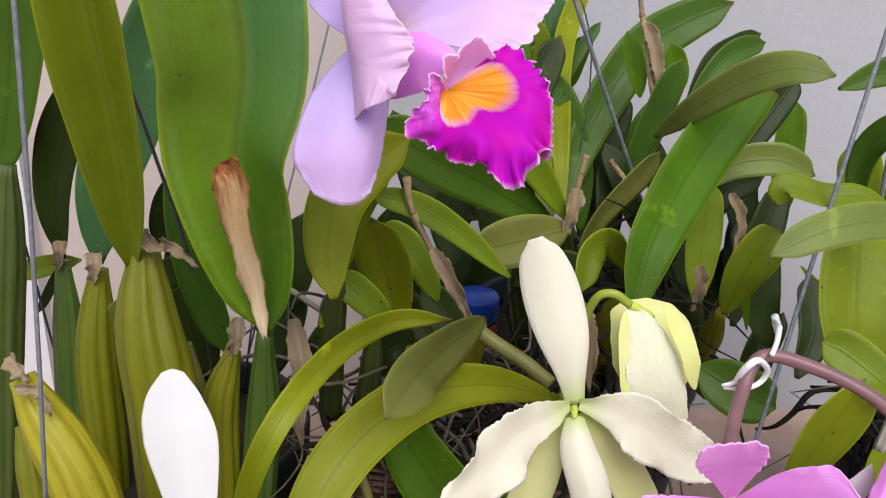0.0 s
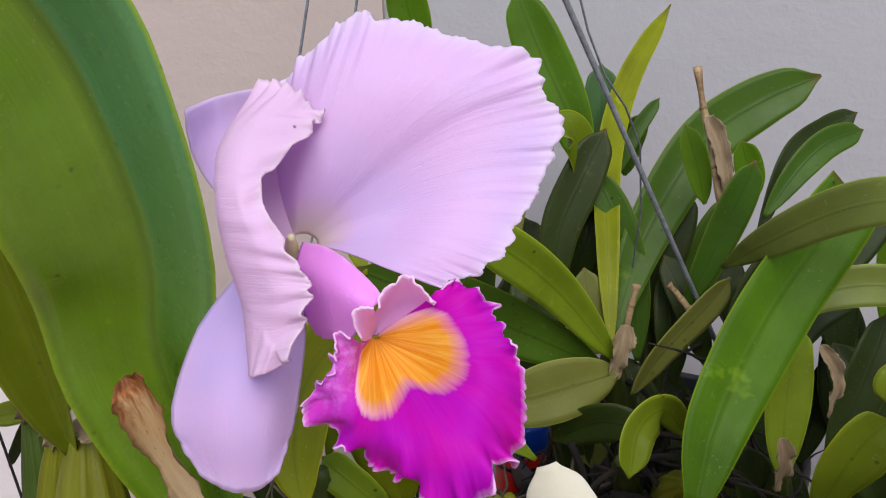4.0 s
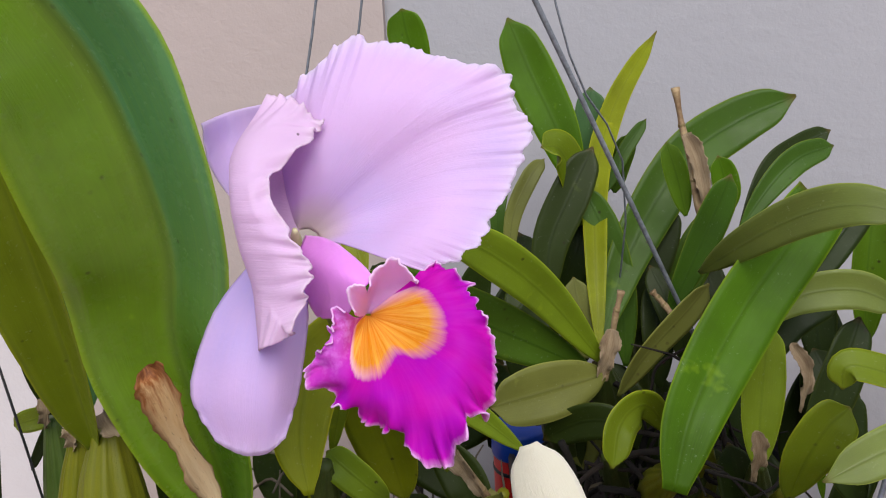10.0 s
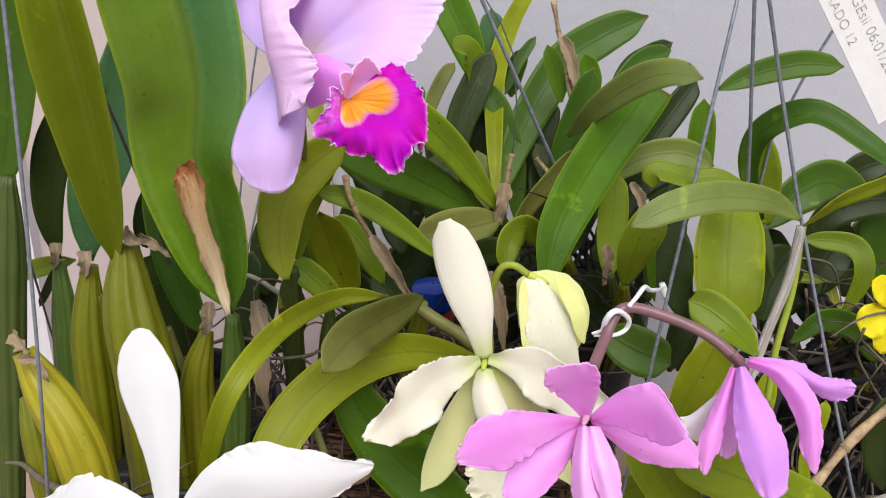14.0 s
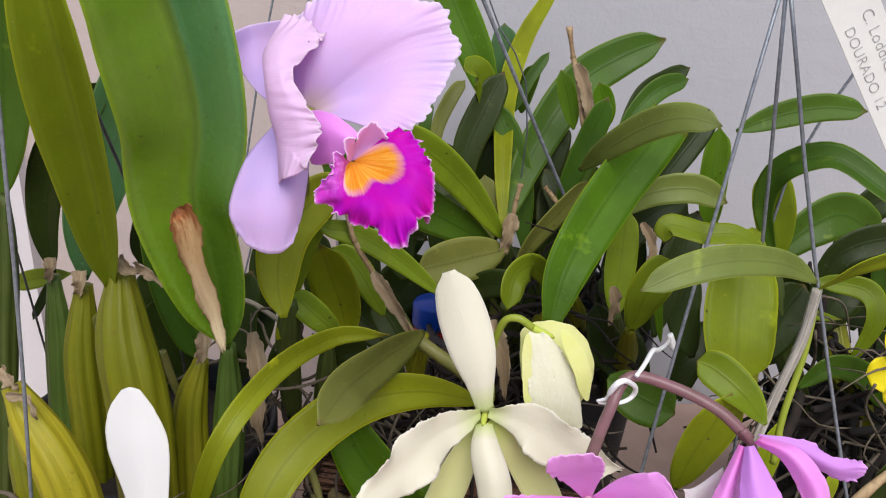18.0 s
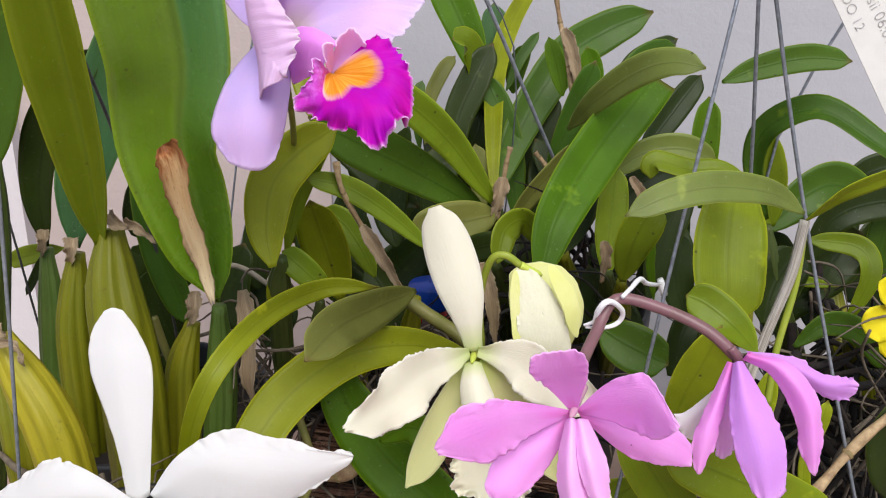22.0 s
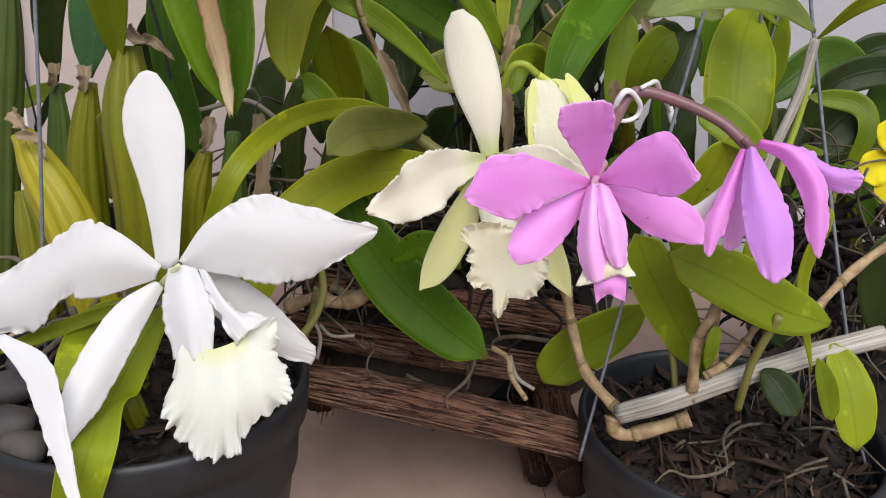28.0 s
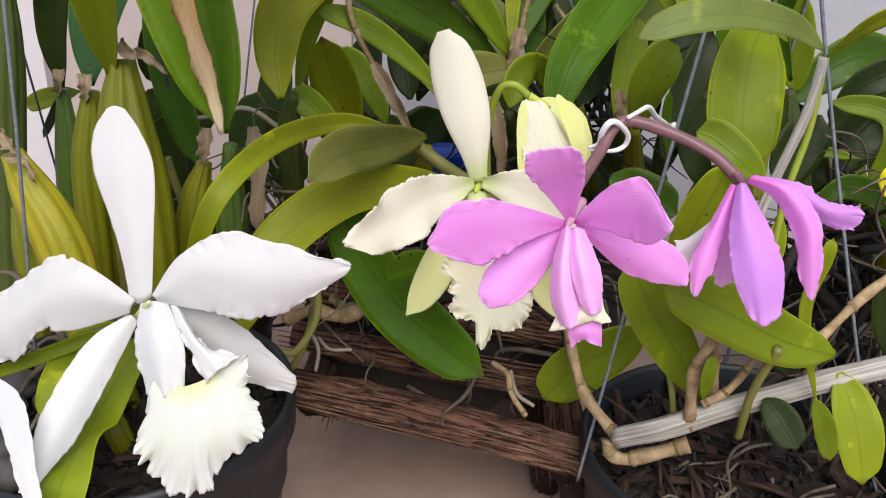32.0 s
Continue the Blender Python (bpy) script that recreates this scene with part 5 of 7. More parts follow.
bulb(basketed, ((-0.081, 0.600, 0.289), (-0.086, 0.610, 0.242), (-0.093, 0.630, 0.185)), 0.0150, "dark")
bulb(potted, ((0.202, 0.560, 0.390), (0.211, 0.560, 0.341), (0.208, 0.540, 0.281)), 0.0118, "olive")
bulb(far, ((0.269, 0.680, 0.321), (0.283, 0.680, 0.265), (0.319, 0.680, 0.179)), 0.0193, "dark")
bulb(far, ((0.358, 0.760, 0.278), (0.362, 0.740, 0.229), (0.368, 0.700, 0.180)), 0.0210, "olive")
bulb(far, ((0.326, 0.630, 0.257), (0.346, 0.650, 0.216), (0.373, 0.670, 0.162)), 0.0190, "olive")
twig(far, ((0.353, 0.600, 0.290), (0.385, 0.630, 0.232), (0.409, 0.660, 0.157)), 0.0041, "lime")

# filler leaves in the dense clump, mostly near-black to stand in for shade
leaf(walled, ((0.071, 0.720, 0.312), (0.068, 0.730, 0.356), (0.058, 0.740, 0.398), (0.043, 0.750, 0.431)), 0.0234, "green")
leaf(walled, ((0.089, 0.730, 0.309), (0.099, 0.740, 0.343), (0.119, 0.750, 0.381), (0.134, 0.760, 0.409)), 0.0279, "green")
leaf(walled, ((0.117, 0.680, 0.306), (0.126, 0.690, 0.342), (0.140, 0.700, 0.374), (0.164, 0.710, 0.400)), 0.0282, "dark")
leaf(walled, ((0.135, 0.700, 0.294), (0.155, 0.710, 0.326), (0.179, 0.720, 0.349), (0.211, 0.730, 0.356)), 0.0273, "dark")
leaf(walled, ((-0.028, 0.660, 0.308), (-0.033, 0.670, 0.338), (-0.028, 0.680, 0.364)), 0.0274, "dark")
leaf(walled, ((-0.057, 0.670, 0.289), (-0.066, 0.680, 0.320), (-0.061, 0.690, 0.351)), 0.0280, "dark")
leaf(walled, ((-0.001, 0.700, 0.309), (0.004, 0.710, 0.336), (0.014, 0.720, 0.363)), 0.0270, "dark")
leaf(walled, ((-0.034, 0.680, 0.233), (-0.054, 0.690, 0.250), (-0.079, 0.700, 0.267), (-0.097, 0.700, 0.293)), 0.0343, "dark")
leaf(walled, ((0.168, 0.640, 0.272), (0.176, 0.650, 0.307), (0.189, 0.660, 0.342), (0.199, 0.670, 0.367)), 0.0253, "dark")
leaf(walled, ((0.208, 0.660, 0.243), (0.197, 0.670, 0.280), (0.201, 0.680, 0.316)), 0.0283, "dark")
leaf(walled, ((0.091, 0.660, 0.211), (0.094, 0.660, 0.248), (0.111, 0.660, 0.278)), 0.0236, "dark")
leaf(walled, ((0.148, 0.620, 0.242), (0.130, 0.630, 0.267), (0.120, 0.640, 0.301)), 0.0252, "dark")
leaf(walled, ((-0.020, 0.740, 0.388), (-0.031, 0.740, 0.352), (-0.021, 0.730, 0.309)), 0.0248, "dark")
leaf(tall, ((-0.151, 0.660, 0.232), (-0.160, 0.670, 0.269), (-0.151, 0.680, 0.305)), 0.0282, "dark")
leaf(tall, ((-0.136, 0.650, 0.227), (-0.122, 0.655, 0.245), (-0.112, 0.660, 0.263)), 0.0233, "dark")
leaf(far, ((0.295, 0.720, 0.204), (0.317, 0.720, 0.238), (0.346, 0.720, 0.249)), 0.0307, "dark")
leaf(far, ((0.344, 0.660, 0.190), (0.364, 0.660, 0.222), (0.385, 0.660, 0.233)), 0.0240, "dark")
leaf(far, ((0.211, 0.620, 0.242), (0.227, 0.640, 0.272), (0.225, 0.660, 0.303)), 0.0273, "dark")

# filler leaves deep in the clump, inner shade put into their dark colour
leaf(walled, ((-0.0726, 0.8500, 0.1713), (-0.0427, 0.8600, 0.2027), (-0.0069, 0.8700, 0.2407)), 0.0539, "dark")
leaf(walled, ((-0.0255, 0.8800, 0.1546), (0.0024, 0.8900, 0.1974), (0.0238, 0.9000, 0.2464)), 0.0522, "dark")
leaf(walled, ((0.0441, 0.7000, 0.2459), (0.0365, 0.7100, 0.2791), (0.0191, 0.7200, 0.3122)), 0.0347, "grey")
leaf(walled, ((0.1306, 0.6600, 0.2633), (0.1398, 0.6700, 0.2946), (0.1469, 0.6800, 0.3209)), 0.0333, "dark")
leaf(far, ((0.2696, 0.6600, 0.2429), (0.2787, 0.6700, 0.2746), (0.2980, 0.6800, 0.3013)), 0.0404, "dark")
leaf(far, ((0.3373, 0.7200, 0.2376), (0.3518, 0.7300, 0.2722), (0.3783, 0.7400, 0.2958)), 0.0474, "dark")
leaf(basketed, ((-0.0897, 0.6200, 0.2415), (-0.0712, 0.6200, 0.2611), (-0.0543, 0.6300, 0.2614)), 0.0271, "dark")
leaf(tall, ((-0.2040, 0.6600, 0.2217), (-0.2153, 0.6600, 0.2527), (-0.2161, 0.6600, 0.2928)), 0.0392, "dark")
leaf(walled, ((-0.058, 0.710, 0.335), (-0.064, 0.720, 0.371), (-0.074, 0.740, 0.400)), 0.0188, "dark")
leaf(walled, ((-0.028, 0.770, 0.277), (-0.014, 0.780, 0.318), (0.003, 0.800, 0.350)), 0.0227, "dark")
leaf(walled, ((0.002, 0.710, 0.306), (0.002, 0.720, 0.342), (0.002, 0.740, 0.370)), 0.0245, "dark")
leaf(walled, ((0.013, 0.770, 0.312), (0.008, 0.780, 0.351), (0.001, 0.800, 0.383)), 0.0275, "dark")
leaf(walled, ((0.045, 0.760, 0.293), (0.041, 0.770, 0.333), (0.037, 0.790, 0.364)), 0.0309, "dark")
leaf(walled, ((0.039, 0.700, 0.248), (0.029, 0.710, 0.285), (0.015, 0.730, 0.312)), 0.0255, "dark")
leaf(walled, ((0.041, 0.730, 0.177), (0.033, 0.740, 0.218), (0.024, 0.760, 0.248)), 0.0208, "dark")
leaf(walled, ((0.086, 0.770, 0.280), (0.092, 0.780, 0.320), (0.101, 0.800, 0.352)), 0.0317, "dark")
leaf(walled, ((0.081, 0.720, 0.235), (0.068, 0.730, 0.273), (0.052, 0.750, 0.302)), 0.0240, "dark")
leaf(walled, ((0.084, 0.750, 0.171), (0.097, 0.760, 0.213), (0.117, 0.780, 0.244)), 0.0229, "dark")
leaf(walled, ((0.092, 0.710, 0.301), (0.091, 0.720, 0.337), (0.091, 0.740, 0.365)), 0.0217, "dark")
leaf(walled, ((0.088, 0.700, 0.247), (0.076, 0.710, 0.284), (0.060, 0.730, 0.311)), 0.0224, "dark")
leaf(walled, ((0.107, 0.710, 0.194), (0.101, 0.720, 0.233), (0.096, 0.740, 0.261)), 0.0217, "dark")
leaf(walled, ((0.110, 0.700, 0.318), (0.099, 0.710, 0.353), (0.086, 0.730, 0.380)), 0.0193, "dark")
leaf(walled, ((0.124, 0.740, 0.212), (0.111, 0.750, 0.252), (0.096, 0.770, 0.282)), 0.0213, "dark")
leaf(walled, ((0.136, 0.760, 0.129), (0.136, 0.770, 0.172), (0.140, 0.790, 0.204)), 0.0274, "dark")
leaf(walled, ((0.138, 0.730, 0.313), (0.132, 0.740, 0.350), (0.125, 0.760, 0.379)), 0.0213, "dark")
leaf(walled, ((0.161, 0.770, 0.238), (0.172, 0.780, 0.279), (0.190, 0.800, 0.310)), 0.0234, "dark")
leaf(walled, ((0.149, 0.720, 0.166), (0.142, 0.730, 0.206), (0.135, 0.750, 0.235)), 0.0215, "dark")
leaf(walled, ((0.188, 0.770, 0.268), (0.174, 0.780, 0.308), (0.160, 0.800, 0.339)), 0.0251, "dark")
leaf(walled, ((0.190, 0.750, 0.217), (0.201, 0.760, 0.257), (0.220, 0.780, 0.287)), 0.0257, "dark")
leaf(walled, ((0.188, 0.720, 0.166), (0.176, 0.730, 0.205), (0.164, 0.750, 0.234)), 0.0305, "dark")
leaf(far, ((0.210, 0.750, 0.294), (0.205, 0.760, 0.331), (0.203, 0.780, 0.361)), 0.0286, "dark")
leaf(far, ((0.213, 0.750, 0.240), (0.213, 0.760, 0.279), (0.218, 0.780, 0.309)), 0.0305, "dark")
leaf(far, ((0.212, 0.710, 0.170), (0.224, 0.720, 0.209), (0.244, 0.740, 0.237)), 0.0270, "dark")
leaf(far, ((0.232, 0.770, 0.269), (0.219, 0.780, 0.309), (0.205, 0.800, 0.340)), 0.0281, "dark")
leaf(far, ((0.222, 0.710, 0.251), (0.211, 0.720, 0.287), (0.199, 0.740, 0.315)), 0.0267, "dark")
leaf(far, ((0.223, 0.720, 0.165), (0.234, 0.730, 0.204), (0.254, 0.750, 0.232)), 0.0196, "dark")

# filler leaves behind the stems, darkened in colour to read as shade
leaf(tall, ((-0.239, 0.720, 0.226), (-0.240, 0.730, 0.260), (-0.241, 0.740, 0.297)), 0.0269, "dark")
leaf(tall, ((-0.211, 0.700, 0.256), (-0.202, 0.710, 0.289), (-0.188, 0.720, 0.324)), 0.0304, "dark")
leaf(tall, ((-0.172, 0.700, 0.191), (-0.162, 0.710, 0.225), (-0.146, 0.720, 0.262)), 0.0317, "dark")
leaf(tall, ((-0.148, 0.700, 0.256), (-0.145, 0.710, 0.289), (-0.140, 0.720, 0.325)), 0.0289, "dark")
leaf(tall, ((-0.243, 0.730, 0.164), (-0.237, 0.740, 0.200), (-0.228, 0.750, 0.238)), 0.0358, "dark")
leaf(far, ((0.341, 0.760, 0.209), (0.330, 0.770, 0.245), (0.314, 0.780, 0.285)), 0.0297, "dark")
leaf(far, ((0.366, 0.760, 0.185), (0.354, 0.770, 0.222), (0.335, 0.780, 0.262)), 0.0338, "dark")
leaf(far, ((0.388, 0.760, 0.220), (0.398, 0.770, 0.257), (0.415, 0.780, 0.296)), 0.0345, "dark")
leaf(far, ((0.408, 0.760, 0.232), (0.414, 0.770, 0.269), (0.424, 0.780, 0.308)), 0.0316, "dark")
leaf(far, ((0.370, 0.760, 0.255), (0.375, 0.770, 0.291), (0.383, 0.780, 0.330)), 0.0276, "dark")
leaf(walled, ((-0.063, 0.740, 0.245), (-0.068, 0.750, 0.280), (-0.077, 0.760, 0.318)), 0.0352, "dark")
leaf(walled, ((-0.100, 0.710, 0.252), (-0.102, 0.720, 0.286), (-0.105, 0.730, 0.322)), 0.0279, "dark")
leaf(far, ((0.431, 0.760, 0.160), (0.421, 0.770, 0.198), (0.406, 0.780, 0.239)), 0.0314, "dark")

# lavender flower
f1 = flower(tall, (-0.074, 0.445, 0.479), (-0.070, 0.428, 0.496), CREAMCOL, "large lavender flower with a frilled magenta lip")
sheet(f1, "sepal", (
    ((-0.0805, 0.4470, 0.4910), (-0.0955, 0.4550, 0.4996), (-0.1050, 0.4590, 0.5130), (-0.1061, 0.4590, 0.5274)),
    ((-0.0788, 0.4500, 0.4945), (-0.0910, 0.4620, 0.5076), (-0.0976, 0.4680, 0.5199), (-0.0982, 0.4680, 0.5297)),
    ((-0.0758, 0.4500, 0.4989), (-0.0804, 0.4600, 0.5132), (-0.0816, 0.4640, 0.5247), (-0.0822, 0.4640, 0.5330))), LAVSEPAL, edge='all', frill=0.00064)
sheet(f1, "sepal", (
    ((-0.0816, 0.4280, 0.4919), (-0.0959, 0.4210, 0.4752), (-0.1027, 0.4110, 0.4539), (-0.0945, 0.4040, 0.4400)),
    ((-0.0765, 0.4260, 0.4920), (-0.0826, 0.4120, 0.4756), (-0.0863, 0.4020, 0.4571), (-0.0860, 0.4010, 0.4373)),
    ((-0.0717, 0.4260, 0.4917), (-0.0726, 0.4120, 0.4756), (-0.0748, 0.4020, 0.4571), (-0.0788, 0.4020, 0.4368)),
    ((-0.0686, 0.4280, 0.4893), (-0.0668, 0.4210, 0.4734), (-0.0690, 0.4110, 0.4541), (-0.0729, 0.4040, 0.4409))), LAVSEPAL, edge='all', frill=0.00064)
sheet(f1, "petal", (
    ((-0.0710, 0.4340, 0.4961), (-0.0750, 0.4400, 0.5083), (-0.0768, 0.4460, 0.5219), (-0.0752, 0.4500, 0.5354)),
    ((-0.0700, 0.4340, 0.4971), (-0.0667, 0.4320, 0.5158), (-0.0629, 0.4360, 0.5336), (-0.0584, 0.4470, 0.5502)),
    ((-0.0686, 0.4340, 0.4974), (-0.0582, 0.4300, 0.5184), (-0.0473, 0.4320, 0.5375), (-0.0391, 0.4450, 0.5528)),
    ((-0.0670, 0.4340, 0.4974), (-0.0491, 0.4305, 0.5170), (-0.0293, 0.4310, 0.5336), (-0.0077, 0.4410, 0.5428)),
    ((-0.0658, 0.4340, 0.4967), (-0.0454, 0.4315, 0.5127), (-0.0236, 0.4305, 0.5233), (0.0002, 0.4370, 0.5256)),
    ((-0.0648, 0.4340, 0.4960), (-0.0441, 0.4300, 0.5040), (-0.0236, 0.4240, 0.5095), (-0.0048, 0.4280, 0.5076)),
    ((-0.0643, 0.4340, 0.4950), (-0.0462, 0.4240, 0.4988), (-0.0303, 0.4140, 0.4999), (-0.0161, 0.4140, 0.4948)),
    ((-0.0644, 0.4340, 0.4940), (-0.0546, 0.4240, 0.4954), (-0.0409, 0.4120, 0.4948), (-0.0286, 0.4080, 0.4918))), LAVFAN, edge='tip', frill=0.00208, teeth=0.0019, n=60, m=260)
sheet(f1, "petal", (
    ((-0.0736, 0.4440, 0.5190), (-0.0797, 0.4480, 0.5282), (-0.0772, 0.4420, 0.5374), (-0.0689, 0.4360, 0.5371), (-0.0586, 0.4300, 0.5311)),
    ((-0.0727, 0.4420, 0.5128), (-0.0833, 0.4420, 0.5187), (-0.0855, 0.4260, 0.5248), (-0.0760, 0.4170, 0.5284), (-0.0616, 0.4240, 0.5276)),
    ((-0.0715, 0.4380, 0.5046), (-0.0814, 0.4360, 0.5070), (-0.0836, 0.4120, 0.5140), (-0.0755, 0.4020, 0.5164), (-0.0705, 0.4040, 0.5179)),
    ((-0.0704, 0.4340, 0.4974), (-0.0805, 0.4300, 0.4921), (-0.0817, 0.4080, 0.5008), (-0.0707, 0.3970, 0.5042), (-0.0603, 0.3940, 0.5037)),
    ((-0.0704, 0.4310, 0.4953), (-0.0798, 0.4240, 0.4824), (-0.0775, 0.4040, 0.4884), (-0.0674, 0.3930, 0.4919), (-0.0575, 0.3890, 0.4955)),
    ((-0.0710, 0.4290, 0.4936), (-0.0788, 0.4120, 0.4689), (-0.0753, 0.3960, 0.4744), (-0.0721, 0.3900, 0.4768), (-0.0633, 0.3890, 0.4810))), LAVFOLD, edge='first', frill=0.0032, teeth=0.0007, n=60, m=110)
sheet(f1, "lip_tube", (
    ((-0.0667, 0.4270, 0.4975), (-0.0565, 0.4140, 0.4999), (-0.0471, 0.4020, 0.4983), (-0.0412, 0.3960, 0.4945)),
    ((-0.0674, 0.4200, 0.4920), (-0.0563, 0.4040, 0.4947), (-0.0491, 0.3960, 0.4946), (-0.0441, 0.3940, 0.4921)),
    ((-0.0673, 0.4240, 0.4790), (-0.0604, 0.4100, 0.4831), (-0.0545, 0.4020, 0.4845), (-0.0492, 0.3980, 0.4838)),
    ((-0.0664, 0.4280, 0.4718), (-0.0614, 0.4160, 0.4751), (-0.0561, 0.4060, 0.4787), (-0.0515, 0.4000, 0.4813))), LIPTUBE, edge='side', frill=0.00048)
sheet(f1, "lip_lobe", (
    ((-0.0458, 0.4005, 0.4817), (-0.0462, 0.3940, 0.4842), (-0.0458, 0.3880, 0.4877)),
    ((-0.0456, 0.4020, 0.4815), (-0.0456, 0.3950, 0.4879), (-0.0460, 0.3860, 0.4954)),
    ((-0.0453, 0.4030, 0.4816), (-0.0436, 0.3970, 0.4890), (-0.0424, 0.3870, 0.4961))), LIPLOBE, edge='tip', frill=0.00144, teeth=0.0006, n=24, m=60)
sheet(f1, "lip_lobe", (
    ((-0.0459, 0.4035, 0.4810), (-0.0442, 0.3990, 0.4885), (-0.0417, 0.3890, 0.4954)),
    ((-0.0456, 0.4045, 0.4808), (-0.0415, 0.4020, 0.4895), (-0.0387, 0.3910, 0.5000)),
    ((-0.0450, 0.4045, 0.4809), (-0.0371, 0.4020, 0.4903), (-0.0343, 0.3920, 0.5010)),
    ((-0.0443, 0.4045, 0.4811), (-0.0335, 0.4000, 0.4907), (-0.0308, 0.3910, 0.4976)),
    ((-0.0437, 0.4040, 0.4813), (-0.0307, 0.3960, 0.4917), (-0.0281, 0.3900, 0.4963))), LIPLOBE, edge='tip', frill=0.00224, teeth=0.0009, n=24, m=90)
sheet(f1, "lip", (
    ((-0.0459, 0.4015, 0.4817), (-0.0467, 0.3940, 0.4839), (-0.0478, 0.3870, 0.4883)),
    ((-0.0460, 0.4025, 0.4810), (-0.0490, 0.3880, 0.4818), (-0.0549, 0.3850, 0.4826)),
    ((-0.0457, 0.4025, 0.4807), (-0.0491, 0.3850, 0.4760), (-0.0577, 0.3860, 0.4732)),
    ((-0.0455, 0.4025, 0.4805), (-0.0458, 0.3800, 0.4726), (-0.0514, 0.3830, 0.4633)),
    ((-0.0450, 0.4025, 0.4804), (-0.0395, 0.3740, 0.4729), (-0.0419, 0.3760, 0.4613)),
    ((-0.0447, 0.4025, 0.4804), (-0.0338, 0.3720, 0.4725), (-0.0323, 0.3670, 0.4581)),
    ((-0.0444, 0.4025, 0.4804), (-0.0275, 0.3710, 0.4741), (-0.0219, 0.3640, 0.4598)),
    ((-0.0440, 0.4025, 0.4805), (-0.0232, 0.3740, 0.4762), (-0.0163, 0.3690, 0.4665)),
    ((-0.0438, 0.4025, 0.4807), (-0.0208, 0.3780, 0.4801), (-0.0091, 0.3770, 0.4694)),
    ((-0.0437, 0.4025, 0.4810), (-0.0213, 0.3820, 0.4854), (-0.0102, 0.3850, 0.4818)),
    ((-0.0436, 0.4025, 0.4813), (-0.0244, 0.3880, 0.4906), (-0.0128, 0.3910, 0.4907)),
    ((-0.0438, 0.4025, 0.4816), (-0.0276, 0.3930, 0.4937), (-0.0200, 0.3970, 0.4973)),
    ((-0.0439, 0.4025, 0.4818), (-0.0311, 0.3960, 0.4934), (-0.0268, 0.3980, 0.4968))), MAGENTA, edge='tip', frill=0.00576, teeth=0.0026, n=50, m=300, heart=(0.14, 0.28, 0.38, 0.49, 0.46, 0.36, 0.29, 0.38, 0.46, 0.52, 0.54, 0.46, 0.3))

# cream flowers
f2 = flower(basketed, (0.026, 0.475, 0.313), (0.023, 0.455, 0.314), LIMECOL, "cream white flower with a frilled lip")
petal(f2, "sepal", ((0.024, 0.459, 0.317), (0.018, 0.460, 0.346), (0.009, 0.467, 0.375), (0.001, 0.473, 0.398)), 0.0282, DORSAL, CREAM, cup=-0.14, n=36, m=12)
petal(f2, "petal", ((0.021, 0.459, 0.316), (-0.004, 0.440, 0.313), (-0.025, 0.415, 0.307), (-0.044, 0.395, 0.304)), 0.0322, PETAL, CREAM, wave=0.0026, waves=2.6, jag=0.07, n=110, m=18, roll=-15)
petal(f2, "petal", ((0.026, 0.459, 0.317), (0.049, 0.450, 0.315), (0.073, 0.440, 0.303), (0.098, 0.430, 0.300)), 0.0314, PETAL, CREAM, wave=0.0026, waves=2.3, jag=0.07, n=110, m=18, roll=15)
petal(f2, "sepal", ((0.021, 0.462, 0.310), (0.008, 0.455, 0.278), (-0.005, 0.445, 0.253), (-0.015, 0.437, 0.241)), 0.0210, SEPAL, CREAMY, cup=0.1)
petal(f2, "sepal", ((0.028, 0.462, 0.310), (0.048, 0.460, 0.283), (0.065, 0.455, 0.254), (0.078, 0.450, 0.233)), 0.0214, SEPAL, CREAMY, cup=0.1)
petal(f2, "lip_tube", ((0.023, 0.452, 0.314), (0.024, 0.440, 0.303), (0.028, 0.425, 0.291), (0.029, 0.415, 0.284)), 0.0194, TONGUE, CREAM, cup=-0.35)
fan(f2, "lip", (0.030, 0.405, 0.276), (0.998, 0.046, 0.030), (-0.047, 0.423, 0.905), (0.0240, 0.0235, 0.0230, 0.0219, 0.0211, 0.0206, 0.0196, 0.0189, 0.0184, 0.0181, 0.0180, 0.0177, 0.0176, 0.0177, 0.0180, 0.0185, 0.0192, 0.0198, 0.0205, 0.0216, 0.0230, 0.0248, 0.0259, 0.0274, 0.0280, 0.0268, 0.0259, 0.0194, 0.0195, 0.0200, 0.0207, 0.0195, 0.0185, 0.0196, 0.0220, 0.0216, 0.0214, 0.0215, 0.0204, 0.0194, 0.0186, 0.0192, 0.0215, 0.0302, 0.0317, 0.0301, 0.0232, 0.0217, 0.0224, 0.0244, 0.0262, 0.0265, 0.0271, 0.0272, 0.0264, 0.0258, 0.0253, 0.0250, 0.0249, 0.0249), LIPBUTTER, bowl=0.00533, reach=0.02071, frill=0.0095, jag=0.06, rings=32, sides=400, lean=(0, 0.25))
f3 = flower(basketed, (0.050, 0.475, 0.363), (0.060, 0.475, 0.358), LIMECOL, "drooping half-open pale yellow green flower")
fan(f3, "hood", (0.068, 0.476, 0.337), (1.000, -0.014, 0.007), (-0.002, 0.327, 0.945), (0.0211, 0.0208, 0.0205, 0.0209, 0.0220, 0.0225, 0.0231, 0.0245, 0.0246, 0.0251, 0.0263, 0.0268, 0.0283, 0.0288, 0.0290, 0.0261, 0.0244, 0.0235, 0.0227, 0.0226, 0.0233, 0.0233, 0.0237, 0.0249, 0.0263, 0.0264, 0.0274, 0.0288, 0.0275, 0.0272, 0.0276, 0.0252, 0.0236, 0.0230, 0.0220, 0.0212), PALEFAN, cup=-0.01536, jag=0.006)
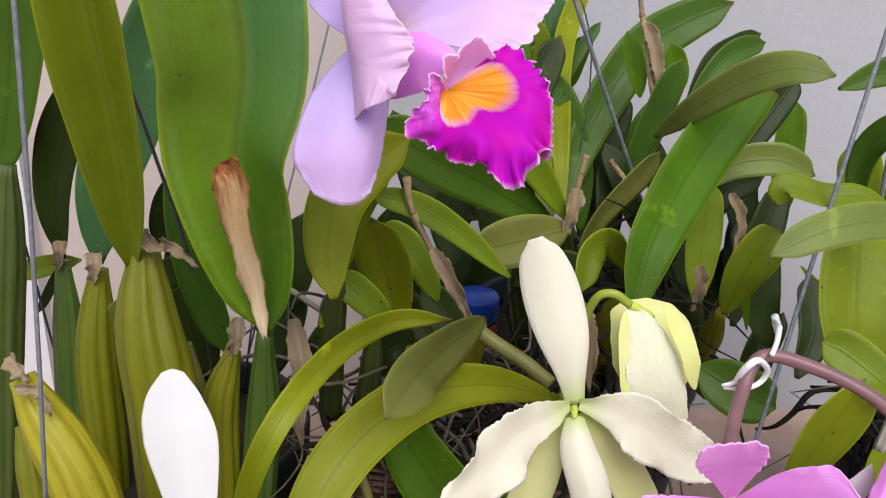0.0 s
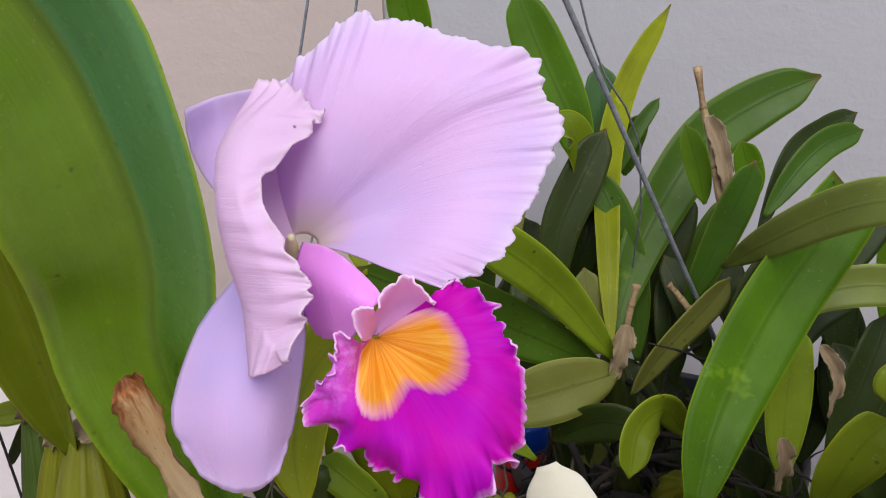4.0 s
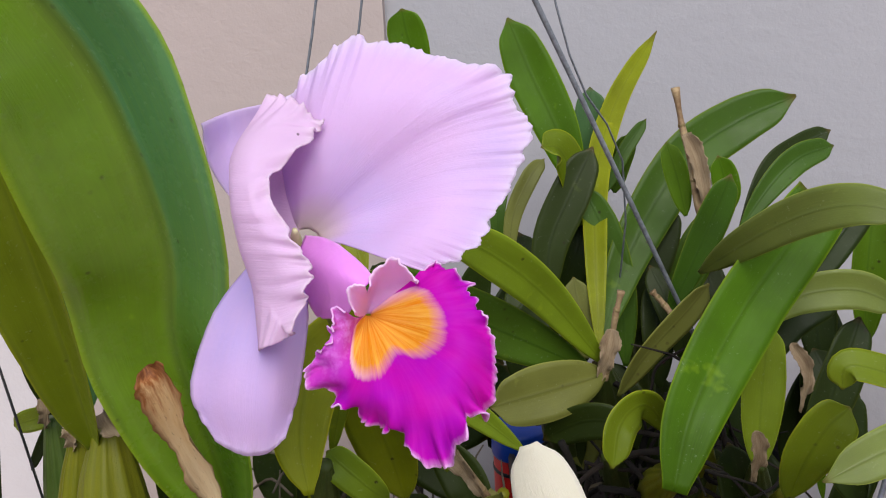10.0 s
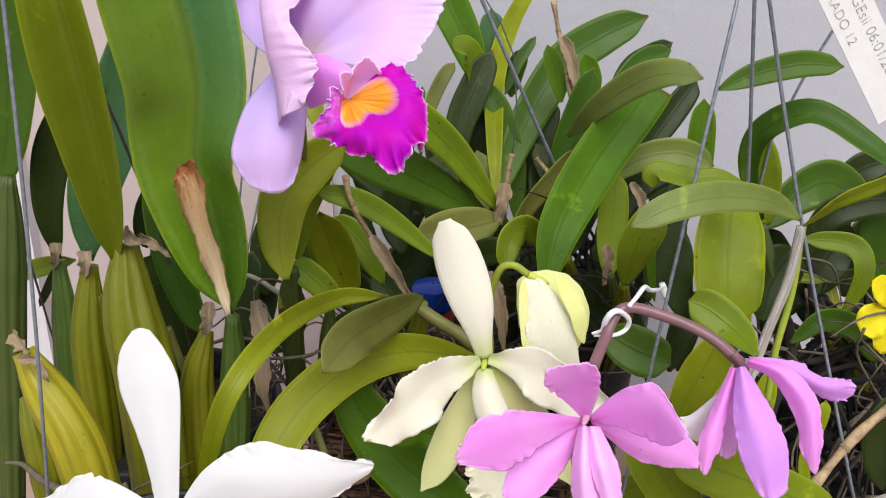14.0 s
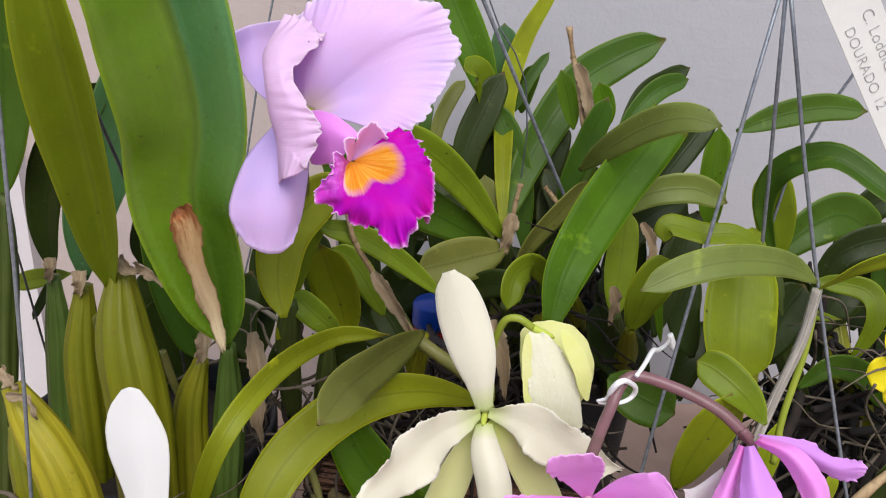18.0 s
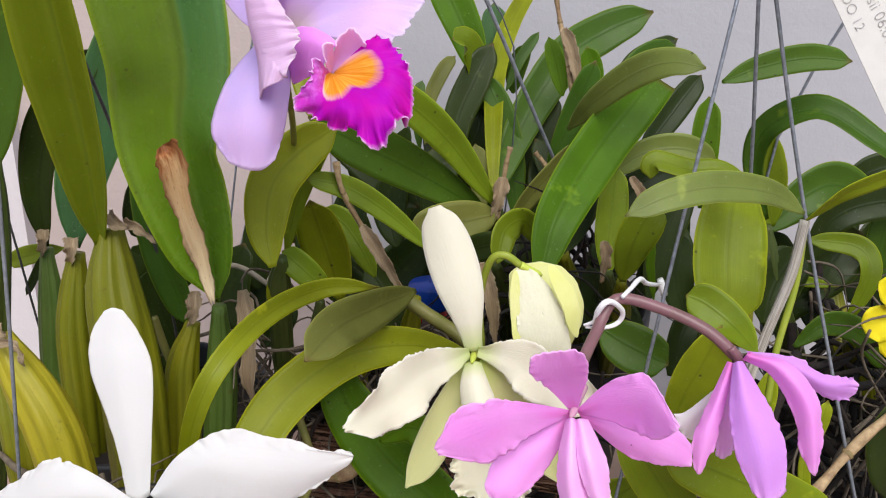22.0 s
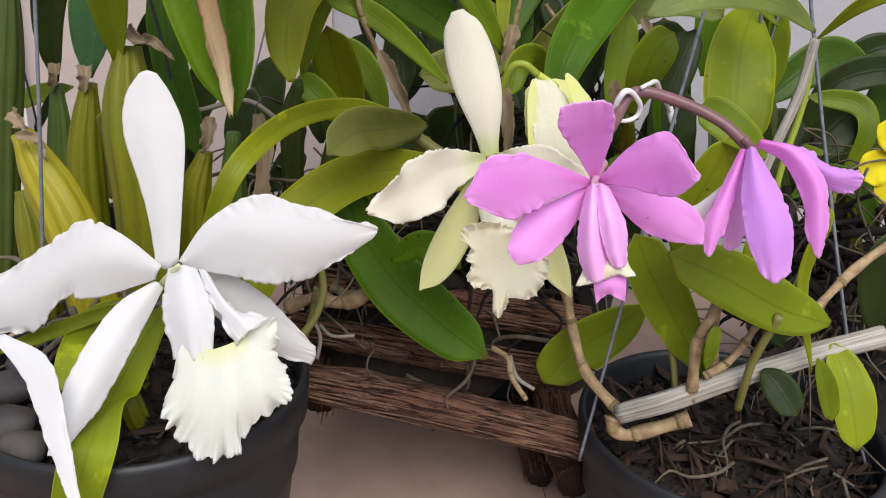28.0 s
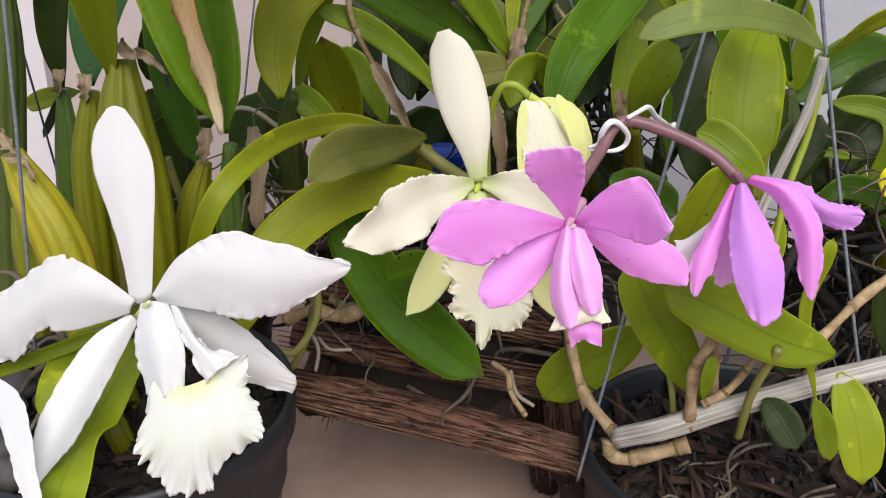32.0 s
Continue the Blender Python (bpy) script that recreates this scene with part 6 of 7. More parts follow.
fan(f3, "petal", (0.062, 0.461, 0.339), (1.000, -0.014, 0.007), (-0.002, 0.327, 0.945), (0.0116, 0.0112, 0.0110, 0.0109, 0.0111, 0.0117, 0.0127, 0.0145, 0.0172, 0.0199, 0.0245, 0.0275, 0.0287, 0.0230, 0.0197, 0.0175, 0.0159, 0.0150, 0.0146, 0.0146, 0.0151, 0.0161, 0.0179, 0.0201, 0.0229, 0.0275, 0.0320, 0.0323, 0.0336, 0.0337, 0.0348, 0.0259, 0.0203, 0.0162, 0.0139, 0.0125), CREAMFAN, cup=-0.0073, jag=0.006, frill=0.00133)
fan(f3, "sepal", (0.047, 0.464, 0.343), (1.000, -0.014, 0.007), (-0.002, 0.327, 0.945), (0.0024, 0.0024, 0.0025, 0.0029, 0.0035, 0.0047, 0.0106, 0.0199, 0.0122, 0.0075, 0.0051, 0.0040, 0.0034, 0.0031, 0.0030, 0.0030, 0.0033, 0.0037, 0.0046, 0.0064, 0.0104, 0.0216, 0.0159, 0.0065, 0.0042, 0.0032, 0.0027, 0.0025), PALEFAN, cup=-0.00133, jag=0.004)
fan(f3, "sepal", (0.074, 0.458, 0.344), (1.000, -0.014, 0.007), (-0.002, 0.327, 0.945), (0.0085, 0.0082, 0.0082, 0.0085, 0.0092, 0.0105, 0.0126, 0.0142, 0.0170, 0.0221, 0.0252, 0.0082, 0.0036, 0.0023, 0.0018, 0.0016, 0.0014, 0.0014, 0.0014, 0.0014, 0.0015, 0.0017, 0.0021, 0.0027, 0.0043, 0.0108, 0.0185, 0.0152, 0.0126, 0.0111, 0.0103, 0.0093), PALEFAN, cup=-0.00461, lean=(-0.3, 0), jag=0.004)

# pink flowers
f4 = flower(potted, (0.070, 0.370, 0.342), (0.063, 0.353, 0.339), PINKCOL, "bright pink star-shaped flower")
sheet(f4, "sepal", (
    ((0.0621, 0.3555, 0.3377), (0.0498, 0.3440, 0.3557), (0.0400, 0.3330, 0.3680), (0.0398, 0.3280, 0.3779)),
    ((0.0637, 0.3558, 0.3374), (0.0573, 0.3442, 0.3572), (0.0521, 0.3338, 0.3707), (0.0504, 0.3284, 0.3810)),
    ((0.0651, 0.3555, 0.3381), (0.0654, 0.3420, 0.3594), (0.0642, 0.3310, 0.3732), (0.0607, 0.3270, 0.3804))), PINKFAN, edge='all', frill=0.00128, teeth=0.0003, n=44, m=30)
sheet(f4, "petal", (
    ((0.0626, 0.3555, 0.3380), (0.0419, 0.3430, 0.3489), (0.0256, 0.3330, 0.3560), (0.0101, 0.3260, 0.3546), (0.0012, 0.3220, 0.3409)),
    ((0.0623, 0.3549, 0.3371), (0.0397, 0.3406, 0.3433), (0.0243, 0.3318, 0.3444), (0.0111, 0.3256, 0.3420), (0.0016, 0.3222, 0.3389)),
    ((0.0624, 0.3555, 0.3358), (0.0467, 0.3460, 0.3328), (0.0351, 0.3390, 0.3281), (0.0226, 0.3330, 0.3257), (0.0033, 0.3230, 0.3353))), PINKFAN, edge='all', frill=0.00192, teeth=0.0009, n=44, m=30)
sheet(f4, "sepal", (
    ((0.0622, 0.3570, 0.3353), (0.0432, 0.3520, 0.3277), (0.0295, 0.3470, 0.3210), (0.0234, 0.3420, 0.3085), (0.0262, 0.3400, 0.3027)),
    ((0.0626, 0.3564, 0.3350), (0.0492, 0.3478, 0.3243), (0.0384, 0.3428, 0.3143), (0.0312, 0.3396, 0.3072), (0.0278, 0.3394, 0.3014)),
    ((0.0633, 0.3570, 0.3346), (0.0568, 0.3520, 0.3195), (0.0484, 0.3470, 0.3083), (0.0395, 0.3420, 0.3024), (0.0294, 0.3400, 0.3007))), PINKFAN, edge='all', frill=0.00128, teeth=0.0003, n=44, m=30)
sheet(f4, "petal", (
    ((0.0650, 0.3555, 0.3383), (0.0740, 0.3460, 0.3556), (0.0824, 0.3380, 0.3650), (0.0903, 0.3320, 0.3670), (0.0985, 0.3150, 0.3540)),
    ((0.0652, 0.3546, 0.3379), (0.0776, 0.3424, 0.3502), (0.0861, 0.3342, 0.3547), (0.0921, 0.3260, 0.3566), (0.0993, 0.3146, 0.3523)),
    ((0.0655, 0.3555, 0.3368), (0.0791, 0.3460, 0.3379), (0.0878, 0.3370, 0.3379), (0.0932, 0.3260, 0.3409), (0.0978, 0.3160, 0.3498))), PINKFAN, edge='all', frill=0.00224, teeth=0.0003)
sheet(f4, "sepal", (
    ((0.0666, 0.3575, 0.3353), (0.0863, 0.3580, 0.3347), (0.1055, 0.3600, 0.3295), (0.1184, 0.3610, 0.3195), (0.1219, 0.3610, 0.3079)),
    ((0.0667, 0.3566, 0.3349), (0.0865, 0.3550, 0.3251), (0.1010, 0.3570, 0.3181), (0.1134, 0.3598, 0.3109), (0.1214, 0.3610, 0.3065)),
    ((0.0676, 0.3575, 0.3332), (0.0873, 0.3580, 0.3149), (0.1001, 0.3600, 0.3079), (0.1126, 0.3610, 0.3055), (0.1208, 0.3610, 0.3053))), PINKFAN, edge='all', frill=0.00128, teeth=0.0003, n=44, m=30)
sheet(f4, "lip_lobe", (
    ((0.0595, 0.3510, 0.3357), (0.0554, 0.3420, 0.3221), (0.0556, 0.3370, 0.3081), (0.0613, 0.3350, 0.2951)),
    ((0.0613, 0.3472, 0.3390), (0.0591, 0.3328, 0.3259), (0.0604, 0.3300, 0.3115), (0.0651, 0.3320, 0.2962)),
    ((0.0642, 0.3500, 0.3363), (0.0654, 0.3380, 0.3241), (0.0678, 0.3350, 0.3096), (0.0713, 0.3350, 0.2989))), PINKTUBE, edge='all', frill=0.0008)
sheet(f4, "lip_lobe", (
    ((0.0634, 0.3490, 0.3371), (0.0626, 0.3360, 0.3274), (0.0662, 0.3320, 0.3135), (0.0712, 0.3320, 0.3036)),
    ((0.0650, 0.3462, 0.3392), (0.0672, 0.3314, 0.3294), (0.0710, 0.3294, 0.3149), (0.0741, 0.3302, 0.3045)),
    ((0.0691, 0.3500, 0.3365), (0.0753, 0.3400, 0.3251), (0.0780, 0.3370, 0.3119), (0.0781, 0.3350, 0.3033))), PINKTUBE, edge='all', frill=0.0008)
sheet(f4, "lip_tip", (
    ((0.0643, 0.3400, 0.3028), (0.0644, 0.3360, 0.2925), (0.0668, 0.3370, 0.2834)),
    ((0.0711, 0.3388, 0.3026), (0.0715, 0.3336, 0.2954), (0.0724, 0.3346, 0.2886)),
    ((0.0792, 0.3400, 0.3035), (0.0796, 0.3360, 0.2932), (0.0804, 0.3370, 0.2843))), PINKFAN, edge='tip', frill=0.00192)
sheet(f4, "lip_fringe", (
    ((0.0605, 0.3420, 0.3061), (0.0591, 0.3390, 0.2986), (0.0565, 0.3370, 0.2925)),
    ((0.0657, 0.3380, 0.3081), (0.0657, 0.3340, 0.3018), (0.0658, 0.3330, 0.2963)),
    ((0.0729, 0.3380, 0.3098), (0.0729, 0.3330, 0.3053), (0.0735, 0.3320, 0.2999)),
    ((0.0783, 0.3420, 0.3097), (0.0801, 0.3390, 0.3029), (0.0824, 0.3360, 0.2995))), LIPBUTTER, edge='tip', frill=0.00224, teeth=0.0008, m=50, n=10)
f5 = flower(potted, (0.145, 0.393, 0.351), (0.151, 0.390, 0.343), PLUM, "pink flower turned away, its petals hanging")
sheet(f5, "sepal", (
    ((0.1418, 0.3860, 0.3472), (0.1328, 0.3800, 0.3286), (0.1249, 0.3740, 0.3127), (0.1265, 0.3690, 0.2968)),
    ((0.1428, 0.3839, 0.3477), (0.1353, 0.3751, 0.3299), (0.1301, 0.3698, 0.3153), (0.1276, 0.3683, 0.2959)),
    ((0.1451, 0.3860, 0.3459), (0.1406, 0.3800, 0.3254), (0.1369, 0.3740, 0.3110), (0.1290, 0.3690, 0.2954))), PINKFAN, edge='all', frill=0.00128, teeth=0.0003, n=44, m=30)
sheet(f5, "sepal", (
    ((0.1434, 0.3830, 0.3478), (0.1403, 0.3720, 0.3301), (0.1424, 0.3640, 0.3109), (0.1514, 0.3590, 0.2920)),
    ((0.1445, 0.3802, 0.3502), (0.1461, 0.3664, 0.3349), (0.1528, 0.3584, 0.3145), (0.1589, 0.3562, 0.2877)),
    ((0.1478, 0.3830, 0.3488), (0.1571, 0.3720, 0.3332), (0.1654, 0.3640, 0.3163), (0.1671, 0.3590, 0.2930))), VIOLETFAN, edge='all', frill=0.00128, teeth=0.0003, n=44, m=30)
sheet(f5, "sepal", (
    ((0.1485, 0.3850, 0.3490), (0.1601, 0.3780, 0.3438), (0.1700, 0.3700, 0.3280), (0.1741, 0.3660, 0.3112), (0.1792, 0.3630, 0.3007)),
    ((0.1489, 0.3822, 0.3526), (0.1618, 0.3723, 0.3506), (0.1735, 0.3644, 0.3360), (0.1779, 0.3618, 0.3171), (0.1811, 0.3623, 0.2992)),
    ((0.1512, 0.3850, 0.3528), (0.1692, 0.3770, 0.3500), (0.1810, 0.3700, 0.3344), (0.1834, 0.3660, 0.3176), (0.1830, 0.3630, 0.3000))), PINKFAN, edge='all', frill=0.00128, teeth=0.0003, n=44, m=30)
sheet(f5, "petal", (
    ((0.1515, 0.3890, 0.3511), (0.1735, 0.3890, 0.3482), (0.1933, 0.3880, 0.3384), (0.2040, 0.3870, 0.3383)),
    ((0.1523, 0.3869, 0.3506), (0.1718, 0.3855, 0.3449), (0.1909, 0.3845, 0.3352), (0.2059, 0.3856, 0.3332)),
    ((0.1548, 0.3890, 0.3476), (0.1718, 0.3890, 0.3385), (0.1920, 0.3880, 0.3273), (0.2054, 0.3870, 0.3249))), VIOLETFAN, edge='all', frill=0.00192, teeth=0.0009, n=44, m=30)
sheet(f5, "petal", (
    ((0.1443, 0.3920, 0.3408), (0.1408, 0.3930, 0.3145), (0.1437, 0.3910, 0.2924)),
    ((0.1472, 0.3906, 0.3422), (0.1461, 0.3895, 0.3165), (0.1475, 0.3889, 0.2910)),
    ((0.1513, 0.3920, 0.3408), (0.1540, 0.3930, 0.3144), (0.1531, 0.3910, 0.2945))), PINKLIGHTFAN, edge='all', frill=0.00192, teeth=0.0009, n=44, m=30)
sheet(f5, "lip_fringe", (
    ((0.1409, 0.3980, 0.3250), (0.1282, 0.3970, 0.3138), (0.1215, 0.3960, 0.3127)),
    ((0.1421, 0.3973, 0.3204), (0.1296, 0.3949, 0.3093), (0.1248, 0.3946, 0.3050)),
    ((0.1438, 0.3980, 0.3115), (0.1342, 0.3970, 0.2983), (0.1293, 0.3960, 0.2990))), WHITEFAN, edge='tip', frill=0.00256, teeth=0.0006)

# white flowers
f6 = flower(blanca, (-0.157, 0.390, 0.255), (-0.137, 0.362, 0.282), CREAMGREEN, "large pure white flower with a frilled cream lip")
sheet(f6, "sepal", (
    ((-0.1469, 0.3690, 0.2811), (-0.1509, 0.3730, 0.3117), (-0.1601, 0.3790, 0.3451), (-0.1589, 0.3820, 0.3628), (-0.1523, 0.3840, 0.3739)),
    ((-0.1412, 0.3678, 0.2807), (-0.1417, 0.3706, 0.3130), (-0.1452, 0.3762, 0.3465), (-0.1477, 0.3804, 0.3623), (-0.1480, 0.3836, 0.3757)),
    ((-0.1359, 0.3690, 0.2840), (-0.1333, 0.3730, 0.3125), (-0.1313, 0.3790, 0.3464), (-0.1367, 0.3820, 0.3637), (-0.1436, 0.3840, 0.3743))), WHITEFAN, edge='side', frill=0.00064)
sheet(f6, "petal", (
    ((-0.1356, 0.3680, 0.2850), (-0.1188, 0.3660, 0.3085), (-0.0945, 0.3670, 0.3212), (-0.0661, 0.3690, 0.3137), (-0.0376, 0.3720, 0.3041)),
    ((-0.1337, 0.3668, 0.2845), (-0.1100, 0.3624, 0.3013), (-0.0864, 0.3623, 0.3013), (-0.0633, 0.3668, 0.2976), (-0.0381, 0.3723, 0.3022)),
    ((-0.1331, 0.3680, 0.2816), (-0.1144, 0.3660, 0.2792), (-0.0902, 0.3660, 0.2755), (-0.0705, 0.3710, 0.2773), (-0.0401, 0.3730, 0.2984))), WHITEFAN, edge='all', frill=0.00224, teeth=0.0008, n=90, m=40)
sheet(f6, "petal", (
    ((-0.1438, 0.3680, 0.2823), (-0.1619, 0.3650, 0.3002), (-0.1792, 0.3670, 0.3048), (-0.2051, 0.3730, 0.2862), (-0.2413, 0.3790, 0.2636), (-0.2562, 0.3820, 0.2504)),
    ((-0.1456, 0.3668, 0.2798), (-0.1658, 0.3610, 0.2879), (-0.1869, 0.3630, 0.2826), (-0.2156, 0.3699, 0.2599), (-0.2433, 0.3777, 0.2477), (-0.2589, 0.3823, 0.2420)),
    ((-0.1477, 0.3680, 0.2749), (-0.1762, 0.3650, 0.2651), (-0.1949, 0.3670, 0.2629), (-0.2134, 0.3720, 0.2419), (-0.2467, 0.3800, 0.2333), (-0.2593, 0.3830, 0.2351))), WHITEFAN, edge='all', frill=0.00352, teeth=0.0016, n=90, m=40)
sheet(f6, "sepal", (
    ((-0.1498, 0.3700, 0.2727), (-0.1691, 0.3610, 0.2604), (-0.1840, 0.3380, 0.2359), (-0.1833, 0.3030, 0.2155)),
    ((-0.1467, 0.3681, 0.2731), (-0.1618, 0.3563, 0.2540), (-0.1742, 0.3353, 0.2318), (-0.1801, 0.3026, 0.2160)),
    ((-0.1445, 0.3690, 0.2697), (-0.1553, 0.3600, 0.2477), (-0.1690, 0.3370, 0.2215), (-0.1767, 0.3030, 0.2165))), WHITEFAN, edge='all', frill=0.00128, teeth=0.0003, n=44, m=30)
sheet(f6, "sepal", (
    ((-0.1294, 0.3740, 0.2766), (-0.1091, 0.3790, 0.2721), (-0.0896, 0.3860, 0.2512), (-0.0709, 0.3910, 0.2259)),
    ((-0.1304, 0.3724, 0.2724), (-0.1147, 0.3765, 0.2612), (-0.0967, 0.3832, 0.2385), (-0.0708, 0.3902, 0.2222)),
    ((-0.1322, 0.3740, 0.2673), (-0.1217, 0.3800, 0.2489), (-0.1034, 0.3860, 0.2273), (-0.0739, 0.3910, 0.2154))), WHITEFAN, edge='all', frill=0.00128, teeth=0.0003, n=44, m=30)
sheet(f6, "lip_lobe", (
    ((-0.1395, 0.3630, 0.2830), (-0.1411, 0.3540, 0.2653), (-0.1354, 0.3450, 0.2426)),
    ((-0.1318, 0.3599, 0.2865), (-0.1269, 0.3460, 0.2701), (-0.1230, 0.3386, 0.2460)),
    ((-0.1256, 0.3620, 0.2841), (-0.1159, 0.3500, 0.2685), (-0.1150, 0.3410, 0.2477))), WHITEFAN, edge='all', frill=0.00144)
sheet(f6, "lip_lobe", (
    ((-0.1243, 0.3610, 0.2840), (-0.1155, 0.3500, 0.2700), (-0.1030, 0.3400, 0.2537)),
    ((-0.1213, 0.3594, 0.2846), (-0.1092, 0.3478, 0.2723), (-0.0956, 0.3399, 0.2624)),
    ((-0.1199, 0.3610, 0.2821), (-0.1073, 0.3520, 0.2679), (-0.0867, 0.3450, 0.2666))), WHITEFAN, edge='all', frill=0.00256, teeth=0.0005)
sheet(f6, "lip", (
    ((-0.1293, 0.3450, 0.2541), (-0.1322, 0.3420, 0.2466), (-0.1352, 0.3420, 0.2341)),
    ((-0.1254, 0.3430, 0.2539), (-0.1285, 0.3350, 0.2357), (-0.1383, 0.3340, 0.2243)),
    ((-0.1211, 0.3410, 0.2523), (-0.1239, 0.3300, 0.2283), (-0.1346, 0.3310, 0.2097)),
    ((-0.1156, 0.3400, 0.2516), (-0.1143, 0.3280, 0.2270), (-0.1211, 0.3280, 0.2011)),
    ((-0.1103, 0.3400, 0.2533), (-0.1075, 0.3270, 0.2280), (-0.1076, 0.3270, 0.1986)),
    ((-0.1065, 0.3410, 0.2545), (-0.1008, 0.3290, 0.2301), (-0.1009, 0.3310, 0.2097)),
    ((-0.1041, 0.3420, 0.2555), (-0.0910, 0.3310, 0.2369), (-0.0828, 0.3350, 0.2222)),
    ((-0.1016, 0.3430, 0.2566), (-0.0891, 0.3360, 0.2415), (-0.0778, 0.3410, 0.2343)),
    ((-0.1006, 0.3450, 0.2576), (-0.0918, 0.3410, 0.2491), (-0.0839, 0.3460, 0.2465)),
    ((-0.1009, 0.3470, 0.2589), (-0.0953, 0.3450, 0.2596), (-0.0877, 0.3480, 0.2649))), LIPSNOW, edge='tip', frill=0.00544, teeth=0.0022, n=40, m=220)
f7 = flower(blanca, (-0.247, 0.380, 0.251), (-0.246, 0.370, 0.243), CREAMGREEN, "white flower beside, only its hanging petals near")
sheet(f7, "sepal", (
    ((-0.2219, 0.3450, 0.2538), (-0.2009, 0.3270, 0.2419), (-0.1828, 0.3030, 0.2228), (-0.1703, 0.2890, 0.2021)),
    ((-0.2183, 0.3440, 0.2539), (-0.1938, 0.3255, 0.2446), (-0.1769, 0.3010, 0.2245), (-0.1678, 0.2885, 0.2008)),
    ((-0.2145, 0.3450, 0.2541), (-0.1870, 0.3270, 0.2508), (-0.1726, 0.3030, 0.2293), (-0.1651, 0.2890, 0.2008))), WHITEFAN, edge='all', frill=0.00128, teeth=0.0003, n=44, m=30)
sheet(f7, "petal", (
    ((-0.2408, 0.3550, 0.2480), (-0.2524, 0.3550, 0.2286), (-0.2497, 0.3520, 0.2045)),
    ((-0.2319, 0.3535, 0.2492), (-0.2334, 0.3498, 0.2295), (-0.2388, 0.3488, 0.2105)),
    ((-0.2279, 0.3550, 0.2480), (-0.2259, 0.3520, 0.2316), (-0.2284, 0.3510, 0.2128))), WHITEFAN, edge='all', frill=0.00192, teeth=0.0009, n=44, m=30)

# yellow flower
f8 = flower(far, (0.336, 0.570, 0.303), (0.322, 0.555, 0.298), BROWN, "small yellow flower with a brown centre")
petal(f8, "petal", ((0.321, 0.558, 0.298), (0.307, 0.554, 0.293), (0.295, 0.553, 0.287)), 0.0256, FAN, YELLOW, wave=0.001, waves=3, n=16, m=8)
petal(f8, "petal", ((0.321, 0.558, 0.298), (0.319, 0.554, 0.283), (0.319, 0.553, 0.266)), 0.0265, FAN, YELLOW, wave=0.001, waves=3, n=16, m=8)
petal(f8, "petal", ((0.321, 0.558, 0.298), (0.311, 0.554, 0.312), (0.302, 0.553, 0.325)), 0.0182, FAN, YELLOW, wave=0.001, waves=3, n=16, m=8)
petal(f8, "petal", ((0.321, 0.558, 0.298), (0.329, 0.554, 0.285), (0.339, 0.553, 0.270)), 0.0241, FAN, YELLOW, wave=0.001, waves=3, n=16, m=8)
petal(f8, "petal", ((0.321, 0.558, 0.298), (0.326, 0.554, 0.309), (0.333, 0.553, 0.318)), 0.0198, FAN, YELLOW, wave=0.001, waves=3, n=16, m=8)


# ---- loose things ----
for n, (a, r) in enumerate((((-0.245, 0.405, 0.188), 0.013), ((-0.235, 0.375, 0.184), 0.014), ((-0.247, 0.43, 0.186), 0.012), ((-0.22, 0.355, 0.183), 0.012),
                            ((-0.205, 0.40, 0.184), 0.010), ((-0.225, 0.42, 0.184), 0.010))):
    v, f, u = spin([(r * math.sin(q * 0.3927) + 0.0001, -r * 0.72 * math.cos(q * 0.3927)) for q in range(9)], a, 18)
    v = [p + (p - Vector(a)) * 0.3 * noise.noise(p * 70 + Vector((n, 0, 0))) for p in v]
    tagged(part("pebble", (v, f, u), STONE), "smooth grey-mauve pebble on the pot's soil", "pebble", "pebbles")

heap = thing("bark_mulch", (0.212, 0.497, 0.09), "loose dark bark chips and dry roots on the soil", "mulch")
tagged(heap, kind="stuff")
chips(heap, "bark", (0.212, 0.497), 0.097, 0.095, 900, 3, GRIT, 0.0045)
chips(heap, "wood_chips", (0.212, 0.497), 0.095, 0.099, 90, 13, CHIP, 0.011)
roots(heap, ((0.15, 0.29), (0.42, 0.55), (0.092, 0.112)), 60, 8, CHIP, 0.0016, 0.07)
roots(heap, ((0.16, 0.27), (0.44, 0.52), (0.098, 0.112)), 22, 18, ROOT, 0.0010, 0.06, "fine_root")
mulch = thing("bark_mulch", (-0.168, 0.42, 0.17), "loose dark bark chips on the soil", "mulch")
tagged(mulch, kind="stuff")
chips(mulch, "bark", (-0.168, 0.42), 0.085, 0.176, 900, 4, GRIT, 0.0042)
chips(mulch, "wood_chips", (-0.168, 0.42), 0.085, 0.179, 50, 14, CHIP, 0.008)
roots(mulch, ((-0.24, -0.2), (0.42, 0.48), (0.19, 0.23)), 30, 9, ROOT, 0.0018, 0.06)
mat_roots = thing("root_mass", (0.38, 0.62, 0.15), "tangle of pale aerial roots round the yellow-flowered orchid", "roots")
tagged(mat_roots, kind="stuff")
roots(mat_roots, ((0.27, 0.46), (0.52, 0.70), (0.12, 0.30)), 150, 11, ROOT, 0.0010, 0.10)
roots(mat_roots, ((0.27, 0.46), (0.55, 0.72), (0.10, 0.25)), 200, 12, GRIT, 0.003, 0.07, "bark")
litter = thing("root_mass", (-0.1, 0.62, 0.2), "dry grey roots among the pseudobulbs", "roots")
tagged(litter, kind="stuff")
roots(litter, ((-0.15, 0.0), (0.58, 0.66), (0.20, 0.27)), 60, 14, ROOT, 0.0011, 0.09)
roots(litter, ((0.02, 0.13), (0.60, 0.70), (0.22, 0.34)), 70, 16, GRIT, 0.0016, 0.07)

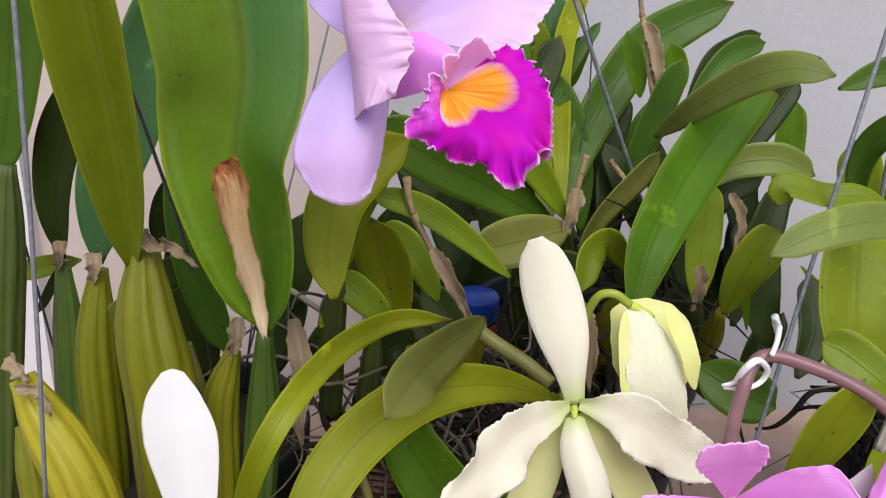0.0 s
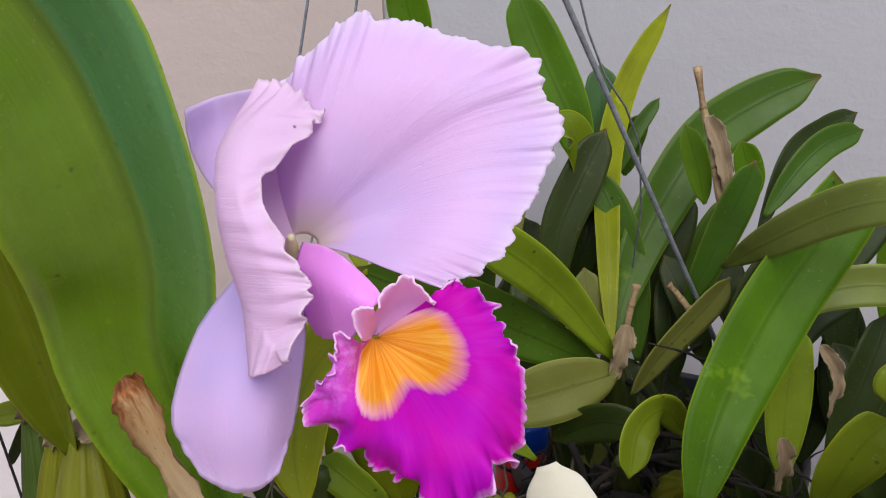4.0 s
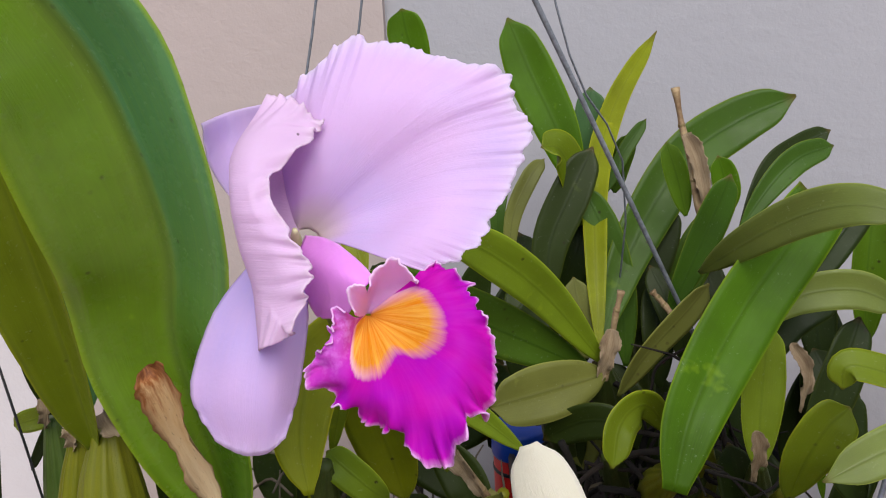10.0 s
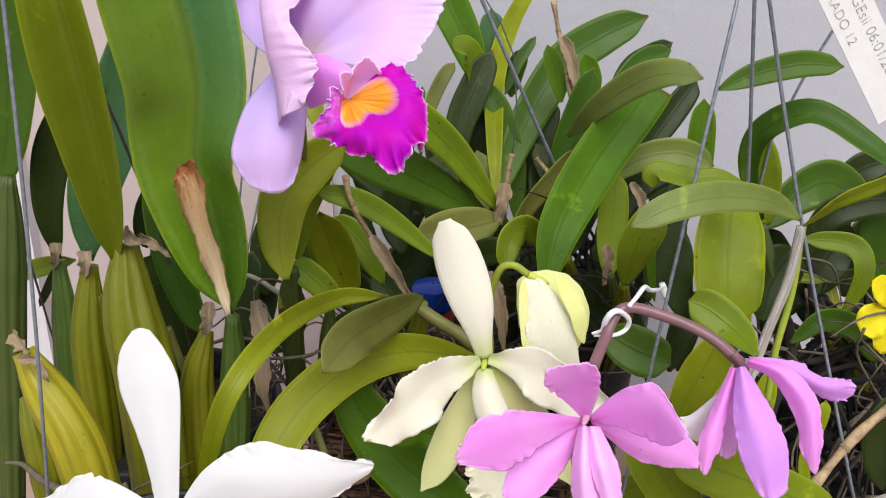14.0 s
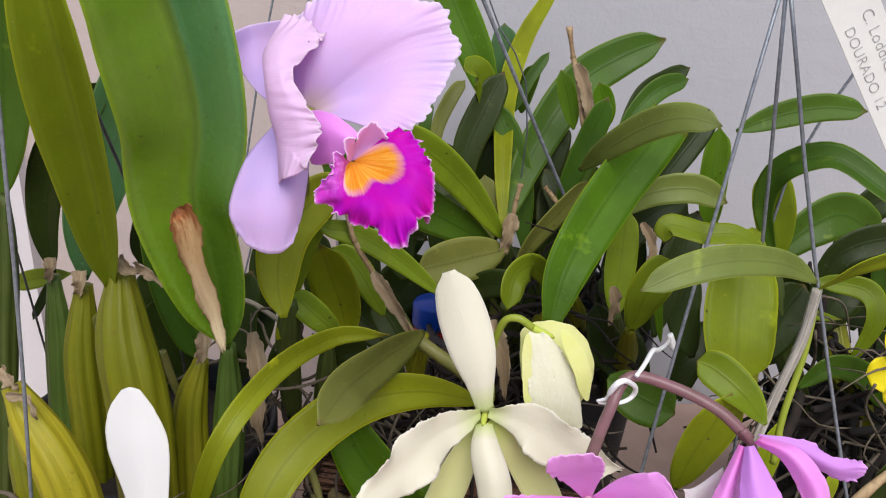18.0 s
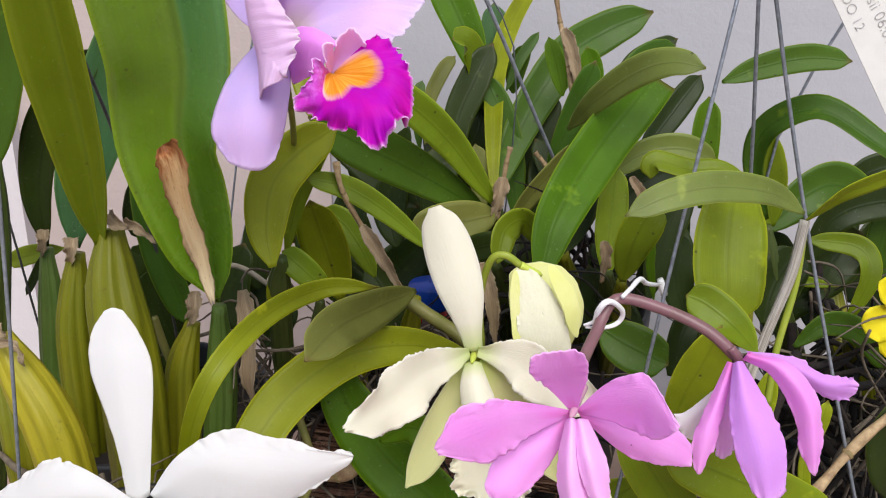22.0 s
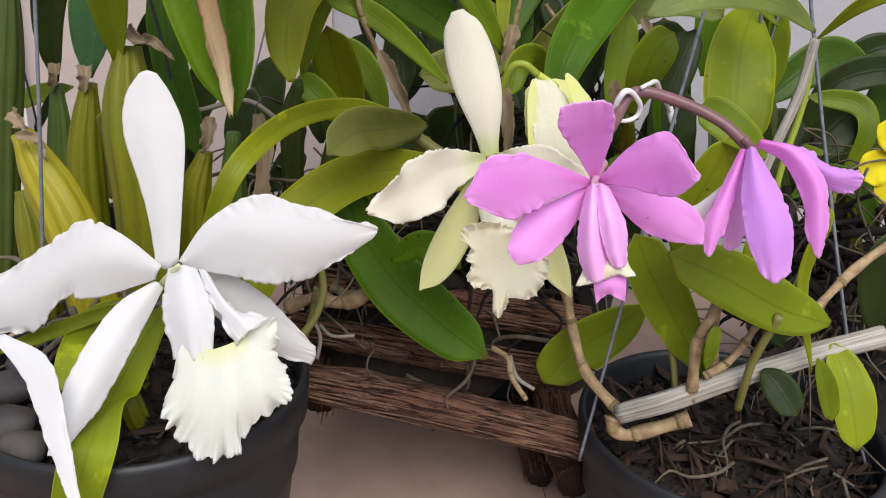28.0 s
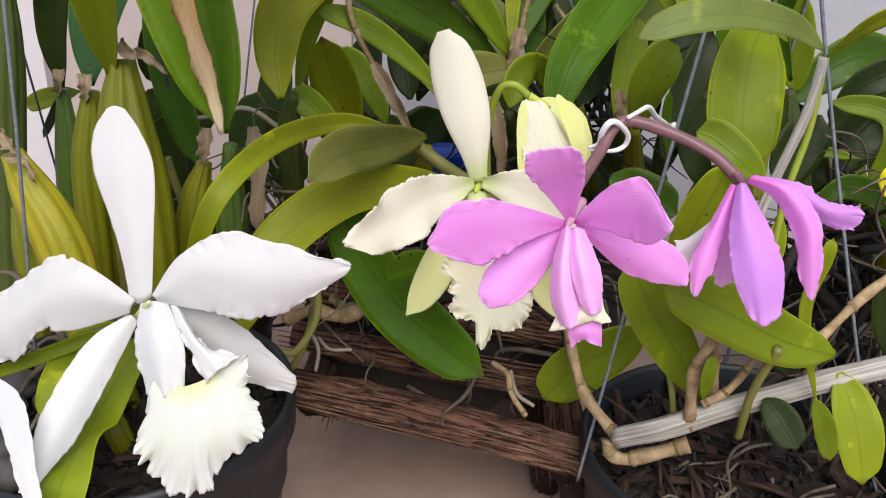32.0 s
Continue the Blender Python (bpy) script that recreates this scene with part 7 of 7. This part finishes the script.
bin_ = thing("storage_tub", (-0.0015, 0.803, 0), "red plastic tub with a blue lid, behind the leaves", "tub")
part("body", spin(((0.001, -0.011), (0.017, -0.011), (0.0185, 0.08), (0.0200, 0.194), (0.0180, 0.1965)), (-0.0015, 0.803, 0)), RED, bin_)
part("band", spin(((0.0192, 0.1835), (0.0206, 0.1845), (0.0206, 0.1870), (0.0192, 0.1880)), (-0.0015, 0.803, 0)), POT, bin_)
part("lid", spin(((0.0180, 0.1975), (0.0212, 0.1985), (0.0216, 0.2010), (0.0212, 0.2190), (0.0195, 0.2220), (0.001, 0.2230)), (-0.0015, 0.803, 0)), BLUE, bin_, "blue plastic lid")

# wires of the hanging pots
apex = (0.172, 0.50, 0.56)
wire((apex, (0.137, 0.487, 0.34), (0.104, 0.475, 0.118), (0.103, 0.48, 0.10)))
wire((apex, (0.222, 0.503, 0.38), (0.29, 0.47, 0.13), (0.305, 0.47, 0.10)))
wire((apex, (0.206, 0.55, 0.35), (0.232, 0.60, 0.12), (0.235, 0.602, 0.10)))
hook = thing("wire_hook", apex, "bent wire hook above the pot, ending in the hanger", "hook")
part("loop", rod((apex, (0.172, 0.505, 0.60), (0.18, 0.52, 0.66), (0.178, 0.6, 0.75), (0.175, 1.01, 0.80)), (0.0013, 0.0013, 0.0013), 8, 20), STEEL, hook)
wire(((-0.187, 0.40, 0.62), (-0.209, 0.415, 0.40), (-0.235, 0.43, 0.195), (-0.24, 0.44, 0.17)), STEEL, 0.0010)
wire(((-0.235, 0.51, 0.60), (-0.219, 0.53, 0.523), (-0.195, 0.60, 0.326), (-0.19, 0.62, 0.17)), DARKWIRE, 0.0011, "dark thin hanger wire of the tall orchid")
wire(((-0.0178, 0.5940, 0.6123), (0.0148, 0.6200, 0.5440), (0.1025, 0.6900, 0.3598), (0.1514, 0.7290, 0.2574)), STEEL, 0.0015)
wire(((0.008, 0.62, 0.60), (0.030, 0.64, 0.519), (0.066, 0.70, 0.434), (0.06, 0.80, 0.20)), STEEL, 0.0006)
wire(((0.345, 0.65, 0.58), (0.317, 0.66, 0.521), (0.27, 0.70, 0.352), (0.30, 0.70, 0.14)), STEEL, 0.0012)
wire(((-0.121, 0.75, 0.60), (-0.125, 0.75, 0.555), (-0.16, 0.75, 0.40), (-0.20, 0.75, 0.16)), STEEL, 0.0009)
wire(((-0.10, 0.80, 0.60), (-0.104, 0.80, 0.551), (-0.125, 0.80, 0.46), (-0.2, 0.75, 0.17)), STEEL, 0.0009)
wire(((-0.36, 0.64, 0.62), (-0.335, 0.66, 0.40), (-0.31, 0.66, 0.19), (-0.30, 0.66, 0.16)), DARKWIRE, 0.0009, "dark thin hanger wire of the tall orchid")

# the white tie that holds the flower stalk to the wire
tie = thing("plant_tie", (0.09, 0.41, 0.37), "white plastic-coated twist tie holding the flower stalk", "tie")
part("strand", rod(((0.0939, 0.4080, 0.3717), (0.1005, 0.4200, 0.3711), (0.1098, 0.4400, 0.3684), (0.1187, 0.4600, 0.3581), (0.1319, 0.4900, 0.3453), (0.1414, 0.5150, 0.3356)), (0.0011, 0.0014, 0.0011), 8, 30), TIE, tie)
part("cap", rod(((0.1428, 0.5200, 0.3372), (0.1447, 0.5200, 0.3320), (0.1467, 0.5200, 0.3264)), (0.0020, 0.0024, 0.0020), 12, 6), TIE, tie)
part("loop", rod(((0.0764, 0.4120, 0.3544), (0.0810, 0.4100, 0.3573), (0.0817, 0.4060, 0.3643), (0.0845, 0.4040, 0.3700), (0.0894, 0.4080, 0.3685), (0.0958, 0.4140, 0.3613), (0.0954, 0.4160, 0.3551), (0.0903, 0.4140, 0.3528), (0.0834, 0.4120, 0.3530), (0.0773, 0.4120, 0.3534)), (0.0008, 0.0016, 0.0014, 0.0012, 0.0008), 8, 40), TIE, tie)

# the written plant label
label = thing("plant_label", (0.22, 0.47, 0.49), "white plastic plant label with pencil handwriting, tilted", "plant label")
o, ex, ey = Vector((0.1755, 0.47, 0.553)), Vector((0.0655, 0.0, -0.102)).normalized(), Vector((0.102, 0.0, 0.0655)).normalized()
nrm = ex.cross(ey)
cs = [o - ey * 0.0 , o + ex * 0.1212, o + ex * 0.1212 + ey * 0.0245, o + ey * 0.0250]
v = [c + nrm * s for s in (0.0003, -0.0003) for c in cs]
part("plate", (v, [[0, 1, 2, 3], [7, 6, 5, 4], [0, 4, 5, 1], [1, 5, 6, 2], [2, 6, 7, 3], [3, 7, 4, 0]], [[(0, 0)] * 4] * 6), TAG, label, smooth=False)


def writing(text, size, where):
    cu = bpy.data.curves.new("handwriting", "FONT")
    cu.body, cu.size, cu.extrude, cu.offset = text, size, 0.0001, -0.0002
    cu.materials.append(INK)
    ob = new("handwriting", cu)
    front = nrm if nrm.y < 0 else -nrm
    ob.matrix_basis = Matrix.Translation(where + front * 0.0006) @ Matrix((ex, front.cross(ex), front)).transposed().to_4x4()
    ob.parent = label
    return ob


writing("C. LoddiGEsii 06:01/20", 0.0082, o + ex * 0.022 + ey * 0.0145)
writing("DOURADO 12", 0.0074, o + ex * 0.026 + ey * 0.0040)
